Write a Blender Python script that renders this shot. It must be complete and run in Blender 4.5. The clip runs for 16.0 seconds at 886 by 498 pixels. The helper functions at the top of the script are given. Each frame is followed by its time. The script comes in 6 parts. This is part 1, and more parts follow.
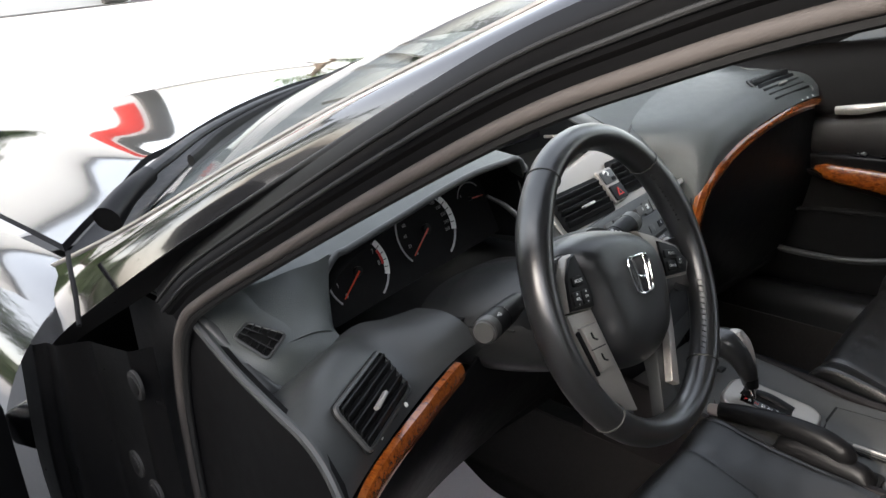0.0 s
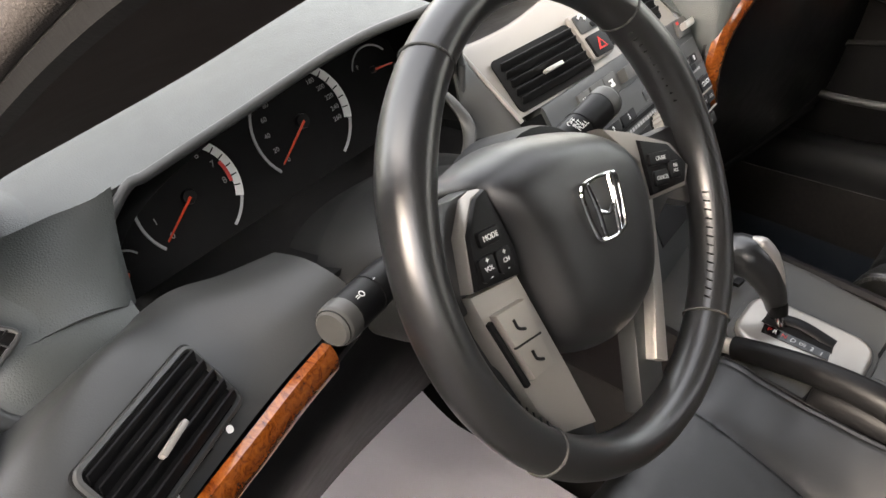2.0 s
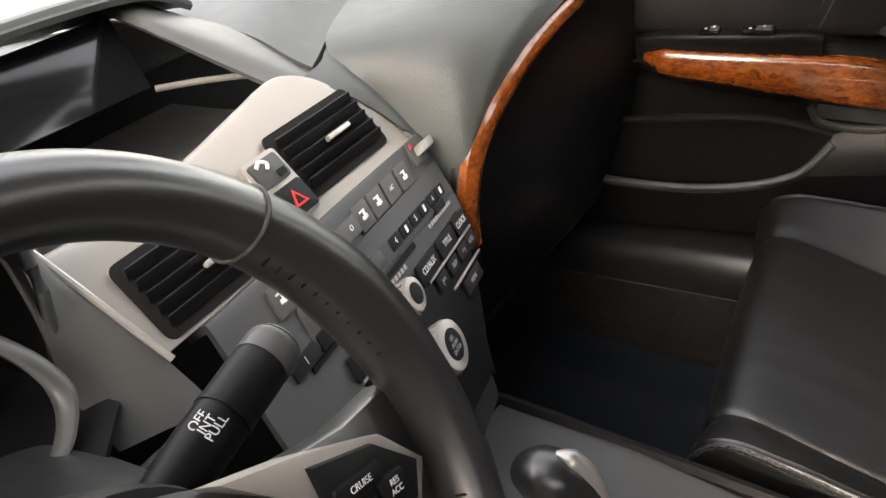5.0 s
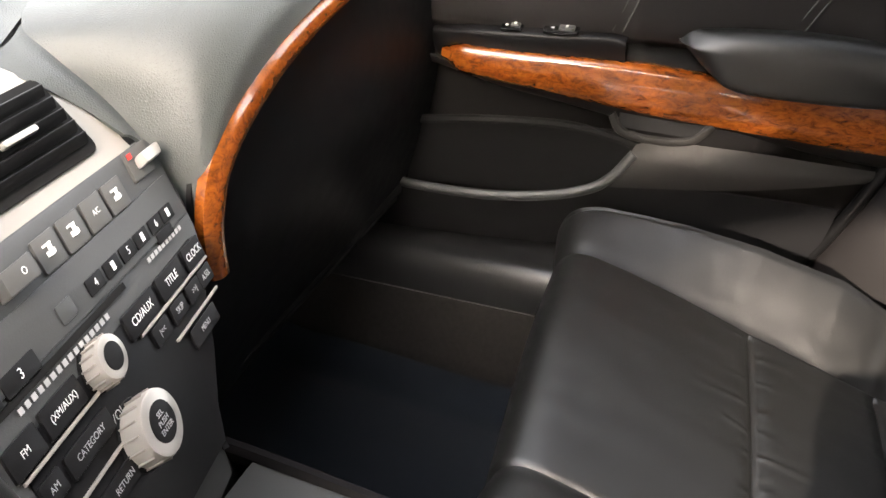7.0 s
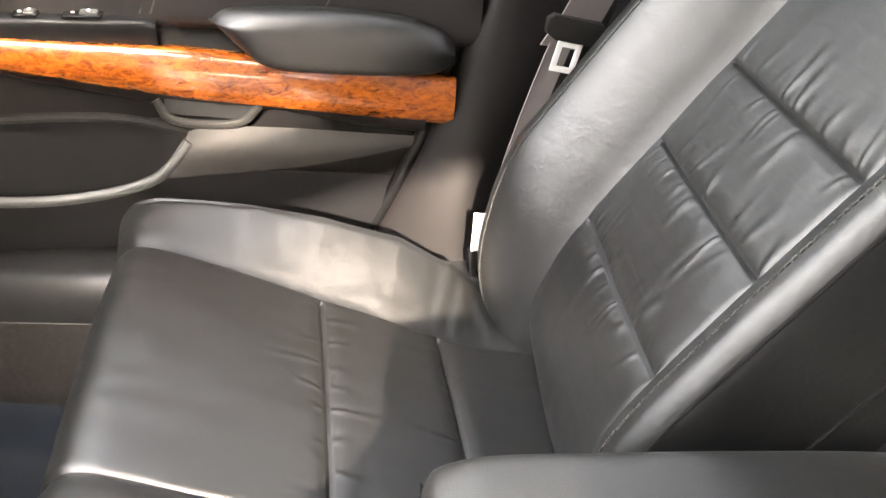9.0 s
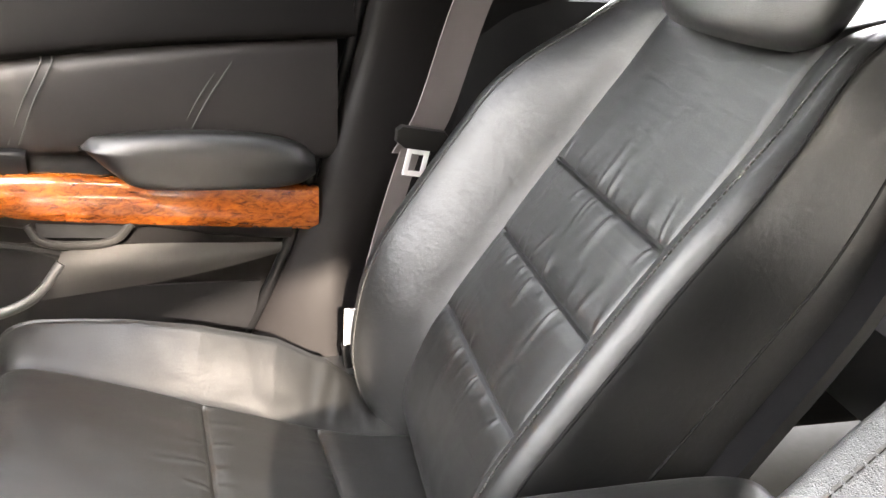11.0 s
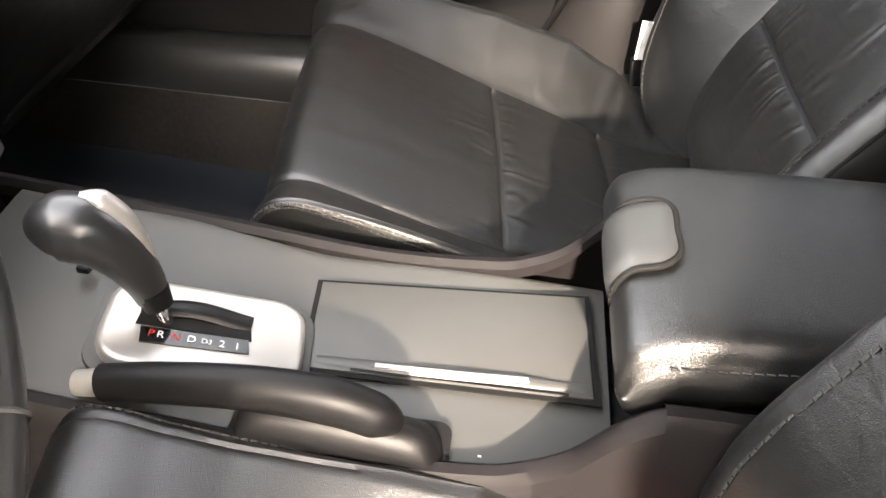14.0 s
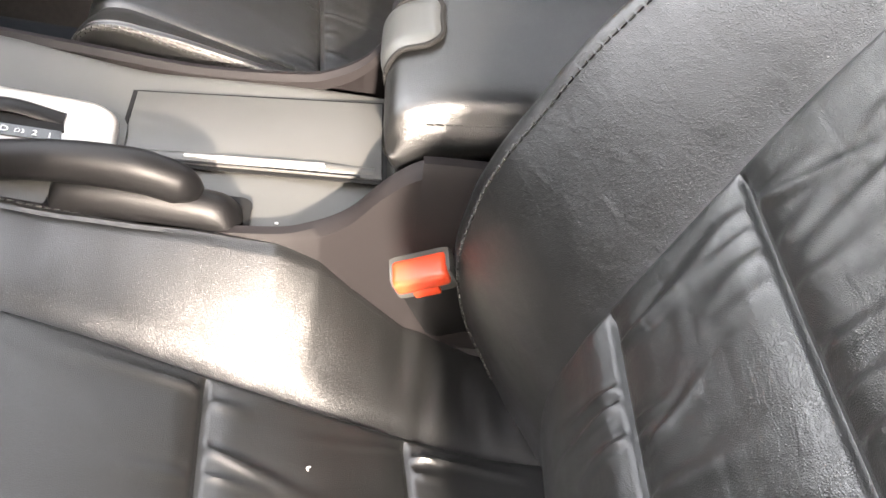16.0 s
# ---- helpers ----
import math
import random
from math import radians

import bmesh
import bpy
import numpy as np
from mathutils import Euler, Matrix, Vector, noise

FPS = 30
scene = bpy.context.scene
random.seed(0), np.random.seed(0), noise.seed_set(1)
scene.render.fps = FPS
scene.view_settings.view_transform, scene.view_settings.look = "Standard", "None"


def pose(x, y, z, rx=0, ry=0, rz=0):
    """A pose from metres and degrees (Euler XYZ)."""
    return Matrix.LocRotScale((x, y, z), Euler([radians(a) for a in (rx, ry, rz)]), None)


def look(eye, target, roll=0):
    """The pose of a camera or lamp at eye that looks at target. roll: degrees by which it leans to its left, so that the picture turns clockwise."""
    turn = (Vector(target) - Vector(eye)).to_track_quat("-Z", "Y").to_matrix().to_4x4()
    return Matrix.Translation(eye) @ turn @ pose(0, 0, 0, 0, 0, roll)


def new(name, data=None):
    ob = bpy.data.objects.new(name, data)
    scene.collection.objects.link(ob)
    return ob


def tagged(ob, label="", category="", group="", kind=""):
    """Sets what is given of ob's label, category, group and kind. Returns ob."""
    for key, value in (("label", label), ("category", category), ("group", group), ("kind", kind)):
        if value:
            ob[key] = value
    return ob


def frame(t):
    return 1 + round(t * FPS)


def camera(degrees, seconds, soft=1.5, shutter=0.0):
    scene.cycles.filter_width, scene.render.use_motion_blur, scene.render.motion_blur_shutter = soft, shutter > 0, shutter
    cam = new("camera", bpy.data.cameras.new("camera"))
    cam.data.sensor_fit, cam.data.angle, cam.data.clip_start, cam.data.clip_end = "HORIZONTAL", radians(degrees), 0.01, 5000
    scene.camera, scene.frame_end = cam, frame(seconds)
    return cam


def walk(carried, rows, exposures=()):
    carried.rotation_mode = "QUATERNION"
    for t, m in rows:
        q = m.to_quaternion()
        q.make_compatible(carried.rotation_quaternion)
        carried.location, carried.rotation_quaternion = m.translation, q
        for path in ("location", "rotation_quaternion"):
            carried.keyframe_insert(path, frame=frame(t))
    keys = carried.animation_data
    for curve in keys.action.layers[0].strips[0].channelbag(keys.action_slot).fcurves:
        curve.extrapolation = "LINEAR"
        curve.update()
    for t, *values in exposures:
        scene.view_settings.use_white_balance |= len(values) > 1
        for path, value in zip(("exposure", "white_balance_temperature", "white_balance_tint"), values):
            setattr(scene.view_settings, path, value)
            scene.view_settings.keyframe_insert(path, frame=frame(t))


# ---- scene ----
cam = camera(55.26, 16.0)
PATH = [
    (0.0, -1.0948, -0.4842, 1.3022, 69.55, 4.43, -44.01),
    (0.5, -1.0071, -0.4833, 1.2960, 68.37, 5.17, -40.53),
    (0.8, -0.9530, -0.4520, 1.2880, 67.00, 4.50, -40.35),
    (1.0, -0.9157, -0.4195, 1.2782, 66.02, 2.30, -41.97),
    (1.2, -0.8730, -0.3730, 1.2650, 63.98, 0.90, -42.42),
    (1.5, -0.8083, -0.3230, 1.2438, 61.52, 2.52, -41.14),
    (1.8, -0.7630, -0.3030, 1.2320, 59.44, 5.17, -42.80),
    (2.0, -0.7566, -0.3077, 1.2272, 57.83, 6.91, -43.39),
    (2.5, -0.7230, -0.3033, 1.2257, 57.20, 6.50, -45.25),
    (2.8, -0.7020, -0.3030, 1.2260, 58.32, 7.08, -48.37),
    (3.0, -0.6925, -0.3076, 1.2213, 58.70, 7.29, -50.69),
    (3.5, -0.6517, -0.2917, 1.2081, 60.31, 8.56, -53.88),
    (4.0, -0.6002, -0.2528, 1.2012, 60.24, 8.28, -57.02),
    (4.2, -0.5583, -0.2311, 1.1931, 60.12, 8.84, -58.53),
    (6.3, -0.3335, -0.1122, 1.1531, 59.41, 4.73, -59.63),
    (6.5, -0.3198, -0.1266, 1.1513, 58.99, 4.14, -61.77),
    (7.0, -0.2894, -0.1485, 1.1366, 57.54, 1.64, -67.90),
    (7.5, -0.2702, -0.1808, 1.1387, 57.18, -0.32, -73.34),
    (8.0, -0.2855, -0.1990, 1.1078, 59.47, -2.34, -81.94),
    (8.5, -0.2965, -0.2163, 1.0956, 58.36, -2.97, -87.81),
    (9.0, -0.2885, -0.2395, 1.0924, 59.42, -3.50, -92.69),
    (9.2, -0.2825, -0.2567, 1.0931, 60.76, -3.95, -95.96),
    (11.3, -0.3807, -0.2332, 1.1264, 67.10, -2.77, -102.25),
    (11.5, -0.3841, -0.2337, 1.1117, 66.34, -2.59, -99.81),
    (12.0, -0.3589, -0.2074, 1.0745, 60.78, -1.37, -94.02),
    (12.5, -0.3550, -0.1920, 1.0504, 56.95, -1.05, -89.09),
    (13.0, -0.3820, -0.1766, 1.0338, 54.33, -1.93, -86.21),
    (13.5, -0.4085, -0.1692, 1.0258, 52.65, -2.34, -83.28),
    (14.0, -0.4309, -0.1859, 1.0295, 51.60, -3.45, -83.53),
    (14.5, -0.4577, -0.2286, 1.0177, 51.21, -4.22, -86.52),
    (15.0, -0.4801, -0.2528, 0.9986, 49.45, -6.68, -88.78),
    (15.5, -0.5113, -0.2651, 1.0012, 47.59, -6.21, -90.39),
    (16.0, -0.5528, -0.2637, 1.0106, 46.99, -7.27, -90.43),
]
walk(cam, [(t, pose(x, y, z, rx, ry, rz)) for t, x, y, z, rx, ry, rz in PATH],
     [(t, e, k, 12 if t < 2 else 16) for t, e, k in ((0.0, 2.7, 6700), (1.0, 3.05, 6900), (2.5, 3.7, 7700), (4.0, 3.4, 7600), (6.5, 3.55, 7600), (7.0, 4.3, 7600), (7.5, 4.95, 7600), (9.0, 5.85, 7800), (11.5, 5.8, 7700), (12.5, 5.8, 7700), (13.5, 5.0, 7700), (14.5, 4.8, 7700), (16.0, 5.18, 7500))])

# ---- light: hazy sun from the driver's side and behind, bright sky ----
SUN_FROM = Vector((-1.0, -0.05, 0.46)).normalized()
world = bpy.data.worlds.new("sky")
scene.world = world
world.use_nodes = True
wn = world.node_tree
sky = wn.nodes.new("ShaderNodeTexSky")
sky.sky_type = "NISHITA"
sky.sun_disc = False
sky.sun_elevation = math.asin(SUN_FROM.z)
sky.sun_rotation = math.atan2(SUN_FROM.x, SUN_FROM.y)
sky.dust_density, sky.air_density, sky.ozone_density = 2.5, 1.0, 1.0
wn.nodes["Background"].inputs["Strength"].default_value = 0.15
haze = wn.nodes.new("ShaderNodeHueSaturation")
haze.inputs["Saturation"].default_value = 0.40
wn.links.new(sky.outputs["Color"], haze.inputs["Color"])
wn.links.new(haze.outputs["Color"], wn.nodes["Background"].inputs["Color"])
sun = new("sun", bpy.data.lights.new("sun", "SUN"))
sun.data.energy, sun.data.angle, sun.data.color = 1.2, radians(1.5), (1.0, 0.95, 0.88)
sun.matrix_world = look(SUN_FROM * 30, (0, 0, 0))

# ---- small building tools ----
def V(*p):
    return Vector(p)


def curve(pts, n, closed=False):
    """n points on a smooth line through pts."""
    p = np.array(pts, float)
    k = len(p)
    if k == 2 and not closed:
        return p[0] + (p[1] - p[0]) * np.linspace(0, 1, n)[:, None]
    if closed:
        p = np.vstack([p[-1], p, p[0], p[1]])
        segs = k
    else:
        p = np.vstack([2 * p[0] - p[1], p, 2 * p[-1] - p[-2]])
        segs = k - 1
    t = np.linspace(0, segs, n, endpoint=not closed)
    i = np.minimum(t.astype(int), segs - 1)
    f = (t - i)[:, None]
    a, b, c, d = p[i], p[i + 1], p[i + 2], p[i + 3]
    return 0.5 * (2 * b + (c - a) * f + (2 * a - 5 * b + 4 * c - d) * f ** 2 + (3 * b - a - 3 * c + d) * f ** 3)


def grid(P, around=False, along=False, caps=False):
    """A sheet of quads over an array of rows of points."""
    bm = bmesh.new()
    nu, nv = P.shape[:2]
    vs = [[bm.verts.new(P[i, j]) for j in range(nv)] for i in range(nu)]
    for i in range(nu if along else nu - 1):
        for j in range(nv if around else nv - 1):
            q = (vs[i][j], vs[(i + 1) % nu][j], vs[(i + 1) % nu][(j + 1) % nv], vs[i][(j + 1) % nv])
            bm.faces.new(q)
    if caps:
        bm.faces.new(vs[0][::-1])
        bm.faces.new(vs[-1])
    bmesh.ops.recalc_face_normals(bm, faces=bm.faces)
    return bm


def skin(sections, nu=24, nv=24, around=False, caps=False, thick=0.0):
    """A smooth sheet through cross sections."""
    rows = np.array([curve(s, nv, around) for s in sections])
    P = np.stack([curve(rows[:, j], nu) for j in range(nv)], 1)
    bm = grid(P, around, False, caps)
    if thick:
        bmesh.ops.solidify(bm, geom=list(bm.faces), thickness=thick)
    return bm


def sheet(f, u0, u1, nu, v0, v1, nv, thick=0.0):
    P = np.array([[f(u, v) for v in np.linspace(v0, v1, nv)] for u in np.linspace(u0, u1, nu)], float)
    bm = grid(P)
    if thick:
        bmesh.ops.solidify(bm, geom=list(bm.faces), thickness=thick)
    return bm


def tube(pts, r, n=12, m=None, closed=False, flat=1.0, up=(0, 0, 1)):
    """A round or flattened bar along a smooth line; r is one radius or one for each given point."""
    k = len(pts)
    m = m or 8 * k
    c = curve(pts, m, closed)
    rr = np.full(m, r) if np.isscalar(r) else np.interp(np.linspace(0, 1, m), np.linspace(0, 1, k), r)
    t = np.roll(c, -1, 0) - np.roll(c, 1, 0) if closed else np.gradient(c, axis=0)
    t /= np.linalg.norm(t, axis=1)[:, None]
    up = np.array(up, float)
    P = []
    for i in range(m):
        s = np.cross(t[i], up)
        s /= np.linalg.norm(s) + 1e-9
        w = np.cross(s, t[i])
        P.append([c[i] + rr[i] * (math.cos(a) * s + flat * math.sin(a) * w) for a in np.linspace(0, 2 * math.pi, n, endpoint=False)])
    return grid(np.array(P), True, closed, not closed)


def sweep(pts, profile, m=60, up=(0, 0, 1), around=True, caps=True):
    """A profile of (side, up) pairs carried along a smooth line."""
    c = curve(pts, m)
    t = np.gradient(c, axis=0)
    t /= np.linalg.norm(t, axis=1)[:, None]
    P = []
    for i in range(m):
        s = np.cross(t[i], np.array(up, float))
        s /= np.linalg.norm(s) + 1e-9
        w = np.cross(s, t[i])
        P.append([c[i] + a * s + b * w for a, b in profile])
    return grid(np.array(P), around, False, caps and around)


def rbox(sx, sy, sz, r=0.004, m=None, seg=2):
    bm = bmesh.new()
    bmesh.ops.create_cube(bm, size=1.0, matrix=Matrix.Diagonal((sx, sy, sz, 1)))
    r = min(r, 0.45 * min(sx, sy, sz))
    if r > 0:
        bmesh.ops.bevel(bm, geom=list(bm.edges), offset=r, segments=seg, affect="EDGES", profile=0.6)
    if m is not None:
        bm.transform(m)
    return bm


def slab(outline, depth, bevel=0.002, m=None, seg=2):
    """An outline in a plane, given thickness and rounded edges."""
    bm = bmesh.new()
    f = bm.faces.new([bm.verts.new((x, y, 0)) for x, y in outline])
    if f.normal.z < 0:
        f.normal_flip()
    ext = bmesh.ops.extrude_face_region(bm, geom=[f])
    top = [g for g in ext["geom"] if isinstance(g, bmesh.types.BMVert)]
    bmesh.ops.translate(bm, verts=top, vec=(0, 0, depth))
    bmesh.ops.recalc_face_normals(bm, faces=bm.faces)
    if bevel > 0:
        es = [e for e in bm.edges if e.verts[0] in top and e.verts[1] in top]
        bmesh.ops.bevel(bm, geom=es, offset=bevel, segments=seg, affect="EDGES", profile=0.6, clamp_overlap=True)
    if m is not None:
        bm.transform(m)
    return bm


def disc(r, depth, n=32, bevel=0.001, m=None):
    return slab([(r * math.cos(a), r * math.sin(a)) for a in np.linspace(0, 2 * math.pi, n, endpoint=False)], depth, bevel, m)


def rrect(w, h, r, n=4, cx=0.0, cy=0.0):
    """Corners of a rectangle with round corners."""
    out = []
    for qx, qy, a0 in ((1, 1, 0), (-1, 1, 90), (-1, -1, 180), (1, -1, 270)):
        for i in range(n + 1):
            a = radians(a0 + 90 * i / n)
            out.append((cx + qx * (w / 2 - r) + r * math.cos(a), cy + qy * (h / 2 - r) + r * math.sin(a)))
    return out


def basis(o, x, y):
    """A pose at o with its x axis along x and y axis near y."""
    x = Vector(x).normalized()
    z = x.cross(Vector(y)).normalized()
    y = z.cross(x)
    m = Matrix((x, y, z)).transposed().to_4x4()
    m.translation = Vector(o)
    return m


def merge(*bms):
    out = bmesh.new()
    for b in bms:
        me = bpy.data.meshes.new("tmp")
        b.to_mesh(me)
        b.free()
        out.from_mesh(me)
        bpy.data.meshes.remove(me)
    return out


def part(name, bm, material, parent=None, label="", sharp=38.0):
    me = bpy.data.meshes.new(name)
    bm.to_mesh(me)
    bm.free()
    me.shade_smooth()
    me.set_sharp_from_angle(angle=radians(sharp))
    me.materials.append(material)
    ob = new(name, me)
    if parent is not None:
        ob.parent = parent
    if label:
        tagged(ob, label)
    return ob


def thing(name, label, category, at=(0, 0, 0), group="", kind=""):
    """An empty at the base of a thing; parts are built in world places and hung on it."""
    ob = new(name)
    ob.empty_display_size = 0.05
    return tagged(ob, label, category, group, kind)


def writing(name, body, size, m, material, parent, align="CENTER"):
    cu = bpy.data.curves.new(name, "FONT")
    cu.body, cu.size, cu.align_x, cu.align_y = body, size, align, "CENTER"
    cu.extrude = 0.0001
    tmp = bpy.data.objects.new(name, cu)
    scene.collection.objects.link(tmp)
    bpy.context.view_layer.update()
    me = bpy.data.meshes.new_from_object(tmp.evaluated_get(bpy.context.evaluated_depsgraph_get()))
    bpy.data.objects.remove(tmp)
    bpy.data.curves.remove(cu)
    me.transform(m)
    me.materials.clear()
    me.materials.append(material)
    ob = new(name, me)
    ob.parent = parent
    return ob

# ---- materials ----
def material(name, color, rough=0.5, metal=0.0, spec=0.5, coat=0.0, bump=0.0, grain=300.0, kind="noise", var=0.12, wear=6.0, rvar=0.08, sheen=0.0, warp=None):
    mt = bpy.data.materials.new(name)
    mt.use_nodes = True
    nt = mt.node_tree
    b = nt.nodes["Principled BSDF"]
    b.inputs["Roughness"].default_value = rough
    b.inputs["Metallic"].default_value = metal
    b.inputs["Specular IOR Level"].default_value = spec
    b.inputs["Coat Weight"].default_value = coat
    b.inputs["Coat Roughness"].default_value = 0.04
    b.inputs["Sheen Weight"].default_value = sheen
    tc = nt.nodes.new("ShaderNodeTexCoord")
    big = nt.nodes.new("ShaderNodeTexNoise")
    big.inputs["Scale"].default_value, big.inputs["Detail"].default_value = wear, 5
    nt.links.new(tc.outputs["Object"], big.inputs["Vector"])
    mix = nt.nodes.new("ShaderNodeMixRGB")
    c = Vector(color)
    mix.inputs["Color1"].default_value = (*(c * (1 - var)), 1)
    mix.inputs["Color2"].default_value = (*(c * (1 + var)), 1)
    nt.links.new(big.outputs["Fac"], mix.inputs["Fac"])
    nt.links.new(mix.outputs["Color"], b.inputs["Base Color"])
    rr = nt.nodes.new("ShaderNodeMapRange")
    rr.inputs["To Min"].default_value, rr.inputs["To Max"].default_value = max(rough - rvar, 0.02), min(rough + rvar, 1)
    fine = nt.nodes.new("ShaderNodeTexNoise")
    fine.inputs["Scale"].default_value, fine.inputs["Detail"].default_value = wear * 9, 4
    nt.links.new(tc.outputs["Object"], fine.inputs["Vector"])
    nt.links.new(fine.outputs["Fac"], rr.inputs["Value"])
    nt.links.new(rr.outputs["Result"], b.inputs["Roughness"])
    if bump:
        if kind == "leather":
            tex = nt.nodes.new("ShaderNodeTexVoronoi")
            tex.feature = "DISTANCE_TO_EDGE"
            tex.inputs["Scale"].default_value = grain
            out = tex.outputs["Distance"]
        else:
            tex = nt.nodes.new("ShaderNodeTexNoise")
            tex.inputs["Scale"].default_value, tex.inputs["Detail"].default_value = grain, 3
            out = tex.outputs["Fac"]
        nt.links.new(tc.outputs["Object"], tex.inputs["Vector"])
        bp = nt.nodes.new("ShaderNodeBump")
        bp.inputs["Strength"].default_value = bump
        bp.inputs["Distance"].default_value = 0.0006
        nt.links.new(out, bp.inputs["Height"])
        last = bp
        if warp:
            w = nt.nodes.new("ShaderNodeTexNoise")
            mp = nt.nodes.new("ShaderNodeMapping")
            mp.inputs["Scale"].default_value = warp[:3]
            w.inputs["Scale"].default_value, w.inputs["Detail"].default_value, w.inputs["Distortion"].default_value = 1.0, 3, 0.6
            nt.links.new(tc.outputs["Object"], mp.inputs["Vector"])
            nt.links.new(mp.outputs["Vector"], w.inputs["Vector"])
            b2 = nt.nodes.new("ShaderNodeBump")
            b2.inputs["Strength"].default_value, b2.inputs["Distance"].default_value = 1.0, warp[3]
            nt.links.new(w.outputs["Fac"], b2.inputs["Height"])
            nt.links.new(bp.outputs["Normal"], b2.inputs["Normal"])
            last = b2
        nt.links.new(last.outputs["Normal"], b.inputs["Normal"])
    return mt


def wood_material():
    mt = material("burl_wood", (0.30, 0.10, 0.025), rough=0.22, coat=1.0, spec=0.5)
    nt = mt.node_tree
    b = nt.nodes["Principled BSDF"]
    tc = nt.nodes.new("ShaderNodeTexCoord")
    mp = nt.nodes.new("ShaderNodeMapping")
    mp.inputs["Scale"].default_value = (1, 0.45, 1)
    w = nt.nodes.new("ShaderNodeTexNoise")
    w.inputs["Scale"].default_value, w.inputs["Detail"].default_value = 140, 8
    w.inputs["Distortion"].default_value, w.inputs["Roughness"].default_value = 0.9, 0.70
    ramp = nt.nodes.new("ShaderNodeValToRGB")
    e = ramp.color_ramp.elements
    e[0].position, e[0].color = 0.30, (0.035, 0.008, 0.002, 1)
    e[1].position, e[1].color = 0.74, (0.33, 0.092, 0.014, 1)
    for p, c in ((0.40, (0.12, 0.026, 0.004, 1)), (0.53, (0.23, 0.058, 0.009, 1))):
        x = e.new(p)
        x.color = c
    nt.links.new(tc.outputs["Object"], mp.inputs["Vector"])
    nt.links.new(mp.outputs["Vector"], w.inputs["Vector"])
    nt.links.new(w.outputs["Fac"], ramp.inputs["Fac"])
    eye = nt.nodes.new("ShaderNodeTexVoronoi")
    eye.inputs["Scale"].default_value = 170
    nt.links.new(mp.outputs["Vector"], eye.inputs["Vector"])
    er = nt.nodes.new("ShaderNodeMapRange")
    er.inputs["From Min"].default_value, er.inputs["From Max"].default_value = 0.05, 0.22
    er.inputs["To Min"].default_value, er.inputs["To Max"].default_value = 0.35, 1.0
    nt.links.new(eye.outputs["Distance"], er.inputs["Value"])
    mul = nt.nodes.new("ShaderNodeMixRGB")
    mul.blend_type = "MULTIPLY"
    mul.inputs["Fac"].default_value = 0.6
    nt.links.new(ramp.outputs["Color"], mul.inputs["Color1"])
    nt.links.new(er.outputs["Result"], mul.inputs["Color2"])
    nt.links.new(mul.outputs["Color"], b.inputs["Base Color"])
    return mt


def glass_material(name, color=(0.9, 0.95, 0.93)):
    mt = bpy.data.materials.new(name)
    mt.use_nodes = True
    b = mt.node_tree.nodes["Principled BSDF"]
    b.inputs["Base Color"].default_value = (*color, 1)
    b.inputs["Transmission Weight"].default_value = 1.0
    b.inputs["Roughness"].default_value = 0.0
    b.inputs["IOR"].default_value = 1.02
    return mt


LEATHER = material("black_leather", (0.0068, 0.0071, 0.0070), 0.33, spec=0.85, bump=0.50, grain=920, kind="leather", var=0.18, warp=(30, 30, 30, 0.0003))
LEATHER_SOFT = material("black_leather_creased", (0.0068, 0.0071, 0.0070), 0.33, spec=0.85, bump=0.50, grain=920, kind="leather", var=0.18, warp=(14, 75, 75, 0.0006))
WHEEL_LEATHER = material("wheel_leather", (0.015, 0.0152, 0.0157), 0.29, spec=1.0, bump=0.12, grain=1100, kind="leather", rvar=0.02, var=0.05)
THREAD = material("thread", (0.042, 0.042, 0.040), 0.7, bump=0.3, grain=1500)
SEAT_THREAD = material("seat_thread", (0.020, 0.020, 0.019), 0.7, spec=0.3, bump=0.3, grain=1500)
DASH = material("dash_skin", (0.054, 0.060, 0.058), 0.46, spec=0.55, bump=0.6, grain=480, kind="leather", var=0.06)
DASH_LOW = material("dash_plastic", (0.036, 0.0380, 0.0378), 0.42, spec=0.5, bump=0.25, grain=900, var=0.06)
AIRBAG = material("airbag_vinyl", (0.012, 0.0123, 0.013), 0.38, spec=0.75, bump=0.22, grain=1000, kind="leather", var=0.06)
DOOR_LEATHER = material("door_leather", (0.0105, 0.0090, 0.0090), 0.46, spec=0.42, bump=0.4, grain=900, kind="leather", var=0.10)
SIDE_PLASTIC = material("console_side_plastic", (0.0085, 0.0072, 0.0075), 0.58, spec=0.16, bump=0.2, grain=900, var=0.08)
SHROUD = material("shroud_plastic", (0.012, 0.0127, 0.0127), 0.36, spec=0.5, bump=0.2, grain=900, var=0.06)
# Base lowered so that parts in the shaded footwell read near black.
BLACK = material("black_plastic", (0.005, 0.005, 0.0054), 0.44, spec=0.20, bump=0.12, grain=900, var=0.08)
JAMB = material("jamb_paint", (0.004, 0.004, 0.0042), 0.30, spec=0.14, var=0.1, rvar=0.06)
GLOSS = material("gloss_black", (0.008, 0.008, 0.009), 0.12, spec=0.5, var=0.05, rvar=0.03)
# Near-black; on wells and recesses it stands in for the shade of their depth.
DEEP = material("dark_void", (0.006, 0.006, 0.006), 0.8, spec=0.2)
# These two are darkened to stand in for shade missing at the door end.
PILLAR = material("pillar_plastic", (0.0068, 0.0060, 0.0060), 0.55, spec=0.18, bump=0.2, grain=900, var=0.08)
GREY = material("warm_grey_plastic", (0.0125, 0.0118, 0.0112), 0.52, spec=0.20, bump=0.10, grain=900, var=0.06)
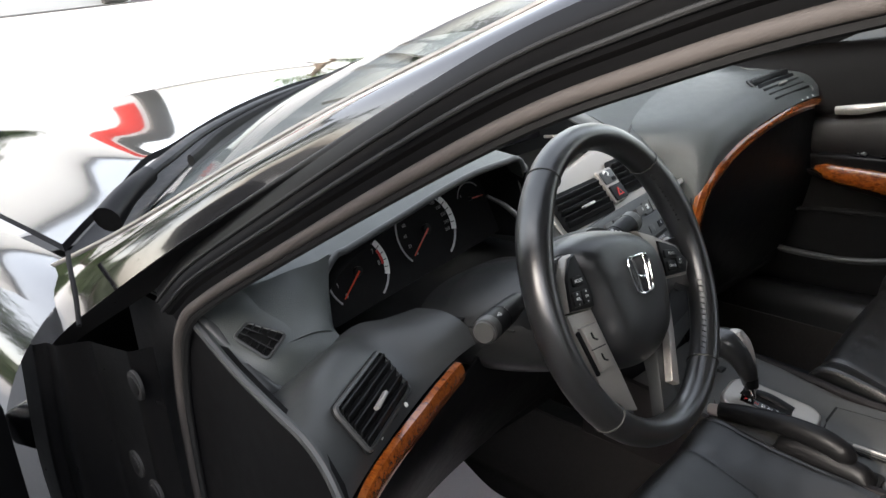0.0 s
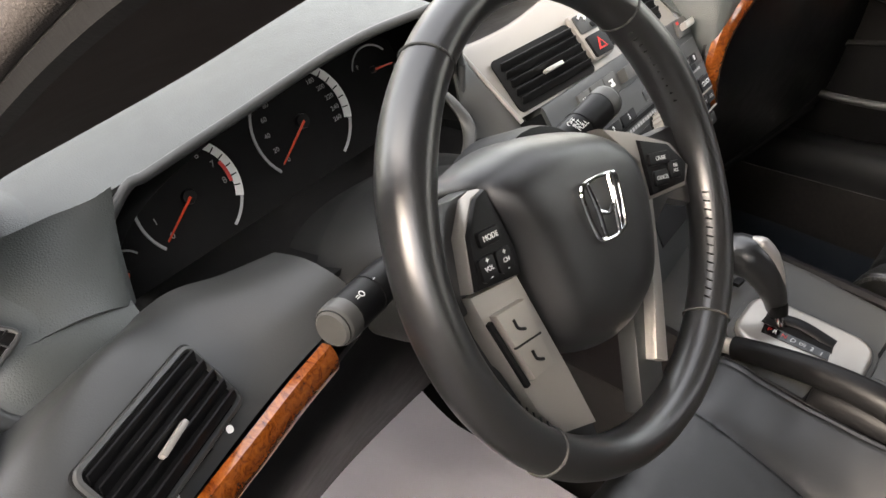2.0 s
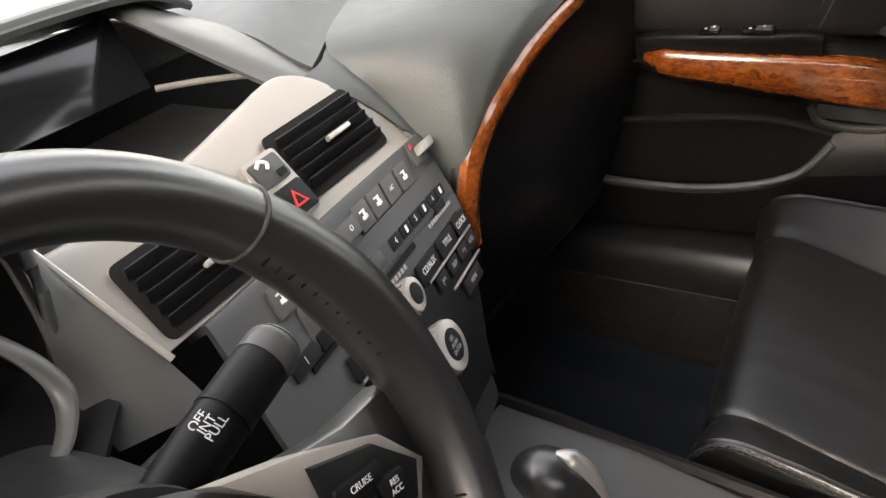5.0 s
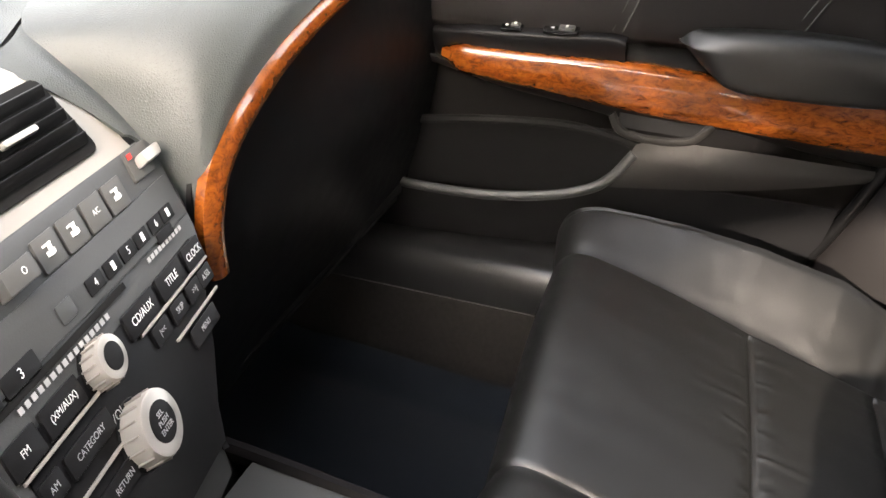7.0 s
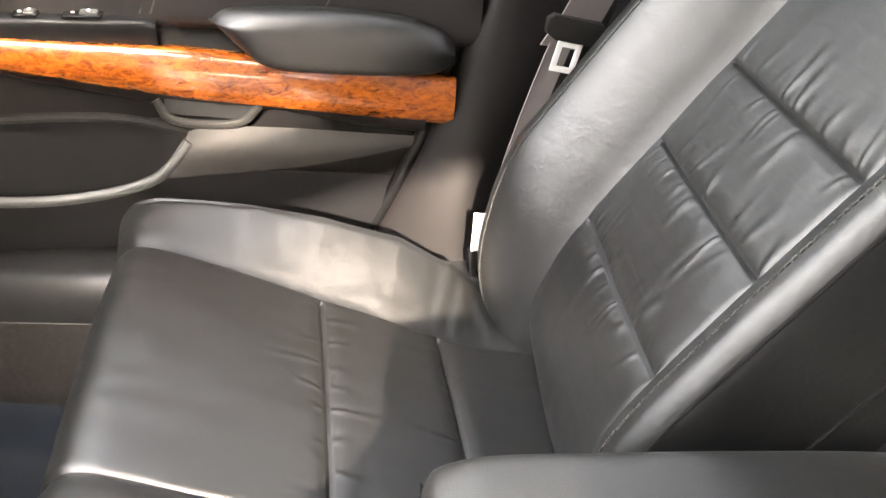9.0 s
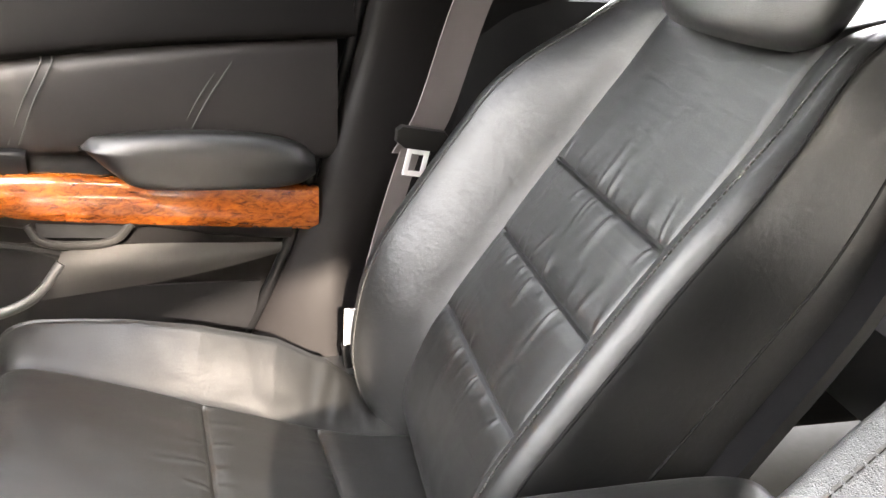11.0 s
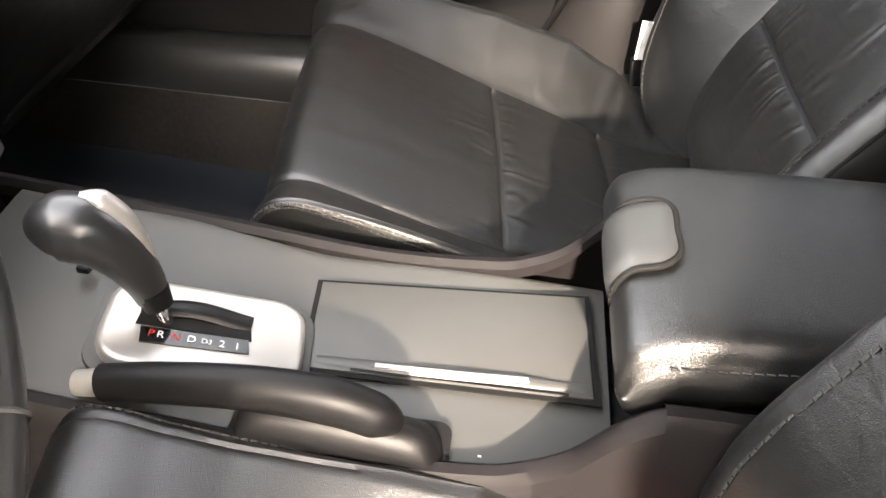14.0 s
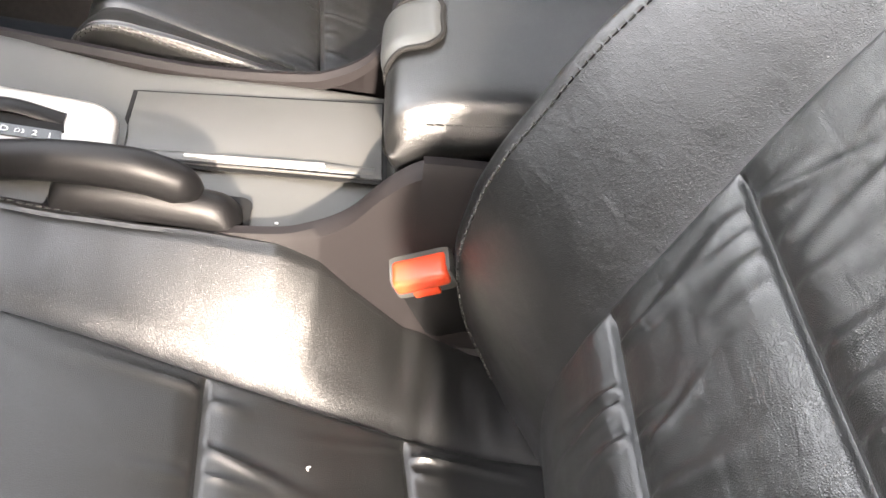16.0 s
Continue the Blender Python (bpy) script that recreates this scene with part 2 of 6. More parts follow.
CONSOLE = material("console_grey", (0.058, 0.058, 0.055), 0.42, spec=0.45, bump=0.15, grain=1000, var=0.05)
SILVER = material("silver_paint", (0.42, 0.40, 0.37), 0.32, metal=0.55, var=0.05, bump=0.05, grain=1500)
SILVER_DK = material("taupe_metallic", (0.32, 0.297, 0.268), 0.40, metal=0.4, var=0.05, bump=0.05, grain=1500)
CHROME = material("chrome", (0.82, 0.82, 0.82), 0.10, metal=1.0, var=0.03, rvar=0.04)
WOOD = wood_material()
RUBBER = material("seal_cloth", (0.054, 0.047, 0.043), 0.75, spec=0.3, bump=0.5, grain=1400, var=0.08)
TRIM_BROWN = material("pillar_trim_cloth", (0.060, 0.049, 0.046), 0.75, spec=0.2, bump=0.3, grain=1200, var=0.08)
RUBBER_BK = material("black_rubber", (0.012, 0.012, 0.012), 0.6, spec=0.3, bump=0.2, grain=600)
PAINT = material("black_car_paint", (0.006, 0.006, 0.007), 0.10, spec=0.6, coat=1.0, var=0.04, rvar=0.02)
CARPET = material("carpet", (0.014, 0.0125, 0.0115), 0.95, spec=0.1, bump=1.0, grain=700, var=0.6, wear=150, sheen=0.2)
# The blue in this colour stands in for blue light falling on the mat.
MAT_CLOTH = material("floor_mat_cloth", (0.0085, 0.0120, 0.0170), 0.95, spec=0.1, bump=0.9, grain=1600, var=0.25, wear=20, sheen=0.2)
BELT = material("belt_webbing", (0.17, 0.15, 0.145), 0.75, spec=0.3, bump=0.6, grain=1200, var=0.1, wear=30)
RED = material("red_plastic", (0.62, 0.055, 0.018), 0.35, spec=0.5, var=0.05)
RED_PRINT = material("red_print", (0.55, 0.02, 0.015), 0.5)
WHITE_PRINT = material("white_print", (0.72, 0.72, 0.70), 0.5, var=0.03)
GREY_PRINT = material("grey_print", (0.32, 0.32, 0.32), 0.5, var=0.03)
WHITE = material("white_plastic", (0.75, 0.74, 0.72), 0.4, var=0.03)
PAPER = material("grey_paper", (0.74, 0.70, 0.73), 0.85, spec=0.2, bump=0.4, grain=60, var=0.05)
FABRIC = material("headliner", (0.22, 0.21, 0.20), 0.95, spec=0.1, bump=0.5, grain=800)
DOOR_SKIN = material("door_skin", (0.0062, 0.0057, 0.0058), 0.55, spec=0.11, bump=0.30, grain=700, kind="leather", var=0.08)
CONCRETE = material("concrete", (0.55, 0.54, 0.52), 0.9, spec=0.2, bump=0.6, grain=60, var=0.15, wear=1.5)
SHED = material("shed_boards", (0.060, 0.058, 0.055), 0.8, bump=0.5, grain=40, var=0.2, wear=4)
ASPHALT = material("asphalt", (0.060, 0.060, 0.060), 0.9, spec=0.2, bump=0.8, grain=80, var=0.2, wear=1.2)
SATIN = material("satin_black", (0.012, 0.0125, 0.013), 0.30, spec=0.6, var=0.05, rvar=0.015)
BARK = material("bark", (0.06, 0.045, 0.032), 0.9, bump=0.8, grain=30)
LEAF = material("leaf", (0.045, 0.075, 0.02), 0.6, var=0.3, wear=3)
WALL_WHITE = material("white_wall", (0.78, 0.77, 0.74), 0.7, bump=0.2, grain=40, var=0.05, wear=1)
AWNING_RED = material("red_paint", (0.55, 0.04, 0.03), 0.5, var=0.08)
GLASS = glass_material("window_glass")
# Made-up tint that cuts the light coming through the side windows.
TINTED = glass_material("tinted_glass", (0.42, 0.46, 0.45))

# ---- ground and surroundings ----
# Ground near the car is kept dark to cut light bounced into the cabin.
ground = part("ground", sheet(lambda u, v: (u, v, -0.12 - 0.00002 * (u * u + v * v)), -150, 150, 31, -150, 150, 31), ASPHALT)
tagged(ground, "asphalt yard under the car, darkened to cut bounced light", "ground", kind="structure")
# Pale apron is added so its colour gives the white glare ahead.
apron = part("pavement", rbox(60, 24, 0.05, 0.01, pose(20, 16.5, -0.125)), CONCRETE)
tagged(apron, "concrete apron ahead of the car, paled to look sunlit", "pavement", kind="structure")

# ---- car body round the driver's opening ----
body = thing("car", "glossy black sedan with its front door open", "car")
SEAL = [(0.30, 0.45), (0.335, 0.62), (0.335, 0.78), (0.318, 0.88), (0.285, 0.945), (0.234, 0.984), (0.109, 1.055), (-0.032, 1.132), (-0.135, 1.184), (-0.214, 1.215), (-0.329, 1.251), (-0.50, 1.285), (-0.80, 1.30), (-1.15, 1.27)]


def side(y, z, off=0.0):
    """x of the body side at height z, leaning in towards the roof."""
    return -0.765 + 0.22 * max(z - 0.95, 0) + off


seal_line = [(side(y, z), y + 0.003, z + 0.009) for y, z in SEAL]
part("door_seal", tube([(x + 0.004, y - 0.002, z - 0.0035) for x, y, z in seal_line], 0.0055, 12, 120, up=(1, 0, 0)), RUBBER, body, "grey-brown cloth-covered door seal")
part("seal_lip", tube([(x + 0.009, y - 0.005, z - 0.009) for x, y, z in seal_line], 0.005, 8, 110, up=(1, 0, 0)), RUBBER_BK, body)
# inner windscreen pillar trim, from the seal inwards
TRIM_IN = curve([(-0.650, 0.34, 0.980), (-0.619, 0.15, 1.061), (-0.606, 0.03, 1.112), (-0.597, -0.05, 1.148), (-0.588, -0.13, 1.183), (-0.581, -0.20, 1.213), (-0.575, -0.26, 1.238)], 60)
seal_c = np.array(seal_line)
TRIM_OUT = [(np.interp(-y, -seal_c[3:, 1], seal_c[3:, 0]) + 0.010, y, np.interp(-y, -seal_c[3:, 1], seal_c[3:, 2]) - 0.008) for _, y, _ in TRIM_IN]
part("pillar_trim", grid(np.stack([curve([o, np.array(o) * 0.65 + np.array(i) * 0.35 + np.array((0, 0, 0.008)), np.array(o) * 0.25 + np.array(i) * 0.75 + np.array((0, 0, 0.007)), i, np.array(i) + np.array((0.004, 0, 0.010))], 16) for o, i in zip(TRIM_OUT, TRIM_IN)])), TRIM_BROWN, body, "brown-grey inner pillar trim")
# dark recess with rubber strips between the seal and the outer pillar
def offset_line(dx, dn):
    c = np.array(SEAL)
    t = np.gradient(c, axis=0)
    n = np.stack([-t[:, 1], t[:, 0]], 1)
    n /= np.linalg.norm(n, axis=1)[:, None]
    n *= np.sign(n[:, :1] + 1e-9) * 1.0
    n[:, :] = np.where((n @ np.array([0.6, 0.8]))[:, None] < 0, -n, n)
    c = c + n * dn
    return [(side(y, z) + dx, y, z) for y, z in c][4:]


flange = [offset_line(0.004, 0.006), offset_line(0.001, 0.012), offset_line(0.0, 0.018), offset_line(-0.005, 0.021), offset_line(-0.008, 0.030), offset_line(-0.009, 0.040), offset_line(-0.007, 0.048), offset_line(-0.004, 0.054)]
part("door_flange", grid(np.array([curve(l, 90) for l in flange])), JAMB, body, "black painted door flange with rubber strips")
for dx, dn, r in ((-0.008, 0.027, 0.0022), (-0.0095, 0.040, 0.0018)):
    part("rubber_strip", tube(offset_line(dx, dn), r, 8, 90, up=(1, 0, 0)), RUBBER_BK, body)
# outer pillar skin, from the door edge to the windscreen
low = curve([(-0.835, 0.62, 0.80), (-0.820, 0.50, 0.893), (-0.782, 0.36, 0.983), (-0.730, 0.20, 1.075), (-0.714, 0.10, 1.124), (-0.706, 0.0, 1.170), (-0.696, -0.10, 1.212), (-0.682, -0.20, 1.250), (-0.664, -0.36, 1.292), (-0.645, -0.62, 1.33), (-0.635, -1.1, 1.335)], 60)
high = curve([(-0.770, 0.66, 0.925), (-0.748, 0.50, 0.990), (-0.731, 0.40, 1.034), (-0.710, 0.30, 1.082), (-0.691, 0.20, 1.128), (-0.676, 0.10, 1.172), (-0.660, 0.0, 1.212), (-0.640, -0.10, 1.252), (-0.612, -0.22, 1.298), (-0.57, -0.40, 1.345), (-0.53, -0.62, 1.37), (-0.50, -1.1, 1.385)], 60)
mid = (low + high) / 2 + np.array((-0.010, 0.0, 0.009))
part("pillar", grid(np.stack([curve([low[i], mid[i], high[i]], 9) for i in range(60)])), PAINT, body, "glossy black windscreen pillar")
part("pillar_return", grid(np.stack([curve([a, 0.5 * (np.array(a) + b) + np.array((-0.004, 0.002, 0.003)), b], 9) for a, b in zip(curve(curve(flange[-1], 90), 60), low)])), JAMB, body)
part("screen_trim", tube([tuple(p) for p in high[::6]], 0.0028, 6, 60), SILVER_DK, body, "pale windscreen moulding")
part("shut_line", tube([(-0.790, 0.49, 0.992), (-0.803, 0.454, 0.988), (-0.818, 0.41, 0.970), (-0.832, 0.377, 0.948)], 0.0028, 8, 30), DEEP, body)
# hinge post, facing the rear and the door gap
def smooth(a, b, x):
    t = min(max((x - a) / (b - a), 0), 1)
    return t * t * (3 - 2 * t)


def post(u, v):
    y = 0.322 + 0.27 * u
    x = -0.782 - 0.020 * smooth(0.0, 0.07, u) - 0.004 * u - 0.030 * smooth(0.45, 0.62, u) - 0.012 * smooth(0.72, 0.78, u) + 0.008 * math.sin(v * 7) * smooth(0.4, 0.7, u)
    return (x, y, 0.30 + v * (0.62 - 0.05 * u))


part("hinge_post", sheet(post, 0, 1, 60, 0, 1, 24), JAMB, body, "glossy black hinge post")
for y, z in ((0.335, 0.879), (0.388, 0.757), (0.348, 0.735)):
    m = basis((-0.8015, y, z), (-0.02, -1, 0), (0, 0, 1))
    plug = part("plug", disc(0.017, 0.004, 28, 0.0015, m), RUBBER_BK, body, "round black rubber plug")
    part("plug_centre", disc(0.011, 0.0055, 24, 0.002, m), BLACK, plug)
part("hinge", rbox(0.05, 0.07, 0.05, 0.01, pose(-0.835, 0.63, 0.73, 0, 0, 20)), GLOSS, body)
# fender
def fender(u, v):
    y = 0.53 + 1.5 * u
    z0, z1 = 0.30, 0.955 - 0.13 * u ** 2
    z = z0 + (z1 - z0) * v
    x = -0.90 - 0.02 * u * (1 - u) + 0.012 * math.sin(v * 5) + 0.13 * v ** 9 + 0.035 * max(v - 0.75, 0) * 4
    return (x, y, z - 0.02 * max(v - 0.97, 0) * 30)


part("fender", sheet(fender, 0, 1, 40, 0, 1, 40), PAINT, body, "glossy black front fender")
# bonnet
def hood_back(x):
    """Rear edge of the bonnet."""
    return 1.375 - 0.765 * (abs(x - 0.5) / 1.3) ** 1.9


def bonnet(u, v):
    x = -0.735 + 1.47 * u
    back = hood_back(x)
    y = back + (2.10 - 0.10 * (x / 0.7) ** 2 - back) * v
    z = 0.945 + 0.045 * (1 - (x / 0.735) ** 2) - 0.075 * v ** 2.2 + 0.012 * math.exp(-((abs(x) - 0.50) / 0.06) ** 2)
    return (x, y, z)


part("bonnet", sheet(bonnet, 0, 1, 60, 0, 1, 50, 0.012), PAINT, body, "mirror-black bonnet")
# cowl under the windscreen with its dark gap
def cowl(u, v):
    x = -0.735 + 1.47 * u
    back = hood_back(x)
    return (x * (1 - 0.03 * v), back - 0.004 - 0.13 * v, 0.930 + 0.045 * (1 - (x / 0.735) ** 2) - 0.02 * math.sin(v * 3.14) + 0.03 * v)


part("cowl", sheet(cowl, 0, 1, 40, 0, 1, 12, 0.006), BLACK, body, "black plastic cowl")


def screen_pt(u, v):
    x = (-0.735 + 1.47 * u)
    back = hood_back(x) - 0.13
    bx, by, bz = x * 0.985, back, 0.955 + 0.045 * (1 - (x / 0.735) ** 2)
    tx, ty, tz = x * 0.78, -0.26 + 0.14 * (1 - (x / 0.735) ** 2), 1.300 + 0.05 * (1 - (x / 0.735) ** 2)
    k = v + 0.05 * math.sin(v * 3.14)
    return (bx + (tx - bx) * v, by + (ty - by) * v, bz + (tz - bz) * k)


ws = part("windscreen", sheet(screen_pt, 0, 1, 24, 0, 1, 16), GLASS, body, "clear windscreen")
ws.visible_shadow = False
# roof, passenger pillar and unseen panels that close the rear to light
# Unseen roof; its front edge is brought forward to shade the door insert.
def roof(u, v):
    x = -0.60 + 1.2 * u
    return (x, -0.03 - 0.08 * (x / 0.6) ** 2 - 1.8 * v, 1.325 + 0.07 * (1 - (x / 0.6) ** 2) + 0.02 * math.sin(v * 3.1))


part("roof", sheet(roof, 0, 1, 16, 0, 1, 16, 0.03), FABRIC, body, "grey cloth headliner")
part("roof_skin", sheet(lambda u, v: (roof(u, v)[0] * 1.10, roof(u, v)[1] + 0.02, roof(u, v)[2] + 0.045), 0, 1, 24, 0, 1, 24, 0.002), PAINT, body, "glossy black roof")
part("passenger_pillar", skin([[(0.69, 0.62, 0.95), (0.77, 0.62, 0.90), (0.80, 0.44, 0.95)], [(0.62, 0.02, 1.18), (0.70, 0.03, 1.15), (0.73, -0.03, 1.17)], [(0.56, -0.30, 1.32), (0.63, -0.30, 1.29), (0.66, -0.36, 1.30)]], 20, 8, thick=0.01), FABRIC, body)
part("passenger_window", sheet(lambda u, v: (0.765 - 0.17 * v, 0.42 - 0.85 * u - 0.25 * v * (1 - u), 0.955 + 0.36 * v), 0, 1, 8, 0, 1, 8), TINTED, body, "passenger window, tint added to dim the door")
part("rear_bulkhead", rbox(1.5, 0.06, 1.1, 0.02, pose(0, -1.85, 0.85)), DEEP, body)
part("rear_side_panel", rbox(0.05, 1.4, 0.75, 0.02, pose(0.77, -1.12, 0.62)), DEEP, body)
part("rear_side_panel", rbox(0.05, 1.36, 0.75, 0.02, pose(-0.80, -1.16, 0.62)), DEEP, body)
# Unseen window, added to keep sun off the passenger backrest.
part("rear_door_window", sheet(lambda u, v: (-0.815 + 0.17 * v, -0.55 - 1.25 * u, 0.985 + 0.36 * v), 0, 1, 8, 0, 1, 8), TINTED, body, "unseen tinted rear door window, added to shade the backrest")
part("firewall", rbox(1.5, 0.04, 0.75, 0.02, pose(0, 0.82, 0.52)), DEEP, body)
part("floor_pan", rbox(1.62, 2.9, 0.04, 0.01, pose(0, -0.55, 0.20)), DEEP, body)

# ---- open driver's door, seen by its hinge edge ----
ddoor = thing("driver_door", "black driver's door standing wide open", "car door")
dm = pose(-0.885, 0.50, 0.57, 0, 0, 20)
part("door_panel", rbox(0.95, 0.07, 0.62, 0.03, dm @ pose(-0.50, 0, 0)), JAMB, ddoor)
part("inner_trim", rbox(0.80, 0.03, 0.50, 0.02, dm @ pose(-0.52, -0.052, 0)), DOOR_SKIN, ddoor)

# ---- wiper ----
wiper = thing("windscreen_wiper", "black windscreen wiper parked on the cowl", "wiper")
part("pivot", tube([(-0.66, 0.70, 0.955), (-0.61, 0.735, 0.975), (-0.555, 0.775, 0.985)], [0.022, 0.018, 0.015], 14), BLACK, wiper)
part("arm", tube([(-0.57, 0.765, 0.985), (-0.50, 0.82, 0.992), (-0.37, 0.925, 1.000), (-0.18, 1.03, 1.010), (0.05, 1.115, 1.018)], [0.013, 0.014, 0.012, 0.009, 0.005], 10, 40, flat=0.6), BLACK, wiper)
part("blade", tube([(-0.50, 0.735, 1.000), (-0.33, 0.855, 1.018), (0.10, 1.075, 1.035)], 0.006, 8, 30, flat=1.8), RUBBER_BK, wiper)

# ---- dashboard ----
dash = thing("dashboard", "dark grey-green soft-touch dashboard with burl wood strips", "dashboard")
# upper pad: one sheet from the windscreen to the rear edge, with a swell over the gauges
def rear_edge(x):
    """(y, z) of the pad's rear edge."""
    left = smooth(-0.68, -0.50, x) * (1 - smooth(-0.27, -0.20, x))
    y = 0.292 - 0.028 * left + 0.22 * smooth(-0.225, -0.190, x)
    z = 0.950 + 0.030 * left + 0.035 * smooth(-0.58, -0.32, x) * (1 - smooth(-0.27, -0.20, x)) + 0.010 * smooth(-0.20, 0.1, x)
    return y, z


def pad(u, v):
    x = -0.748 + 0.90 * u
    ry, rz = rear_edge(x)
    fy = 0.97 - 0.45 * (abs(x) / 0.74) ** 1.8
    y = ry + (fy - ry) * v
    swell = 0.012 * math.sin(min(v * 1.6, 1) * 3.14)
    z = rz + (0.955 - rz) * smooth(0.15, 1.0, v) + swell
    return (x, y, z)


part("upper_pad", sheet(pad, 0, 1, 90, 0, 1, 40, 0.004), DASH, dash, "grained grey-green upper pad")
lip_pts = [(x, rear_edge(x)[0] - 0.001, rear_edge(x)[1] - 0.004) for x in np.linspace(-0.60, -0.215, 30)]
# hood over the gauges: rounded lip, then dark lining down to the dials
part("gauge_hood_lip", tube([(-0.606, 0.272, 0.935), *lip_pts[2:-2], (-0.226, 0.285, 0.985), (-0.222, 0.283, 0.94), (-0.232, 0.283, 0.89)], 0.0045, 10, 90), DASH_LOW, dash)
hood_in = np.array(curve([(-0.608, 0.264, 0.880), (-0.602, 0.264, 0.915), (-0.57, 0.266, 0.948), (-0.50, 0.266, 0.976), (-0.40, 0.266, 1.000), (-0.30, 0.268, 1.012), (-0.245, 0.272, 1.00), (-0.228, 0.280, 0.95), (-0.236, 0.282, 0.885)], 60))
hood_out = np.array(curve([(-0.600, 0.345, 0.870), (-0.595, 0.350, 0.905), (-0.565, 0.365, 0.935), (-0.50, 0.375, 0.958), (-0.40, 0.385, 0.975), (-0.30, 0.39, 0.980), (-0.25, 0.39, 0.97), (-0.232, 0.385, 0.93), (-0.240, 0.375, 0.875)], 60))
part("gauge_hood_lining", grid(np.stack([hood_in + (hood_out - hood_in) * k for k in np.linspace(0, 1, 6)])), BLACK, dash)
# instrument panel
G0 = V(-0.450, 0.3195, 0.9245)
gm = basis(G0, (0.990, 0.045, 0.095), (0, 0.33, 0.94)) @ Matrix.Diagonal((0.935, 0.935, 0.935, 1))
cluster = part("instrument_panel", slab([(-0.185, -0.055), (0.205, -0.055), (0.205, 0.03), (0.16, 0.065), (0.05, 0.085), (-0.08, 0.062), (-0.165, 0.03), (-0.187, 0.0)], 0.004, 0.001, gm @ pose(0, 0, -0.006)), DEEP, dash, "black instrument panel with white-ringed dials")


def dial(cx, cy, r, a0, a1, needle, labels, thick, red=None, tsize=0.0085):
    m = gm @ pose(cx, cy, 0)
    def ring(b0, b1, ra, rb, mt, name, n=40, z=0.002):
        P = np.array([[(ra * math.sin(radians(a)), ra * math.cos(radians(a)), z), (rb * math.sin(radians(a)), rb * math.cos(radians(a)), z + 0.0012)] for a in np.linspace(b0, b1, n)])
        bm = grid(P)
        bmesh.ops.solidify(bm, geom=list(bm.faces), thickness=0.0012)
        bm.transform(m)
        return part(name, bm, mt, cluster)
    ring(a0, a1, r * 0.955, r, GREY_PRINT, "dial_ring")
    if thick:
        ring(thick[0], thick[1], r * 0.86, r, WHITE_PRINT, "bright_arc", z=0.0026)
        for a in np.linspace(thick[0], thick[1], 7)[1:-1]:
            bm = rbox(0.0012, r * 0.15, 0.001, 0.0, m @ pose(0, 0, 0, 0, 0, -a) @ pose(0, r * 0.93, 0.0042))
            part("tick", bm, BLACK, cluster)
    if red:
        ring(red[0], red[1], r * 0.80, r * 0.86, RED_PRINT, "red_arc", z=0.0026)
    part("hub", disc(r * 0.13, 0.006, 24, 0.002, m @ pose(0, 0, 0.001)), BLACK, cluster)
    nd = slab([(-0.0011, 0.0), (0.0011, 0.0), (0.0006, r * 0.86), (-0.0006, r * 0.86)], 0.0012, 0.0, m @ pose(0, 0, 0.007, 0, 0, -needle))
    part("needle", nd, RED, cluster, "thin red needle")
    for body_, a in labels:
        q = m @ pose(r * 0.72 * math.sin(radians(a)), r * 0.72 * math.cos(radians(a)), 0.003)
        writing("dial_number", body_, tsize, q, GREY_PRINT, cluster)


dial(-0.069, -0.002, 0.052, -125, 150, -122, [("0", -126), ("1", -96), ("6", 42), ("7", 68), ("8", 96)], (45, 118), (72, 100))
dial(0.067, 0.004, 0.056, -125, 150, -122, [("0", -128), ("20", -106), ("40", -84), ("60", -62), ("80", -42), ("180", 44), ("200", 62), ("220", 80), ("240", 97), ("260", 112)], (40, 112), None, 0.0065)
dial(-0.150, -0.030, 0.020, -60, 60, -148, [], None)
dial(0.168, 0.012, 0.026, -70, 60, 98, [("F", -60)], None, None, 0.006)
# tray under the dials, sloping back to the column
part("gauge_tray", skin([[(-0.612, 0.255, 0.885), (-0.60, 0.30, 0.868), (-0.590, 0.350, 0.862)], [(-0.575, 0.185, 0.862), (-0.565, 0.27, 0.850), (-0.56, 0.352, 0.850)], [(-0.50, 0.175, 0.872), (-0.49, 0.26, 0.858), (-0.48, 0.360, 0.850)], [(-0.40, 0.175, 0.885), (-0.40, 0.27, 0.870), (-0.40, 0.368, 0.855)], [(-0.30, 0.185, 0.875), (-0.29, 0.27, 0.865), (-0.28, 0.375, 0.860)], [(-0.225, 0.245, 0.870), (-0.228, 0.29, 0.870), (-0.232, 0.38, 0.868)]], 40, 14, thick=0.004), BLACK, dash)
# outer corner of the dash with the side window vent
part("dash_corner", skin([[(-0.748, 0.46, 0.955), (-0.748, 0.34, 0.957), (-0.748, 0.285, 0.951), (-0.746, 0.245, 0.929), (-0.744, 0.222, 0.905), (-0.742, 0.212, 0.880)],
                          [(-0.70, 0.46, 0.965), (-0.70, 0.34, 0.966), (-0.70, 0.285, 0.956), (-0.70, 0.240, 0.937), (-0.70, 0.211, 0.914), (-0.70, 0.199, 0.882)],
                          [(-0.65, 0.46, 0.965), (-0.65, 0.34, 0.966), (-0.65, 0.290, 0.953), (-0.65, 0.242, 0.926), (-0.65, 0.218, 0.902), (-0.65, 0.207, 0.880)],
                          [(-0.60, 0.46, 0.960), (-0.60, 0.34, 0.958), (-0.60, 0.29, 0.94), (-0.606, 0.26, 0.91), (-0.606, 0.235, 0.887), (-0.606, 0.225, 0.875)]], 30, 30, thick=0.004), DASH, dash)
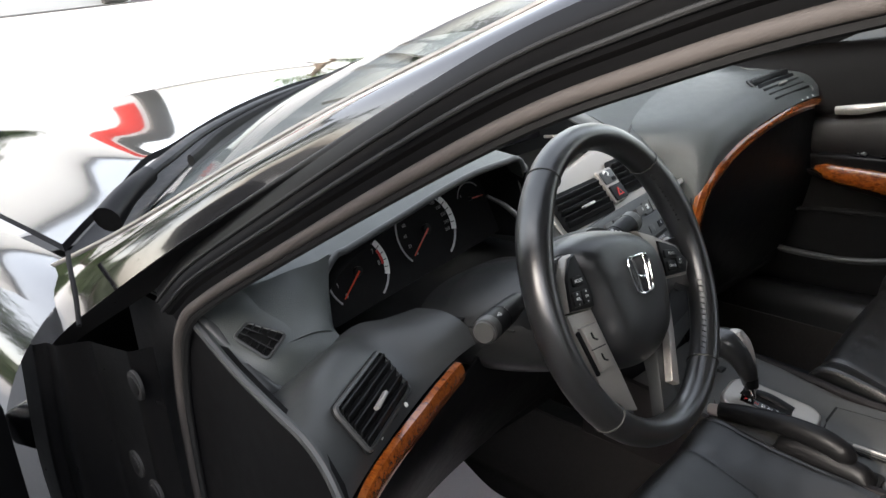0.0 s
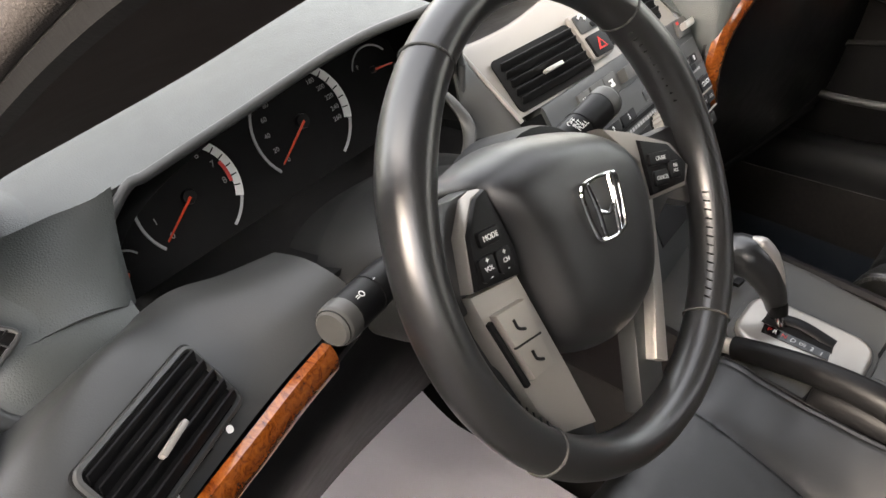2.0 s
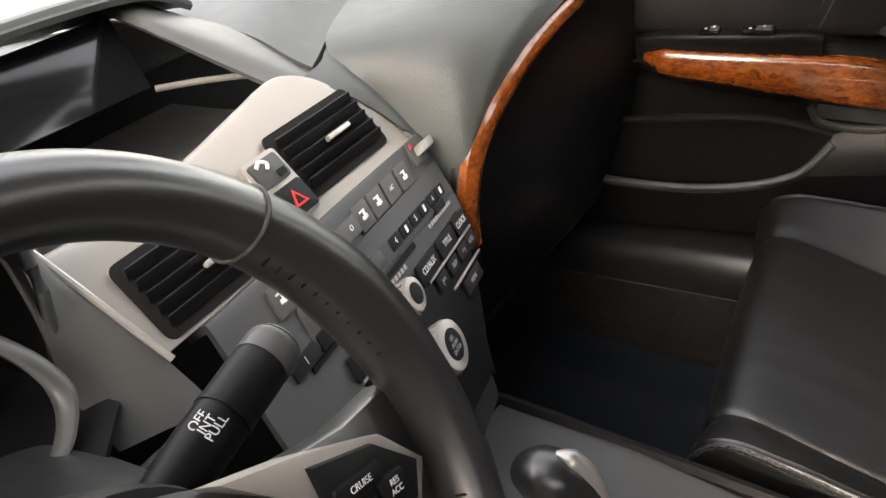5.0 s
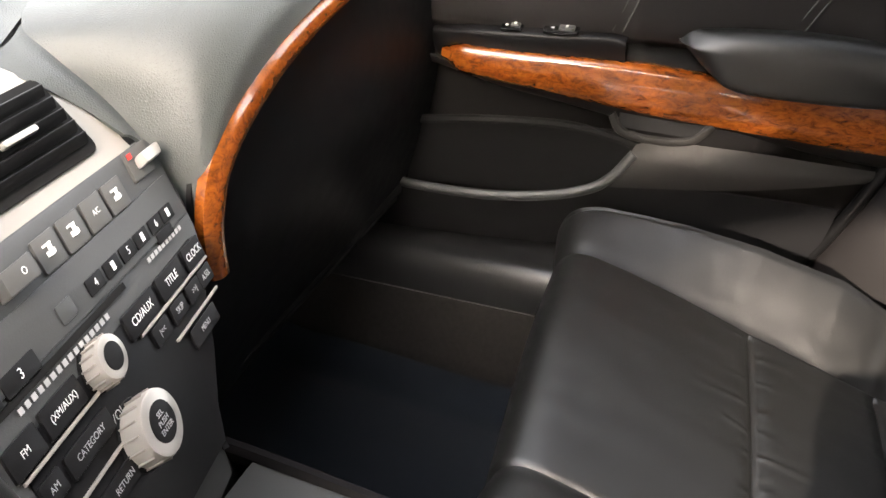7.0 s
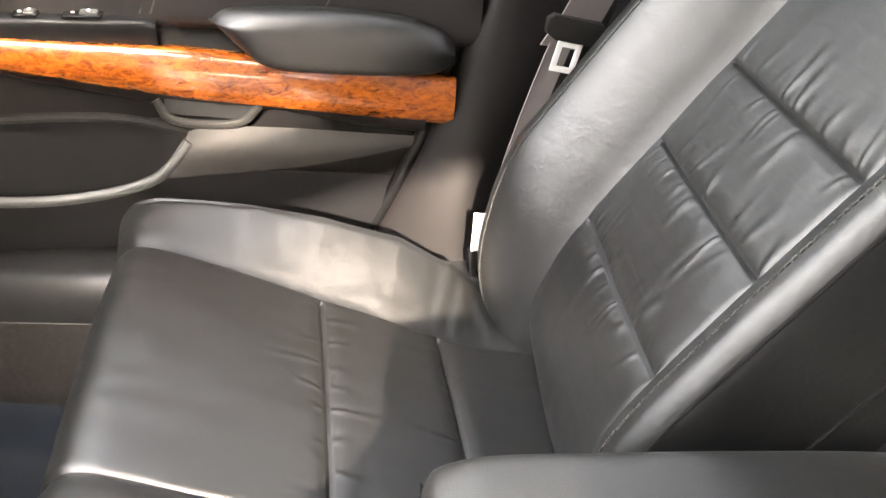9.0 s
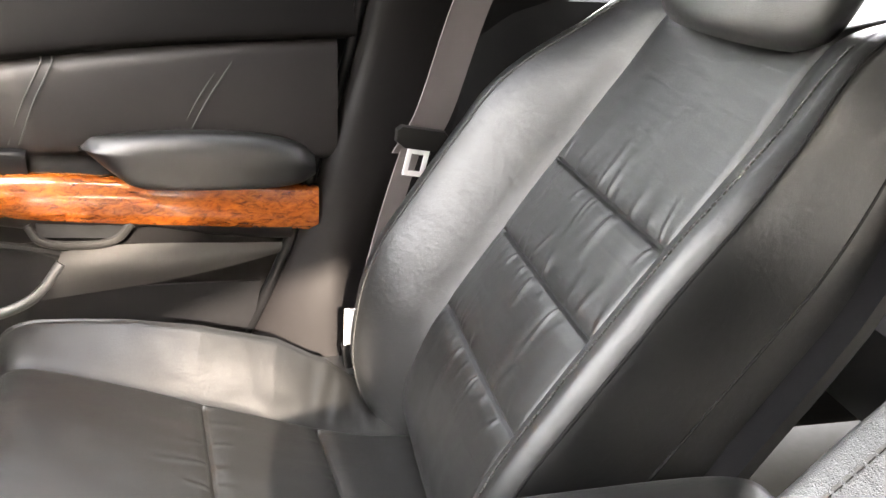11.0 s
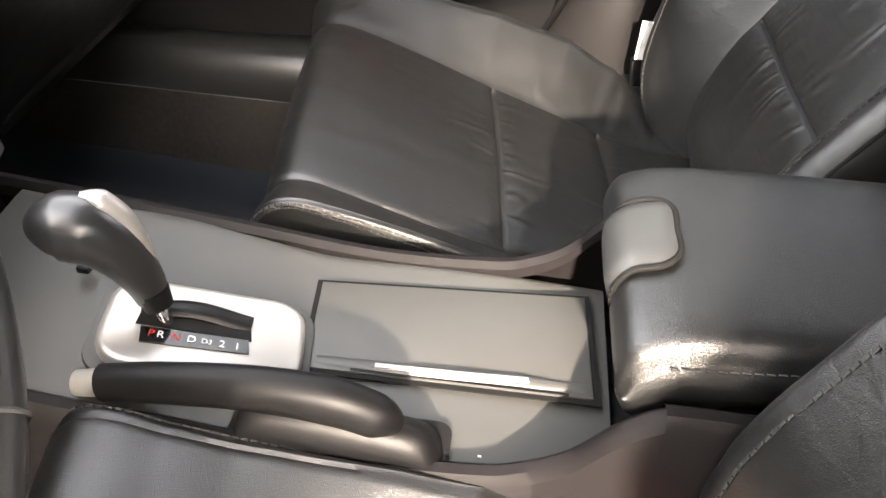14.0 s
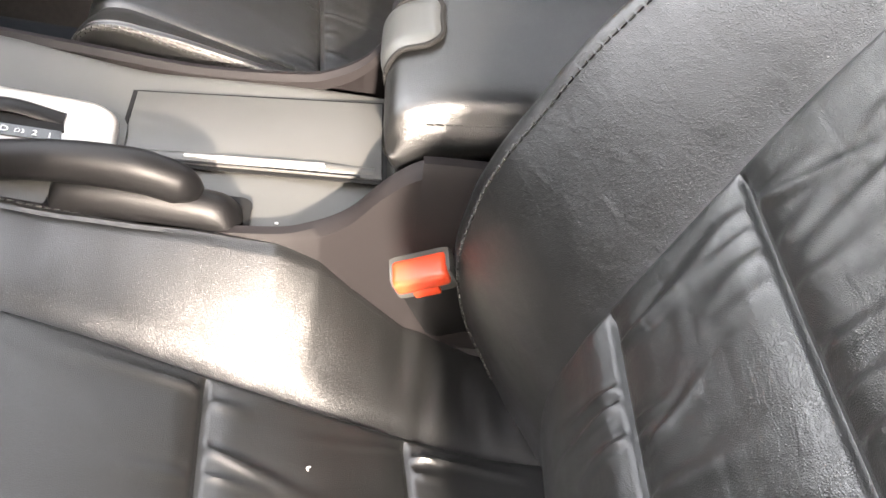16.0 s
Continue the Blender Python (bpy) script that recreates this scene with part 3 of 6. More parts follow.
def quad_vent(a, b, c, d, nu, nv):
    """A small four-sided grille between its corners."""
    a, b, c, d = V(*a), V(*b), V(*c), V(*d)
    n = (c - a).cross(b - d).normalized()
    n = n if n.z > 0 else -n
    at = lambda u, v, up=0.0: (a * (1 - u) + d * u) * (1 - v) + (b * (1 - u) + c * u) * v + n * up
    # Dark plate laid on the dash skin in place of a shaded opening.
    well = bmesh.new()
    well.faces.new([well.verts.new(at(u, v, 0.0015)) for u, v in ((0, 0), (1, 0), (1, 1), (0, 1))])
    bmesh.ops.solidify(well, geom=list(well.faces), thickness=0.006)
    vent = part("side_vent", well, DEEP, dash, "black side window vent grille")
    rim_ = [at(u, v, 0.0012) for u, v in ((0.1, 0), (0.5, 0), (0.9, 0), (1, 0.12), (1, 0.5), (1, 0.88), (0.9, 1), (0.5, 1), (0.1, 1), (0, 0.88), (0, 0.5), (0, 0.12))]
    part("vent_frame", tube(rim_, 0.0019, 8, 72, closed=True), DASH_LOW, vent)
    for k in range(1, nu):
        part("grille_bar", tube([at(k / nu, 0.02, 0.0022), at(k / nu, 0.98, 0.0022)], 0.0010, 6, 4), BLACK, vent)
    for k in range(1, nv):
        part("grille_bar", tube([at(0.02, k / nv, 0.0028), at(0.98, k / nv, 0.0028)], 0.0009, 6, 4), BLACK, vent)


quad_vent((-0.737, 0.2285, 0.9405), (-0.714, 0.241, 0.9445), (-0.685, 0.217, 0.9275), (-0.715, 0.2085, 0.9135), 5, 3)
part("corner_roll", tube([(-0.744, 0.290, 0.952), (-0.740, 0.268, 0.940), (-0.733, 0.236, 0.914), (-0.722, 0.207, 0.886), (-0.705, 0.199, 0.874)], [0.005, 0.007, 0.009, 0.009, 0.005], 10, 50, up=(1, 0, 0)), DASH_LOW, dash, "rounded dark lower edge of the dash corner")
part("hood_cheek", skin([[(-0.70, 0.300, 0.958), (-0.70, 0.255, 0.942), (-0.69, 0.215, 0.918)], [(-0.66, 0.287, 0.962), (-0.66, 0.255, 0.945), (-0.652, 0.222, 0.914)], [(-0.63, 0.277, 0.967), (-0.63, 0.256, 0.945), (-0.625, 0.232, 0.904)], [(-0.604, 0.268, 0.970), (-0.606, 0.257, 0.938), (-0.608, 0.242, 0.893)], [(-0.585, 0.266, 0.974), (-0.594, 0.262, 0.935), (-0.600, 0.256, 0.885)]], 24, 16, thick=0.002), DASH, dash)
# vent panel of the driver's side
part("vent_panel", skin([[(-0.750, 0.215, 0.868), (-0.750, 0.150, 0.887), (-0.750, 0.115, 0.890), (-0.750, 0.088, 0.876), (-0.750, 0.066, 0.850), (-0.748, 0.055, 0.825)],
                         [(-0.70, 0.215, 0.878), (-0.70, 0.165, 0.899), (-0.70, 0.140, 0.897), (-0.70, 0.112, 0.877), (-0.70, 0.092, 0.850), (-0.70, 0.083, 0.826)],
                         [(-0.64, 0.228, 0.884), (-0.64, 0.200, 0.900), (-0.64, 0.178, 0.897), (-0.64, 0.148, 0.875), (-0.64, 0.125, 0.851), (-0.64, 0.112, 0.828)],
                         [(-0.585, 0.235, 0.893), (-0.585, 0.205, 0.887), (-0.58, 0.172, 0.869), (-0.575, 0.148, 0.850), (-0.575, 0.136, 0.836)],
                         [(-0.54, 0.235, 0.885), (-0.535, 0.200, 0.884), (-0.53, 0.170, 0.872), (-0.52, 0.155, 0.858), (-0.515, 0.148, 0.848)],
                         [(-0.49, 0.235, 0.880), (-0.485, 0.200, 0.885), (-0.478, 0.175, 0.878), (-0.470, 0.162, 0.862), (-0.468, 0.155, 0.850)]], 40, 24, thick=0.004), DASH_LOW, dash, "dark grey vent surround")


def louvre_vent(m, w, h, n, knob, frame_mt, parent, slant=0.0, knob_x=0.0, tip=0.0, lip=0.0085, rad=0.008):
    """A rectangular air vent in the plane of m: rounded frame, dark well, tilted slats and a small knob."""
    v = part("air_vent", slab(rrect(w, h, 0.007), 0.002, 0.0008, m), DEEP, parent, "air vent with black slats")
    out, lo = rrect(w, h, rad + 0.001, 5), rrect(w - 0.011, h - 0.011, rad * 0.6, 5)
    mid_o = rrect(w - 0.003, h - 0.003, rad, 5)
    mid_i = rrect(w - 0.008, h - 0.008, rad * 0.75, 5)
    P = np.array([[(*a, 0.0), (*b, lip - 0.001), (*c, lip), (*d, 0.002)] for a, b, c, d in zip(out, mid_o, mid_i, lo)])
    bm = grid(P, False, True)
    bm.transform(m)
    part("vent_frame", bm, frame_mt, v)
    for k in range(n):
        y = (k - (n - 1) / 2) * (h - 0.012) / n
        part("slat", rbox(w - 0.012, 0.0085, 0.0020, 0.0008, m @ pose(0, y, 0.0062, 38)), BLACK, v)
    part("vent_knob", rbox(0.030 if w > 0.08 else 0.024, 0.0045, 0.007, 0.0018, m @ pose(knob_x, knob, 0.0110, 0, 0, tip)), SILVER, v, "silver vent knob")
    return v


lv = basis((-0.652, 0.1325, 0.8625), (0.87, 0.49, 0.0), (-0.38, 0.46, 0.80))
louvre_vent(lv @ pose(0, 0, 0.006), 0.126, 0.060, 5, -0.004, DASH_LOW, dash, knob_x=-0.004, tip=4, lip=0.006)
for p, r in (((-0.610, 0.1275, 0.8415), 0.0028), ((-0.664, 0.1045, 0.8385), 0.0028)):
    part("vent_mark", disc(r, 0.0008, 16, 0.0, basis(p, (0.92, 0.38, 0.02), (0.2, 0.6, 0.75)) @ pose(0, 0, 0.002)), WHITE_PRINT, dash)
part("vent_wheel", rbox(0.022, 0.005, 0.004, 0.001, basis((-0.637, 0.117, 0.843), (0.92, 0.38, 0.02), (0.2, 0.6, 0.75))), BLACK, dash)
# end panel, seen through the door gap
end = [(0.45, 0.950), (0.282, 0.947), (0.216, 0.916), (0.150, 0.895), (0.095, 0.878), (0.062, 0.845), (0.052, 0.80), (0.075, 0.70), (0.13, 0.58), (0.45, 0.55)]
part("end_panel", slab([(y, z) for y, z in end], 0.012, 0.004, Matrix(((0, 0, -1, -0.739), (1, 0, 0, 0), (0, 1, 0, 0), (0, 0, 0, 1)))), BLACK, dash, "matt black dash end cover")
# Lighter plastic tube stands in for the highlight along the cover's edge.
part("end_edge", tube([(-0.750, y, z) for y, z in end[1:9]], 0.005, 8, 60, up=(1, 0, 0)), DASH_LOW, dash)


def wood_strip(pts, w, name="wood_strip"):
    prof = [(-0.004, -w / 2), (0.004, -w / 2), (0.0065, -w / 4), (0.0072, 0), (0.0065, w / 4), (0.004, w / 2), (-0.004, w / 2)]
    return part(name, sweep(pts, prof, 70), WOOD, dash, "glossy burl wood strip")


wood_strip([(-0.748, 0.048, 0.800), (-0.705, 0.074, 0.811), (-0.65, 0.097, 0.819), (-0.60, 0.114, 0.825), (-0.555, 0.130, 0.830), (-0.513, 0.143, 0.834)], 0.025)
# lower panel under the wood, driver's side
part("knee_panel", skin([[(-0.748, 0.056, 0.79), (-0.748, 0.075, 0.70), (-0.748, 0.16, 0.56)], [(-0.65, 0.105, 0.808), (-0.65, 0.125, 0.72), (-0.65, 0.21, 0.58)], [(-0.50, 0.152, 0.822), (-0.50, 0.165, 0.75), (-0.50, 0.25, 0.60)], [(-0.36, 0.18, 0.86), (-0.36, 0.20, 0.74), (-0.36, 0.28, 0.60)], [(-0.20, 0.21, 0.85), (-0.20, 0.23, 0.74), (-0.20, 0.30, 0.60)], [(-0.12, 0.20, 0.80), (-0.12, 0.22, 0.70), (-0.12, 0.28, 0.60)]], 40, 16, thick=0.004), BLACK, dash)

# ---- passenger side ----
arc = [(0.151, 0.232, 0.768), (0.150, 0.231, 0.795), (0.154, 0.230, 0.820), (0.168, 0.230, 0.846), (0.192, 0.229, 0.869), (0.227, 0.228, 0.888), (0.278, 0.228, 0.906), (0.350, 0.229, 0.920), (0.432, 0.230, 0.928), (0.52, 0.233, 0.930), (0.60, 0.238, 0.926), (0.63, 0.243, 0.922)]
A = curve(arc, 60)


def wood_arc():
    """The curved strip: a rounded band that stands on the arc."""
    t = np.gradient(A, axis=0)
    t /= np.linalg.norm(t, axis=1)[:, None]
    P = []
    for i, (p, d) in enumerate(zip(A, t)):
        n = np.array([-d[2], 0, d[0]])
        w = 0.010 + 0.004 * math.sin(math.pi * min(i / 40, 1))
        P.append([p + n * (w * a) + np.array([0, -b, 0]) for a, b in ((-1, -0.006), (-1, 0.002), (-0.6, 0.006), (0, 0.0075), (0.6, 0.006), (1, 0.002), (1, -0.006))])
    return grid(np.array(P), True, False, True)


part("wood_strip", wood_arc(), WOOD, dash, "curved glossy burl wood strip")
top_line = curve([(0.1485, 0.238, 0.780), (0.1485, 0.248, 0.825), (0.1490, 0.268, 0.868), (0.148, 0.300, 0.905), (0.142, 0.334, 0.938), (0.148, 0.360, 0.956), (0.20, 0.388, 0.967), (0.33, 0.425, 0.982), (0.48, 0.435, 0.988), (0.66, 0.395, 0.976)], 60)
rows = []
for i, (p, top) in enumerate(zip(A, top_line)):
    k = smooth(0.05, 0.55, i / 59)
    q = p + np.array([0.002, -0.003, 0.009 + 0.004 * k])
    mid_ = (q + top) / 2 + np.array([0.0, -0.028, 0.022]) * k
    rows.append(curve([q, q + (mid_ - q) * 0.45 + np.array([0.0, -0.012, 0.004]) * k, mid_, top], 26))
part("passenger_pad", grid(np.array(rows)), DASH, dash, "smooth grey-green passenger pad")
part("pad_corner", skin([[(0.086, 0.340, 0.951), (0.118, 0.345, 0.953), (0.150, 0.362, 0.956)], [(0.106, 0.318, 0.933), (0.126, 0.322, 0.938), (0.143, 0.333, 0.938)], [(0.124, 0.300, 0.911), (0.136, 0.297, 0.911), (0.149, 0.299, 0.905)], [(0.136, 0.278, 0.888), (0.143, 0.276, 0.883), (0.150, 0.267, 0.868)]], 16, 10, thick=0.003), DASH, dash)
part("passenger_top", skin([[(0.115, 0.352, 0.950), (0.12, 0.50, 0.985), (0.13, 0.95, 0.960)], [(0.22, 0.392, 0.964), (0.26, 0.55, 0.998), (0.28, 0.90, 0.96)], [(0.45, 0.435, 0.985), (0.46, 0.58, 1.0), (0.5, 0.80, 0.96)], [(0.68, 0.395, 0.975), (0.70, 0.48, 0.978), (0.74, 0.60, 0.95)]], 30, 20, thick=0.004), DASH, dash)
part("passenger_corner", skin([[(0.60, 0.245, 0.935), (0.61, 0.25, 0.96), (0.63, 0.35, 0.982), (0.66, 0.46, 0.975)], [(0.66, 0.27, 0.93), (0.67, 0.28, 0.955), (0.69, 0.37, 0.97), (0.71, 0.48, 0.96)], [(0.745, 0.33, 0.93), (0.748, 0.34, 0.945), (0.75, 0.42, 0.955), (0.75, 0.52, 0.95)]], 16, 14, thick=0.004), DASH, dash)
pv = basis((0.522, 0.272, 0.969), (0.99, 0.04, -0.02), (0.0, 0.84, 0.54))
louvre_vent(pv, 0.170, 0.080, 5, 0.0, DASH_LOW, dash, lip=0.004)
for k in range(3):
    part("vent_mark", disc(0.0025, 0.0008, 14, 0.0, pv @ pose(0.015 + 0.026 * k, -0.046, 0.001)), WHITE_PRINT, dash)
# glove box and knee area; their black also carries the deep shade below the strip
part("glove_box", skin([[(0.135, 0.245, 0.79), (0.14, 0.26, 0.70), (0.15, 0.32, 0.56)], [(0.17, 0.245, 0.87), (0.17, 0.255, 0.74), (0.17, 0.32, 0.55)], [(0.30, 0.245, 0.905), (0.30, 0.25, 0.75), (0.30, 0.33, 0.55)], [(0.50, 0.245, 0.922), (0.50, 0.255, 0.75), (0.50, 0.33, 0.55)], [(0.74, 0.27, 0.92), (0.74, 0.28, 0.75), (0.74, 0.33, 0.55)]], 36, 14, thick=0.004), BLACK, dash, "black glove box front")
part("toe_board", skin([[(-0.74, 0.45, 0.58), (-0.74, 0.62, 0.45), (-0.74, 0.70, 0.25)], [(0.74, 0.45, 0.58), (0.74, 0.62, 0.45), (0.74, 0.70, 0.25)]], 8, 10, thick=0.01), CARPET, dash)
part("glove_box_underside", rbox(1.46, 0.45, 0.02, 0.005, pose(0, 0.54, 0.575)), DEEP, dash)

# ---- steering wheel ----
wheel = thing("steering_wheel", "black leather steering wheel with silver spoke trim", "steering wheel")
WC = V(-0.3536, 0.0236, 0.9215)
wt, wy = radians(22.8), radians(9.5)
WM = basis(WC, (math.cos(wy), math.sin(wy), 0), (-math.sin(wy) * math.sin(wt), math.cos(wy) * math.sin(wt), math.cos(wt))) @ pose(0, 0, 0, 0, 0, -10.2)
RW, RR = 0.1683, 0.0165


def rim(a0, a1, n, mt, name, label="", r=RR):
    P = []
    for a in np.linspace(radians(a0), radians(a1), n):
        c = np.array([RW * math.sin(a), RW * math.cos(a), 0])
        o = np.array([math.sin(a), math.cos(a), 0])
        g = 1 + 0.10 * math.exp(-((abs(abs(math.degrees(a)) - 62)) / 16) ** 2)
        P.append([c + o * (r * 0.94 * g * math.cos(b)) + np.array([0, 0, r * 1.12 * g * math.sin(b)]) for b in np.linspace(0, 2 * math.pi, 18, endpoint=False)])
    bm = grid(np.array(P), True, False, True)
    bm.transform(WM)
    return part(name, bm, mt, wheel, label)


rim(-40, 40, 40, WHEEL_LEATHER, "rim_top", "smooth black leather rim")
rim(40.4, 137.6, 60, WHEEL_LEATHER, "rim_side", "perforated black leather grip")
rim(-137.6, -40.4, 60, WHEEL_LEATHER, "rim_side", "perforated black leather grip")
rim(138, 222, 46, WHEEL_LEATHER, "rim_bottom")
for a in (40.2, -40.2, 137.8, -137.8):
    P = []
    for b in np.linspace(0, 2 * math.pi, 24, endpoint=False):
        q = radians(a)
        o = np.array([math.sin(q), math.cos(q), 0])
        P.append(tuple(o * (RW + RR * 0.96 * math.cos(b)) + np.array([0, 0, RR * 1.14 * math.sin(b)])))
    bm = tube(P, 0.0011, 6, 48, closed=True, up=(math.cos(radians(a)), -math.sin(radians(a)), 0.01))
    bm.transform(WM)
    part("rim_seam", bm, THREAD, wheel)
# stitches along the inner side of the grips
bms = []
for s in (1, -1):
    for a in np.linspace(44, 134, 34):
        if 72 < a < 100:
            continue
        q = radians(s * a)
        o = V(math.sin(q), math.cos(q), 0)
        bms.append(rbox(0.0075, 0.0014, 0.0010, 0.0004, WM @ basis(o * (RW - RR * 0.86) + V(0, 0, 0.008), o + V(0, 0, 0.9), V(math.cos(q), -math.sin(q), 0)) @ pose(0, 0, 0.0, 0, 0, 14), 1))
tagged(part("stitching", merge(*bms), DEEP, wheel, "raised black stitching"), kind="stuff")
# airbag cover
shield = curve([(-0.094, 0.056), (-0.05, 0.066), (0.0, 0.062), (0.042, 0.051), (0.070, 0.029), (0.074, -0.010), (0.058, -0.060), (0.030, -0.084), (-0.010, -0.094), (-0.045, -0.087), (-0.070, -0.068), (-0.080, -0.030), (-0.090, 0.010), (-0.101, 0.040)], 72, closed=True)
mid_p = np.array([-0.010, -0.012])
dome = []
for k in np.r_[1.0, 0.995, 0.985, 0.965, 0.93, np.linspace(0.88, 0.04, 12)]:
    z = -0.022 + 0.040 * (1 - k ** 7) ** 0.6 + 0.004 * (1 - k * k)
    dome.append([(*(mid_p + (q - mid_p) * k), z) for q in shield])
dome.insert(0, [(q[0], q[1], -0.040) for q in shield])
bm = grid(np.array(dome), True, False, False)
bm.faces.new([v for v in bm.verts][-72:])
bm.transform(WM)
part("airbag_cover", bm, AIRBAG, wheel, "black grained airbag cover")
part("hub_back", disc(0.075, 0.05, 40, 0.01, WM @ pose(0, -0.005, -0.075)), BLACK, wheel)
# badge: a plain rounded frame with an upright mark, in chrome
bd = WM @ pose(-0.0122, 0.0035, 0.0250) @ Matrix.Diagonal((0.97, 0.94, 1, 1))
frame_pts = [(-0.0215, 0.019), (-0.0165, 0.0225), (0, 0.0235), (0.0165, 0.0225), (0.0215, 0.019), (0.0222, 0.008), (0.018, -0.014), (0.013, -0.0195), (0, -0.0212), (-0.013, -0.0195), (-0.018, -0.014), (-0.0222, 0.008)]
bm = tube([(x, y, 0) for x, y in frame_pts], 0.0017, 8, 72, closed=True)
bm.transform(bd)
badge = part("badge", bm, CHROME, wheel, "chrome badge")
for s in (-1, 1):
    bm = tube([(s * 0.0135, 0.022, 0.0), (s * 0.0105, 0.002, 0.001), (s * 0.0085, -0.019, 0)], 0.0019, 8, 20)
    bm.transform(bd)
    part("badge_bar", bm, CHROME, badge)
bm = tube([(-0.010, 0.001, 0.0), (0, -0.003, 0.001), (0.010, 0.001, 0)], 0.0017, 8, 14)
bm.transform(bd)
part("badge_bar", bm, CHROME, badge)


def spoke(pts, depth, mt, name, z=0.0, label="", parent=None):
    return part(name, slab(pts, depth, 0.003, WM @ pose(0, 0, z)), mt, parent or wheel, label)


# side spokes, dark, and lower spokes with metallic trim
spoke([(-0.080, 0.050), (-0.118, 0.046), (-0.160, 0.050), (-0.160, -0.030), (-0.120, -0.020), (-0.080, -0.040)][::-1], 0.016, WHEEL_LEATHER, "side_spoke", -0.024)
spoke([(0.060, 0.040), (0.118, 0.030), (0.158, 0.030), (0.158, -0.040), (0.120, -0.024), (0.066, -0.050)], 0.016, WHEEL_LEATHER, "side_spoke", -0.024)
spoke([(-0.080, -0.030), (-0.130, -0.015), (-0.112, -0.105), (-0.094, -0.140), (-0.045, -0.152), (-0.058, -0.090)], 0.016, DASH_LOW, "lower_spoke", -0.026)
spoke([(0.066, -0.020), (0.086, -0.014), (0.048, -0.150), (0.010, -0.160), (0.034, -0.085)], 0.016, DASH_LOW, "lower_spoke", -0.026)
pod = spoke([(-0.100, 0.047), (-0.111, 0.044), (-0.1265, 0.024), (-0.1335, -0.010), (-0.090, -0.014), (-0.088, 0.004)], 0.013, SILVER_DK, "button_pod", -0.010, "taupe metallic button surround")
spoke([(-0.1000, 0.0462), (-0.1103, 0.0428), (-0.1252, 0.0235), (-0.1322, -0.0095), (-0.0905, -0.0128), (-0.0885, 0.005)], 0.004, BLACK, "button_bed", 0.0025, "", pod)
pod2 = spoke([(0.040, 0.052), (0.078, 0.040), (0.126, 0.020), (0.145, -0.004), (0.132, -0.018), (0.076, -0.014), (0.077, 0.016)], 0.013, SILVER_DK, "button_pod", -0.010, "taupe metallic button surround")
spoke([(0.079, 0.033), (0.116, 0.021), (0.137, 0.000), (0.127, -0.014), (0.078, -0.011)], 0.004, BLACK, "button_bed", 0.0025, "", pod2)
for p_, sp in ((pod, ((-0.111, 0.0185, 0.020, 0.010), (-0.120, 0.001, 0.0145, 0.015), (-0.1035, 0.001, 0.0145, 0.015))), (pod2, ((0.096, 0.0135, 0.030, 0.010), (0.092, -0.001, 0.020, 0.012), (0.1135, 0.000, 0.017, 0.014)))):
    for cx, cy, w, h in sp:
        part("button", slab(rrect(w, h, 0.0025), 0.004, 0.0012, WM @ pose(cx, cy, 0.005, 0, 0, -8 if cx > 0 else 0)), BLACK, p_)
spoke([(-0.088, -0.014), (-0.134, -0.012), (-0.128, -0.040), (-0.108, -0.100), (-0.092, -0.124), (-0.055, -0.134), (-0.066, -0.090)], 0.014, SILVER_DK, "spoke_trim", -0.014, "broad taupe metallic spoke trim")
spoke([(0.074, -0.011), (0.087, -0.012), (0.068, -0.075), (0.046, -0.134), (0.032, -0.126), (0.054, -0.076)], 0.014, SILVER, "spoke_trim", -0.014, "narrow bright silver spoke trim")
ph = spoke([(-0.124, -0.028), (-0.094, -0.028), (-0.085, -0.077), (-0.107, -0.078)], 0.010, SILVER_DK, "phone_buttons", -0.004, "taupe phone buttons")
part("button_split", rbox(0.026, 0.0012, 0.002, 0.0, WM @ pose(-0.103, -0.053, 0.0055)), BLACK, ph)
part("button_gap", rbox(0.004, 0.052, 0.004, 0.001, WM @ pose(-0.119, -0.056, 0.001, 0, 0, 18)), DEEP, ph)
tm = WM @ pose(0, 0, 0.0094)
writing("button_mark", "CRUISE", 0.0044, tm @ pose(0.096, 0.0135, 0, 0, 0, -8), WHITE_PRINT, wheel)
writing("button_mark", "CANCEL", 0.0044, tm @ pose(0.092, -0.001, 0, 0, 0, -8), WHITE_PRINT, wheel)
writing("button_mark", "RES\nACC", 0.0040, tm @ pose(0.1135, 0.001, 0, 0, 0, -8), WHITE_PRINT, wheel)
writing("button_mark", "MODE", 0.0050, tm @ pose(-0.111, 0.0185, 0), WHITE_PRINT, wheel)
for cx in (-0.1035, -0.120):
    writing("button_mark", "+", 0.006, tm @ pose(cx, 0.006, 0), WHITE_PRINT, wheel)
    writing("button_mark", "CH" if cx > -0.11 else "VOL", 0.0042, tm @ pose(cx, 0.001, 0), WHITE_PRINT, wheel)
    writing("button_mark", "-", 0.006, tm @ pose(cx, -0.004, 0), WHITE_PRINT, wheel)
for cx, cy in ((-0.107, -0.041), (-0.099, -0.065)):
    bm = tube([(cx - 0.004, cy + 0.005, 0.0066), (cx - 0.002, cy - 0.001, 0.0066), (cx + 0.004, cy - 0.004, 0.0066)], 0.0011, 6, 12)
    bm.transform(WM)
    part("button_mark", bm, BLACK, ph)

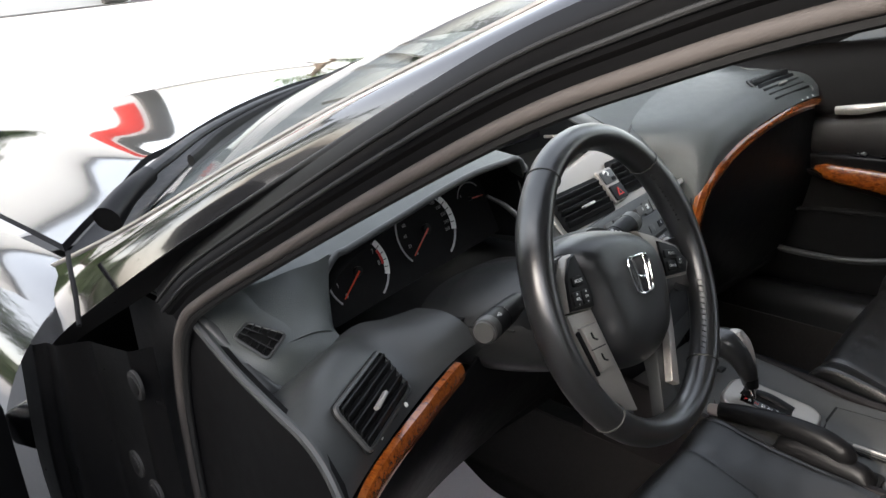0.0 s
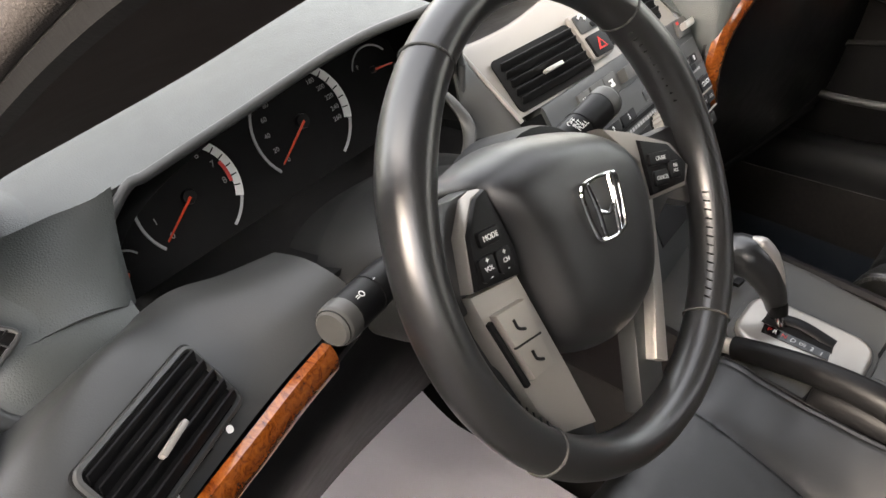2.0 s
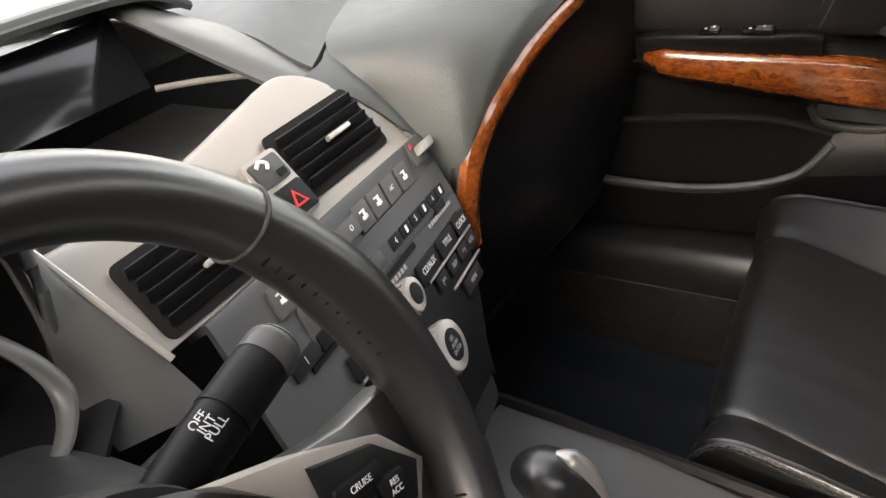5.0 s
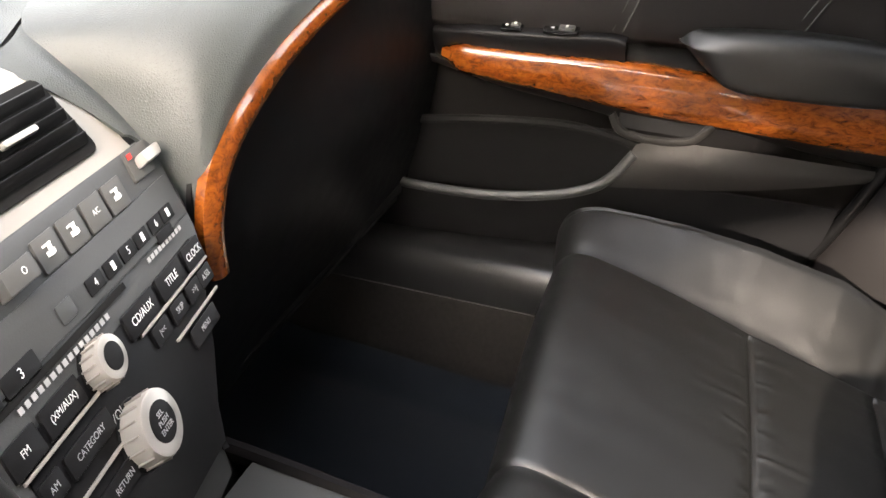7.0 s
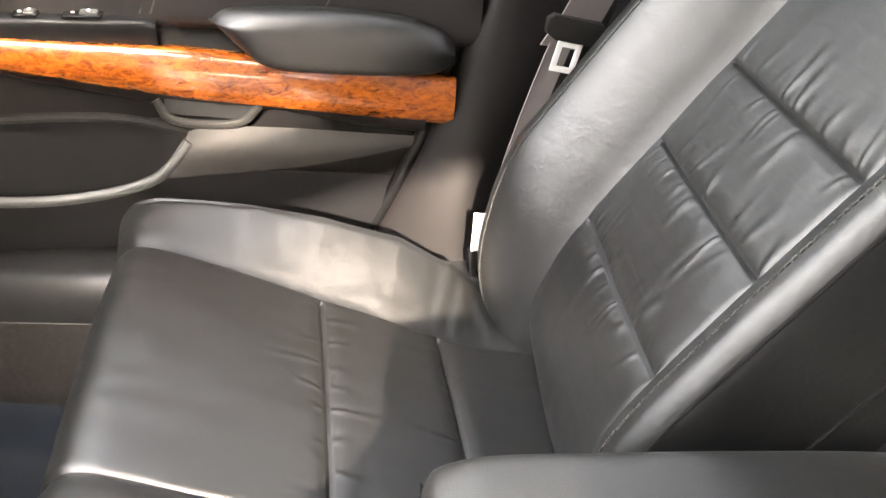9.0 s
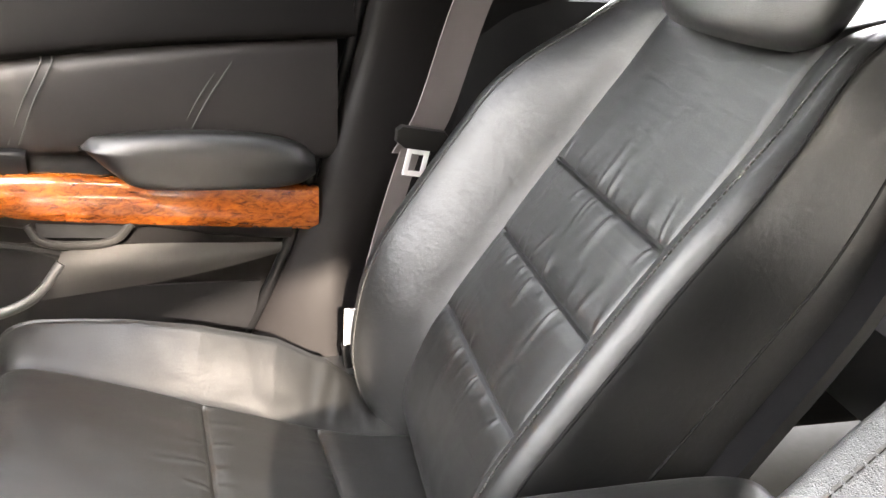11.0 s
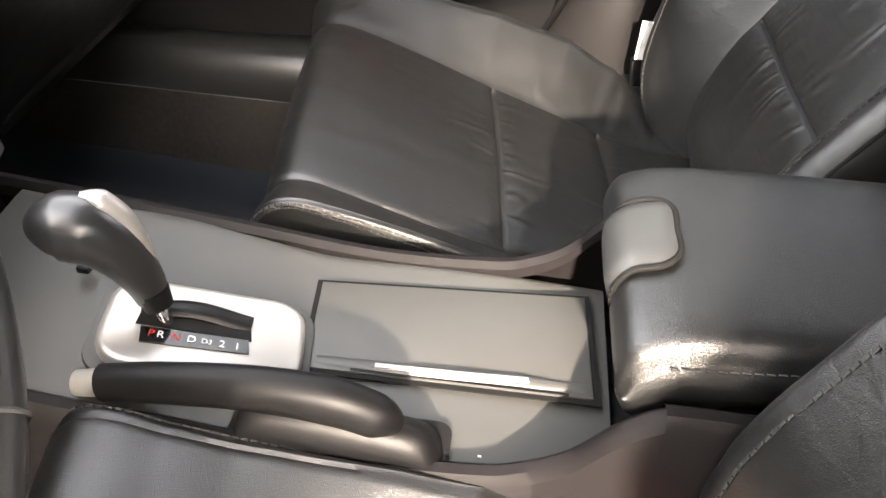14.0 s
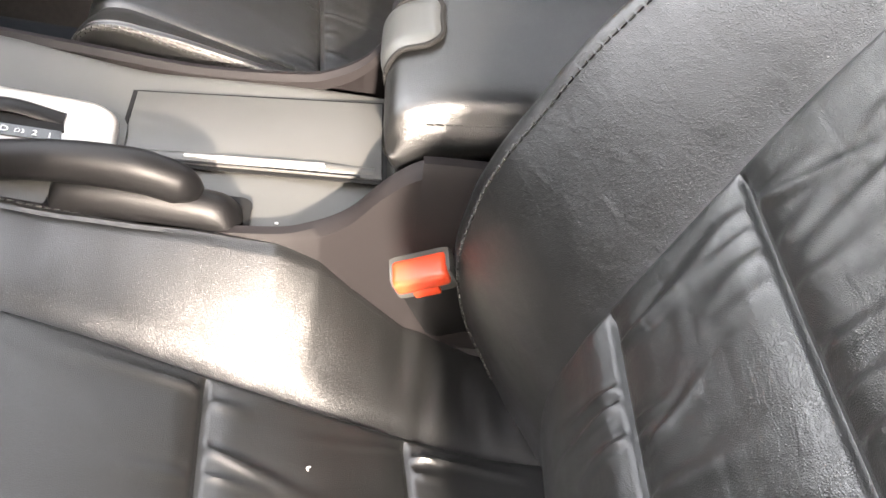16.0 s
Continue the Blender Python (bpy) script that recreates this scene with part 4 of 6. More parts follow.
# ---- steering column ----
column = thing("steering_column", "dark grey steering column shroud with stalks", "steering column")
CD = WM.to_3x3() @ V(0, 0, -1)
def shroud(r0, r1, mt, name, l0, l1):
    P = []
    for k in np.linspace(0, 1, 14):
        c = WM @ V(0, -0.012, -(l0 + (l1 - l0) * k))
        r = r0 + (r1 - r0) * k
        P.append([c + WM.to_3x3() @ V(r * 1.22 * math.cos(a), r * (0.80 + 0.12 * math.sin(a)) * math.sin(a), 0) for a in np.linspace(0, 2 * math.pi, 32, endpoint=False)])
    return part(name, grid(np.array(P), True, False, True), mt, column, "dark grey moulded shroud")


shroud(0.066, 0.082, SHROUD, "shroud", 0.052, 0.20)
cover = []
for y, zc, hw_, hh_ in ((0.066, 0.872, 0.058, 0.032), (0.074, 0.870, 0.080, 0.046), (0.100, 0.864, 0.096, 0.054), (0.150, 0.852, 0.106, 0.056), (0.200, 0.842, 0.112, 0.054), (0.260, 0.832, 0.116, 0.050)):
    cover.append([(-0.362 + hw_ * math.copysign(abs(math.cos(a)) ** 0.75, math.cos(a)), y + 0.25 * (zc - 0.88) + 0.02 * math.sin(a), zc + hh_ * math.copysign(abs(math.sin(a)) ** 0.80, math.sin(a))) for a in np.linspace(0, 2 * math.pi, 28, endpoint=False)])
part("column_cover", skin(cover, 30, 56, around=True, caps=True), SHROUD, column, "rounded dark grey column shroud")
part("shroud_seam", tube([(-0.464, 0.10, 0.878), (-0.470, 0.15, 0.870), (-0.476, 0.22, 0.860)], 0.0014, 6, 20), DEEP, column)
part("cluster_trim", tube([(-0.290, 0.300, 0.958), (-0.268, 0.286, 0.940), (-0.252, 0.268, 0.914), (-0.250, 0.252, 0.893), (-0.268, 0.236, 0.878), (-0.300, 0.222, 0.872)], [0.004, 0.006, 0.007, 0.007, 0.006, 0.004], 10, 60, flat=0.6), CONSOLE, column, "grey moulded trim beside the gauges")
part("key_ring", tube([(-0.30, 0.08, 0.868), (-0.285, 0.068, 0.868)], [0.020, 0.019], 20), BLACK, column)


def stalk(root, tip, r, label):
    root, tip = V(*root), V(*tip)
    d = tip - root
    s = part("stalk", tube([root, root + d * 0.35, root + d * 0.8, tip], [r * 0.8, r * 1.0, r * 1.05, r * 0.95], 18), BLACK, column, label)
    m = basis(tip, d.orthogonal(), d.cross(d.orthogonal()))
    part("stalk_cap", tube([root + d * 0.86, root + d * 0.97, root + d * 1.02], [r * 1.06, r * 1.04, r * 0.80], 18), CONSOLE, s)
    part("stalk_ring", tube([root + d * 0.55, root + d * 0.575], [r * 1.07, r * 1.07], 18), BLACK, s)
    return s


s1 = stalk((-0.462, 0.095, 0.915), (-0.552, 0.060, 0.924), 0.0135, "black lamp stalk with a grey end")
s2 = stalk((-0.312, 0.104, 0.916), (-0.203, 0.120, 0.931), 0.0140, "black wiper stalk with white markings")
for sx, root, tip, marks in ((s1, V(-0.462, 0.095, 0.915), V(-0.552, 0.060, 0.924), ("*", "=O")), (s2, V(-0.312, 0.104, 0.916), V(-0.203, 0.120, 0.931), ("OFF", "INT", "PULL"))):
    d = (tip - root).normalized()
    upv = V(0, -0.55, 0.83)
    for k, b in enumerate(marks):
        p = root + (tip - root) * (0.42 if len(marks) == 3 else 0.52 + 0.2 * k) + upv * 0.0148 + V(0, 0.006 - 0.006 * k, 0.002) * (len(marks) == 3)
        writing("stalk_mark", b, 0.0062, basis(p, d if d.x > 0 else -d, upv.cross(d if d.x > 0 else -d)), WHITE_PRINT, sx)

# ---- centre stack ----
stack = thing("centre_stack", "centre stack with taupe vent bezel and grey audio controls", "dashboard console")


def bezel_y(x, z):
    return -0.456 + 0.062 * x + 0.824 * z


def on_bezel(x, z, up=0.0):
    return basis((x, bezel_y(x, z), z), (1, 0.062, 0.0), (0, 0.824, 1)) @ pose(0, 0, up)


FACE_X = (0.0086, 0.8369, 0.2608, 0.5381, -0.5056, 0.1946)
FACE_Z = (0.8112, 0.0378, 0.7559, -0.4013, -0.0282, 0.5983)


def face_place(x, row):
    """A place on the leaning control face; the polynomials fit it to one camera view."""
    q = row - 0.82
    t = (1, x, q, x * q, x * x, q * q)
    px_, pz_ = [sum(k * v for k, v in zip(f, t)) for f in (FACE_X, FACE_Z)]
    return V(px_, -0.4626 + 0.103 * px_ + 0.82 * pz_, pz_)


def on_panel(x, row, up=0.0):
    p = face_place(x, row)
    ex, ey = (face_place(x + 0.01, row) - p) * 94.0, (face_place(x, row + 0.01) - p) * 94.0
    m = Matrix((ex, ey, ex.cross(ey).normalized())).transposed().to_4x4()
    m.translation = p
    return m @ pose(0, 0, up)


def face_pt(x, row, out=0.0):
    p = on_panel(x, row, out).translation
    return (p.x, p.y, p.z)


# bezel sheet
def bz(x, z, up=0.0):
    p = on_bezel(x, z, up).translation
    return (p.x, p.y, p.z)


BEZEL_TOP = ((-0.206, 0.944), (-0.16, 0.942), (-0.11, 0.943), (-0.05, 0.949), (0.01, 0.957), (0.056, 0.962), (0.086, 0.953), (0.107, 0.936), (0.124, 0.915), (0.136, 0.893))
part("vent_bezel", skin([[bz(x, zt + 0.003, -0.014), bz(x, zt + 0.001, -0.003), bz(x, zt - 0.006), bz(x, (zt + 0.872) / 2), bz(x + (0.018 if x < -0.17 else 0.0), 0.872, 0.003)] for x, zt in BEZEL_TOP], 70, 26, thick=0.005), SILVER_DK, stack, "taupe metallic vent bezel")
part("bezel_edge", tube([bz(-0.205, 0.948, 0.002), bz(-0.195, 0.91, 0.004), bz(-0.184, 0.868, 0.006)], 0.0026, 8, 24), SILVER, stack, "bright bezel edge")
part("stack_cheek", skin([[(-0.232, 0.300, 0.990), (-0.232, 0.285, 0.93), (-0.238, 0.272, 0.88), (-0.24, 0.24, 0.845)], [(-0.218, 0.310, 0.978), (-0.212, 0.290, 0.925), (-0.206, 0.262, 0.885), (-0.20, 0.225, 0.84)], [bz(-0.206, 0.955, -0.004), bz(-0.197, 0.91), bz(-0.185, 0.868), (-0.176, 0.215, 0.82)]], 16, 20, thick=0.003), CONSOLE, stack, "dark panel beside the vent bezel")
louvre_vent(on_bezel(-0.111, 0.8980, 0.003), 0.132, 0.062, 5, -0.006, SILVER_DK, stack, lip=0.0014, rad=0.003)
louvre_vent(on_bezel(0.051, 0.9095, 0.003), 0.116, 0.062, 5, 0.0, SILVER_DK, stack, knob_x=0.006, lip=0.0014, rad=0.003)
hz = part("hazard_switch", slab(rrect(0.040, 0.058, 0.004), 0.006, 0.0015, on_bezel(-0.025, 0.9035, 0.004)), SILVER_DK, stack, "hazard switch block")
part("switch_cap", slab(rrect(0.032, 0.026, 0.003), 0.004, 0.001, on_bezel(-0.024, 0.8925, 0.0095)), BLACK, hz)
part("switch_cap", slab(rrect(0.032, 0.022, 0.003), 0.003, 0.001, on_bezel(-0.026, 0.9145, 0.0095)), DASH_LOW, hz)
part("warning_triangle", slab([(-0.008, -0.006), (0.008, -0.006), (0, 0.008)], 0.0006, 0.0, on_bezel(-0.024, 0.892, 0.0138)), RED_PRINT, hz)
part("warning_triangle_core", slab([(-0.0045, -0.0042), (0.0045, -0.0042), (0, 0.004)], 0.0006, 0.0, on_bezel(-0.024, 0.892, 0.0142)), BLACK, hz)
part("light_sensor", slab(rrect(0.009, 0.006, 0.001), 0.001, 0.0, on_bezel(-0.018, 0.9100, 0.013)), DEEP, hz)
bm = tube([(-0.006, 0.002, 0), (0, 0.005, 0), (0.005, 0.001, 0), (0.002, -0.003, 0)], 0.0016, 6, 16)
bm.transform(on_bezel(-0.030, 0.918, 0.0132))
part("switch_mark", bm, WHITE_PRINT, hz)
# control face
face = skin([[face_pt(x * (1 - (0.62 * smooth(0.825, 0.735, row) if x > 0 else 0.0)), row, out) for row, out in ((0.908, -0.03), (0.906, -0.006), (0.901, 0.0), (0.87, 0.0), (0.82, 0.0), (0.77, 0.0), (0.72, 0.0), (0.68, -0.01))] for x in (-0.19, -0.12, -0.06, 0.0, 0.06, 0.12, 0.150)], 40, 40, thick=0.006)
part("control_face", face, DASH_LOW, stack, "dark grey control face")
part("face_side", skin([[face_pt(0.150 * k, r), face_pt(0.156 * k, r, -0.008), face_pt(0.160 * k, r, -0.06)] for r, k in ((0.905, 1.0), (0.86, 1.0), (0.82, 0.99), (0.80, 0.88), (0.77, 0.57), (0.75, 0.42), (0.70, 0.38))], 16, 10, thick=0.004), BLACK, stack)


def key(x, z, w, h, mt=None, up=0.0005, depth=0.003, label="", text="", size=0.007, tm=None):
    k = part("button", slab(rrect(w, h, 0.0015), depth, 0.0008, on_panel(x, z, up)), mt or BLACK, stack, label)
    if text:
        writing("button_mark", text, size, on_panel(x, z, up + depth + 0.0004), tm or WHITE_PRINT, k)
    return k


# climate row
for i, (x, mk, w) in enumerate(((-0.130, "", 0.022), (-0.103, "SYNC", 0.026), (-0.077, "", 0.026), (-0.007, "", 0.025), (0.020, "", 0.026), (0.048, "A/C", 0.026), (0.076, "", 0.026))):
    k = key(x, 0.886, w, 0.021, CONSOLE, text=mk, size=0.0052)
    if not mk:
        bms = [rbox(0.009, 0.0032, 0.0008, 0.0003, on_panel(x, 0.8845, 0.0042)), rbox(0.004, 0.0072, 0.0008, 0.0003, on_panel(x + 0.001, 0.886, 0.0041)), rbox(0.009, 0.0015, 0.0008, 0.0003, on_panel(x - 0.001, 0.8895, 0.0042))]
        part("button_mark", merge(*bms), WHITE_PRINT, k)
lever = key(-0.043, 0.886, 0.030, 0.014, CONSOLE, depth=0.012, label="raised fan rocker")
writing("button_mark", "O", 0.006, on_panel(-0.040, 0.886, 0.0132), WHITE_PRINT, lever)
tl = key(0.121, 0.894, 0.034, 0.022, CONSOLE, depth=0.003)
part("toggle", rbox(0.028, 0.009, 0.012, 0.003, on_panel(0.127, 0.893, 0.009)), SILVER, tl, "silver toggle")
part("lamp_mark", rbox(0.006, 0.004, 0.001, 0.0, on_panel(0.110, 0.900, 0.0045)), RED_PRINT, tl)
# disc panel and preset row
part("face_panel", slab(rrect(0.290, 0.032, 0.003), 0.002, 0.0008, on_panel(0.0, 0.860, 0.0)), DASH_LOW, stack)
key(-0.020, 0.855, 0.017, 0.012, DASH_LOW)
for i, (x, tx) in enumerate(((0.014, "4"), (0.036, ""), (0.058, "5"), (0.079, ""), (0.102, "6"), (0.122, ""))):
    k = key(x, 0.8545, 0.020, 0.011, BLACK, text=tx, size=0.0075)
    if not tx:
        part("button_mark", rbox(0.004, 0.006, 0.0006, 0.0, on_panel(x, 0.8545, 0.0042)), WHITE_PRINT, k)
for i, x in enumerate((-0.142, -0.108, -0.073)):
    key(x, 0.8485, 0.033, 0.012, BLACK, text="123"[i], size=0.0085)
part("disc_slot", rbox(0.19, 0.0045, 0.002, 0.0005, on_panel(-0.055, 0.8405, 0.001)), DEEP, stack)
bms = [rbox(0.0042, 0.0038, 0.0006, 0.0, on_panel(-0.085 + 0.0062 * i, 0.835, 0.002)) for i in range(16)] + [rbox(0.0042, 0.0034, 0.0006, 0.0, on_panel(0.075 + 0.006 * i, 0.840, 0.0024)) for i in range(10)]
tagged(part("small_print", merge(*bms), GREY_PRINT, stack), kind="stuff")
key(0.108, 0.845, 0.026, 0.008, BLACK)
# band row, skip row, menu row
part("audio_panel", slab([(-0.1325, -0.061), (0.046, -0.061), (0.060, -0.040), (0.090, -0.012), (0.118, 0.022), (0.1325, 0.048), (0.1325, 0.061), (-0.1325, 0.061)], 0.0016, 0.0008, on_panel(0.008, 0.770, 0.0)), BLACK, stack, "black audio panel")
for x, tx, w in ((-0.098, "FM", 0.030), (-0.061, "(XM/AUX)", 0.040), (0.038, "CD/AUX", 0.046), (0.086, "TITLE", 0.044), (0.128, "CLOCK", 0.034)):
    key(x, 0.8195, w, 0.018, BLACK, up=0.0015, text=tx, size=0.0082 if x > 0 else 0.0062)
for x, tx in ((0.048, "|<<"), (0.078, "SKIP"), (0.106, ">>|"), (0.130, "A.SEL")):
    key(x, 0.8005, 0.025, 0.014, BLACK, up=0.0015, text=tx, size=0.0064, tm=GREY_PRINT)
for x, r, tx in ((-0.058, 0.794, "CATEGORY"), (0.098, 0.776, "MENU"), (-0.052, 0.762, "RETURN"), (-0.095, 0.795, "AM")):
    key(x, r, 0.05 if len(tx) > 2 else 0.02, 0.015, BLACK, up=0.0015, text=tx, size=0.0060, tm=GREY_PRINT)
for x0, x1, r in ((-0.112, -0.030, 0.8085), (0.055, 0.140, 0.7865), (-0.095, -0.025, 0.777), (0.020, 0.146, 0.8095)):
    part("bright_line", rbox(x1 - x0, 0.0024, 0.003, 0.0008, on_panel((x0 + x1) / 2, r, 0.003)), SILVER_DK, stack)
writing("button_mark", "VOL", 0.0085, on_panel(-0.028, 0.790, 0.003), GREY_PRINT, stack)
writing("button_mark", "PWR", 0.007, on_panel(0.000, 0.778, 0.003), GREY_PRINT, stack)


def knob(x, z, r, depth, cap, tx=""):
    k = part("knob", disc(r, depth, 40, 0.003, on_panel(x, z, 0.0)), SILVER, stack, "satin silver rotary knob")
    for a in range(0, 360, 24):
        part("knob_flute", rbox(0.0012, 0.003, depth * 0.7, 0.0004, on_panel(x, z, depth * 0.45) @ pose(0, 0, 0, 0, 0, a) @ pose(0, r * 0.995, 0)), SILVER_DK, k)
    part("knob_collar", disc(r * 1.12, 0.003, 40, 0.001, on_panel(x, z, 0.0)), BLACK, k)
    part("knob_face", disc(r * cap, 0.0015, 36, 0.0005, on_panel(x, z, depth - 0.0006)), BLACK, k)
    if tx:
        writing("knob_mark", tx, r * 0.24, on_panel(x, z, depth + 0.0012), GREY_PRINT, k)


knob(-0.0225, 0.8192, 0.0140, 0.022, 0.62)
knob(-0.0190, 0.7700, 0.0215, 0.026, 0.62, "SEL\nPUSH\nENTER")
# display recess on top of the stack
# Black here paints in the shade that the hood throws on the shelf.
part("display_shelf", skin([[bz(x, zt, -0.012), (x, 0.375, 0.925), (x, 0.44, 0.915), (x, 0.52, 0.915)] for x, zt in BEZEL_TOP[:7]], 12, 14, thick=0.004), BLACK, stack, "display shelf, blackened for the hood's shade")
part("display_screen", rbox(0.24, 0.006, 0.070, 0.002, pose(-0.085, 0.49, 0.985, -24)), GLOSS, stack, "dark display screen")
part("display_edge", tube([(0.108, 0.405, 0.944), (0.070, 0.438, 0.950), (0.030, 0.462, 0.955)], 0.003, 8, 20), SILVER, stack)
part("display_cheek", skin([[(0.052, 0.345, 0.958), (0.090, 0.338, 0.950), (0.126, 0.345, 0.934)], [(0.035, 0.42, 0.995), (0.052, 0.43, 1.002), (0.125, 0.43, 0.975)], [(0.030, 0.52, 1.03), (0.05, 0.53, 1.035), (0.13, 0.53, 0.992)]], 16, 10, thick=0.004), CONSOLE, stack)
part("display_cheek", skin([[(-0.198, 0.345, 0.968), (-0.215, 0.325, 0.972), (-0.23, 0.31, 0.985)], [(-0.20, 0.42, 0.985), (-0.215, 0.42, 1.005), (-0.235, 0.41, 1.01)], [(-0.20, 0.52, 1.01), (-0.215, 0.52, 1.02), (-0.24, 0.52, 1.015)]], 16, 10, thick=0.004), DASH, stack)
part("display_hood", skin([[(-0.23, 0.47, 1.032), (-0.23, 0.50, 1.036), (-0.23, 0.70, 0.99)], [(-0.09, 0.465, 1.040), (-0.09, 0.50, 1.044), (-0.09, 0.75, 0.99)], [(0.05, 0.47, 1.032), (0.05, 0.50, 1.036), (0.06, 0.70, 0.985)], [(0.13, 0.50, 1.0), (0.13, 0.52, 1.003), (0.14, 0.70, 0.98)]], 20, 12, thick=0.006), DASH, stack)

# ---- seats ----
NC = 84


def fold_lines(cuts, total, h, seed, count, amp, length, both=True):
    """Leather folds that start at the cross seams and run off along the pad: (x, seam, way, length, width, height, lean, bend)."""
    rnd = random.Random(seed)
    out = []
    ends = [0.0] + list(cuts) + [total]
    for k, c in enumerate(cuts):
        for way in ((-1, 1) if both else (-1,)):
            room = abs(ends[k + 1 + way] - c)
            for x in np.linspace(-0.9 * h, 0.9 * h, count):
                if rnd.random() < 0.22:
                    continue
                x0 = x + rnd.uniform(-0.012, 0.012)
                n = min(rnd.uniform(0.35, 1.0) ** 1.5 * length, room * 0.94)
                out.append((x0, c, way, n, rnd.uniform(0.0024, 0.0050), amp * rnd.uniform(0.3, 1.0) * rnd.choice((1, 1, 0.5)), rnd.gauss(-0.12 * x0 / h, 0.13), rnd.uniform(-1.4, 1.4)))
    return out


def fold_height(lines, xs, a):
    """Height of the folds over one row of a pad."""
    out = np.zeros(len(xs))
    for x0, c, way, n, w, k, lean, bend in lines:
        d = (a - c) * way
        if 0.0015 < d < n:
            q = d / n
            wide = w * (0.75 + 0.9 * q)
            x = x0 + lean * d + bend * d * d
            e = (xs - x) / wide
            out += k * smooth(0.0015, 0.009, d) * (1 - q) ** 0.8 * (np.exp(-e * e) - 0.42 * np.exp(-((e - 1.9) / 1.1) ** 2))
    return out


def padded(cx, prof, n_along, hw, wide, bol, depth, seams, panel_crown, lines, folds, groove, flip=1.0, rounded=0.0):
    """A stitched pad along a side profile of (y, z). hw, wide, bol: half width of the centre panel, of the whole, and
    bolster height, as functions of the way along (0 to 1); wide and bol take the side as well."""
    fine = curve(prof, 400)
    s = np.r_[0, np.cumsum(np.linalg.norm(np.diff(fine, axis=0), axis=1))]
    total = s[-1]
    cuts = [float(s[np.argmin(np.linalg.norm(fine - np.array(q), axis=1))]) for q in seams]
    along = set(np.linspace(0, total, n_along))
    for c in cuts:
        along |= {c + d for d in (-0.012, -0.008, -0.0055, -0.0035, -0.0018, 0, 0.0018, 0.0035, 0.0055, 0.008, 0.012)}
    along = sorted(a for a in along if 0 <= a <= total)
    yy, zz = np.interp(along, s, fine[:, 0]), np.interp(along, s, fine[:, 1])
    ty, tz = np.gradient(yy, along), np.gradient(zz, along)
    k = np.hypot(ty, tz)
    ny, nz = -tz / k * flip, ty / k * flip
    shape = curve([(0, -0.03), (0.12, 0.07), (0.30, 0.28), (0.55, 0.60), (0.77, 0.87), (0.90, 0.98), (0.975, 0.82), (1.0, 0.35), (1.0, 0.0)], 26)
    shape = (1 - rounded) * shape + rounded * curve([(0, -0.03), (0.07, 0.13), (0.18, 0.42), (0.34, 0.74), (0.52, 0.94), (0.68, 1.0), (0.82, 0.90), (0.95, 0.55), (1.0, 0.0)], 26)
    creases = fold_lines(cuts, total, hw(0.4), *lines)
    P = []
    for i, a in enumerate(along):
        f = a / total
        h = hw(f)
        row = []
        cols = []
        for sd in (-1, 1):
            w, b = wide(f, sd), bol(f, sd)
            side_cols = [(x * h, None) for x in np.r_[np.linspace(0.0, 0.92, NC - 4), 0.94, 0.96, 0.978, 0.991]]
            part_b = [(h + q[0] * (w - h), q[1] * b) for q in shape]
            part_c = [(w, -depth * t) for t in (0.12, 0.3, 0.6, 1.0)]
            line = [(x, None) for x, _ in side_cols] + part_b + part_c
            cols.append([(sd * x, o) for x, o in line])
        across = cols[0][::-1] + cols[1][1:]
        lift = fold_height(creases, np.array([x for x, _ in across]), a)
        for j, (x, o) in enumerate(across):
            ax = abs(x)
            if o is None:
                off = panel_crown * (1 - (ax / h) ** 2)
                for c in cuts:
                    d = a - c
                    off -= (0.0034 * math.exp(-(d / 0.0022) ** 2) + 0.0034 * math.exp(-(d / 0.011) ** 2)) * smooth(h, h - 0.010, ax)
                off += lift[j] * smooth(h, h - 0.012, ax) + 0.0007 * noise.noise(V(x * 40, a * 14, cx))
            else:
                off = o + 0.0008 * noise.noise(V(x * 30, a * 24, 5.1)) * (1 if o > 0 else 0)
                q = (ax - h) / (wide(f, 1 if x > 0 else -1) - h)
                off += folds(f) * 0.0042 * math.sin(math.pi * min(max(q, 0), 1)) ** 0.7 * (0.8 * math.sin(6.283 * (a * 30 + 1.6 * x + 1.3 * noise.noise(V(a * 9, x * 9, 2.0)))) * abs(noise.noise(V(a * 16, x * 7, 8.0))) * 2 + 0.8 * noise.noise(V(a * 55, x * 16, 4.0)))
                off -= 0.0018 * math.exp(-((q - groove) / 0.018) ** 2)
            off -= 0.0030 * math.exp(-((ax - h) / (0.0032 if o is None else 0.012)) ** 2)
            row.append((cx + x, yy[i] + ny[i] * off, zz[i] + nz[i] * off))
        P.append(row)
    return np.array(P), np.array(along) / total


def stitch(P, col, i0, i1, lift, step=0.0062, side=0.0, front=(0, 0, 1)):
    """Short threads that follow one column of a pad."""
    line = P[i0:i1, col] + (P[i0:i1, col + 1] - P[i0:i1, col]) * side
    s = np.r_[0, np.cumsum(np.linalg.norm(np.diff(line, axis=0), axis=1))]
    nrm = np.cross(P[i0:i1, col + 1] - P[i0:i1, col - 1], np.gradient(P[i0:i1, col], axis=0))
    nrm /= np.linalg.norm(nrm, axis=1)[:, None] + 1e-9
    out = []
    for d in np.arange(0, s[-1] - step, step):
        p, q = [V(*[np.interp(e, s, line[:, c]) for c in range(3)]) for e in (d, d + step * 0.72)]
        n = V(*[np.interp(d, s, nrm[:, c]) for c in range(3)])
        if n.dot(V(*front)) < 0:
            n = -n
        m = basis((p + q) / 2 + n * lift, q - p, n.cross(q - p))
        out.append(rbox((q - p).length, 0.0019, 0.0014, 0.0, m))
    return out


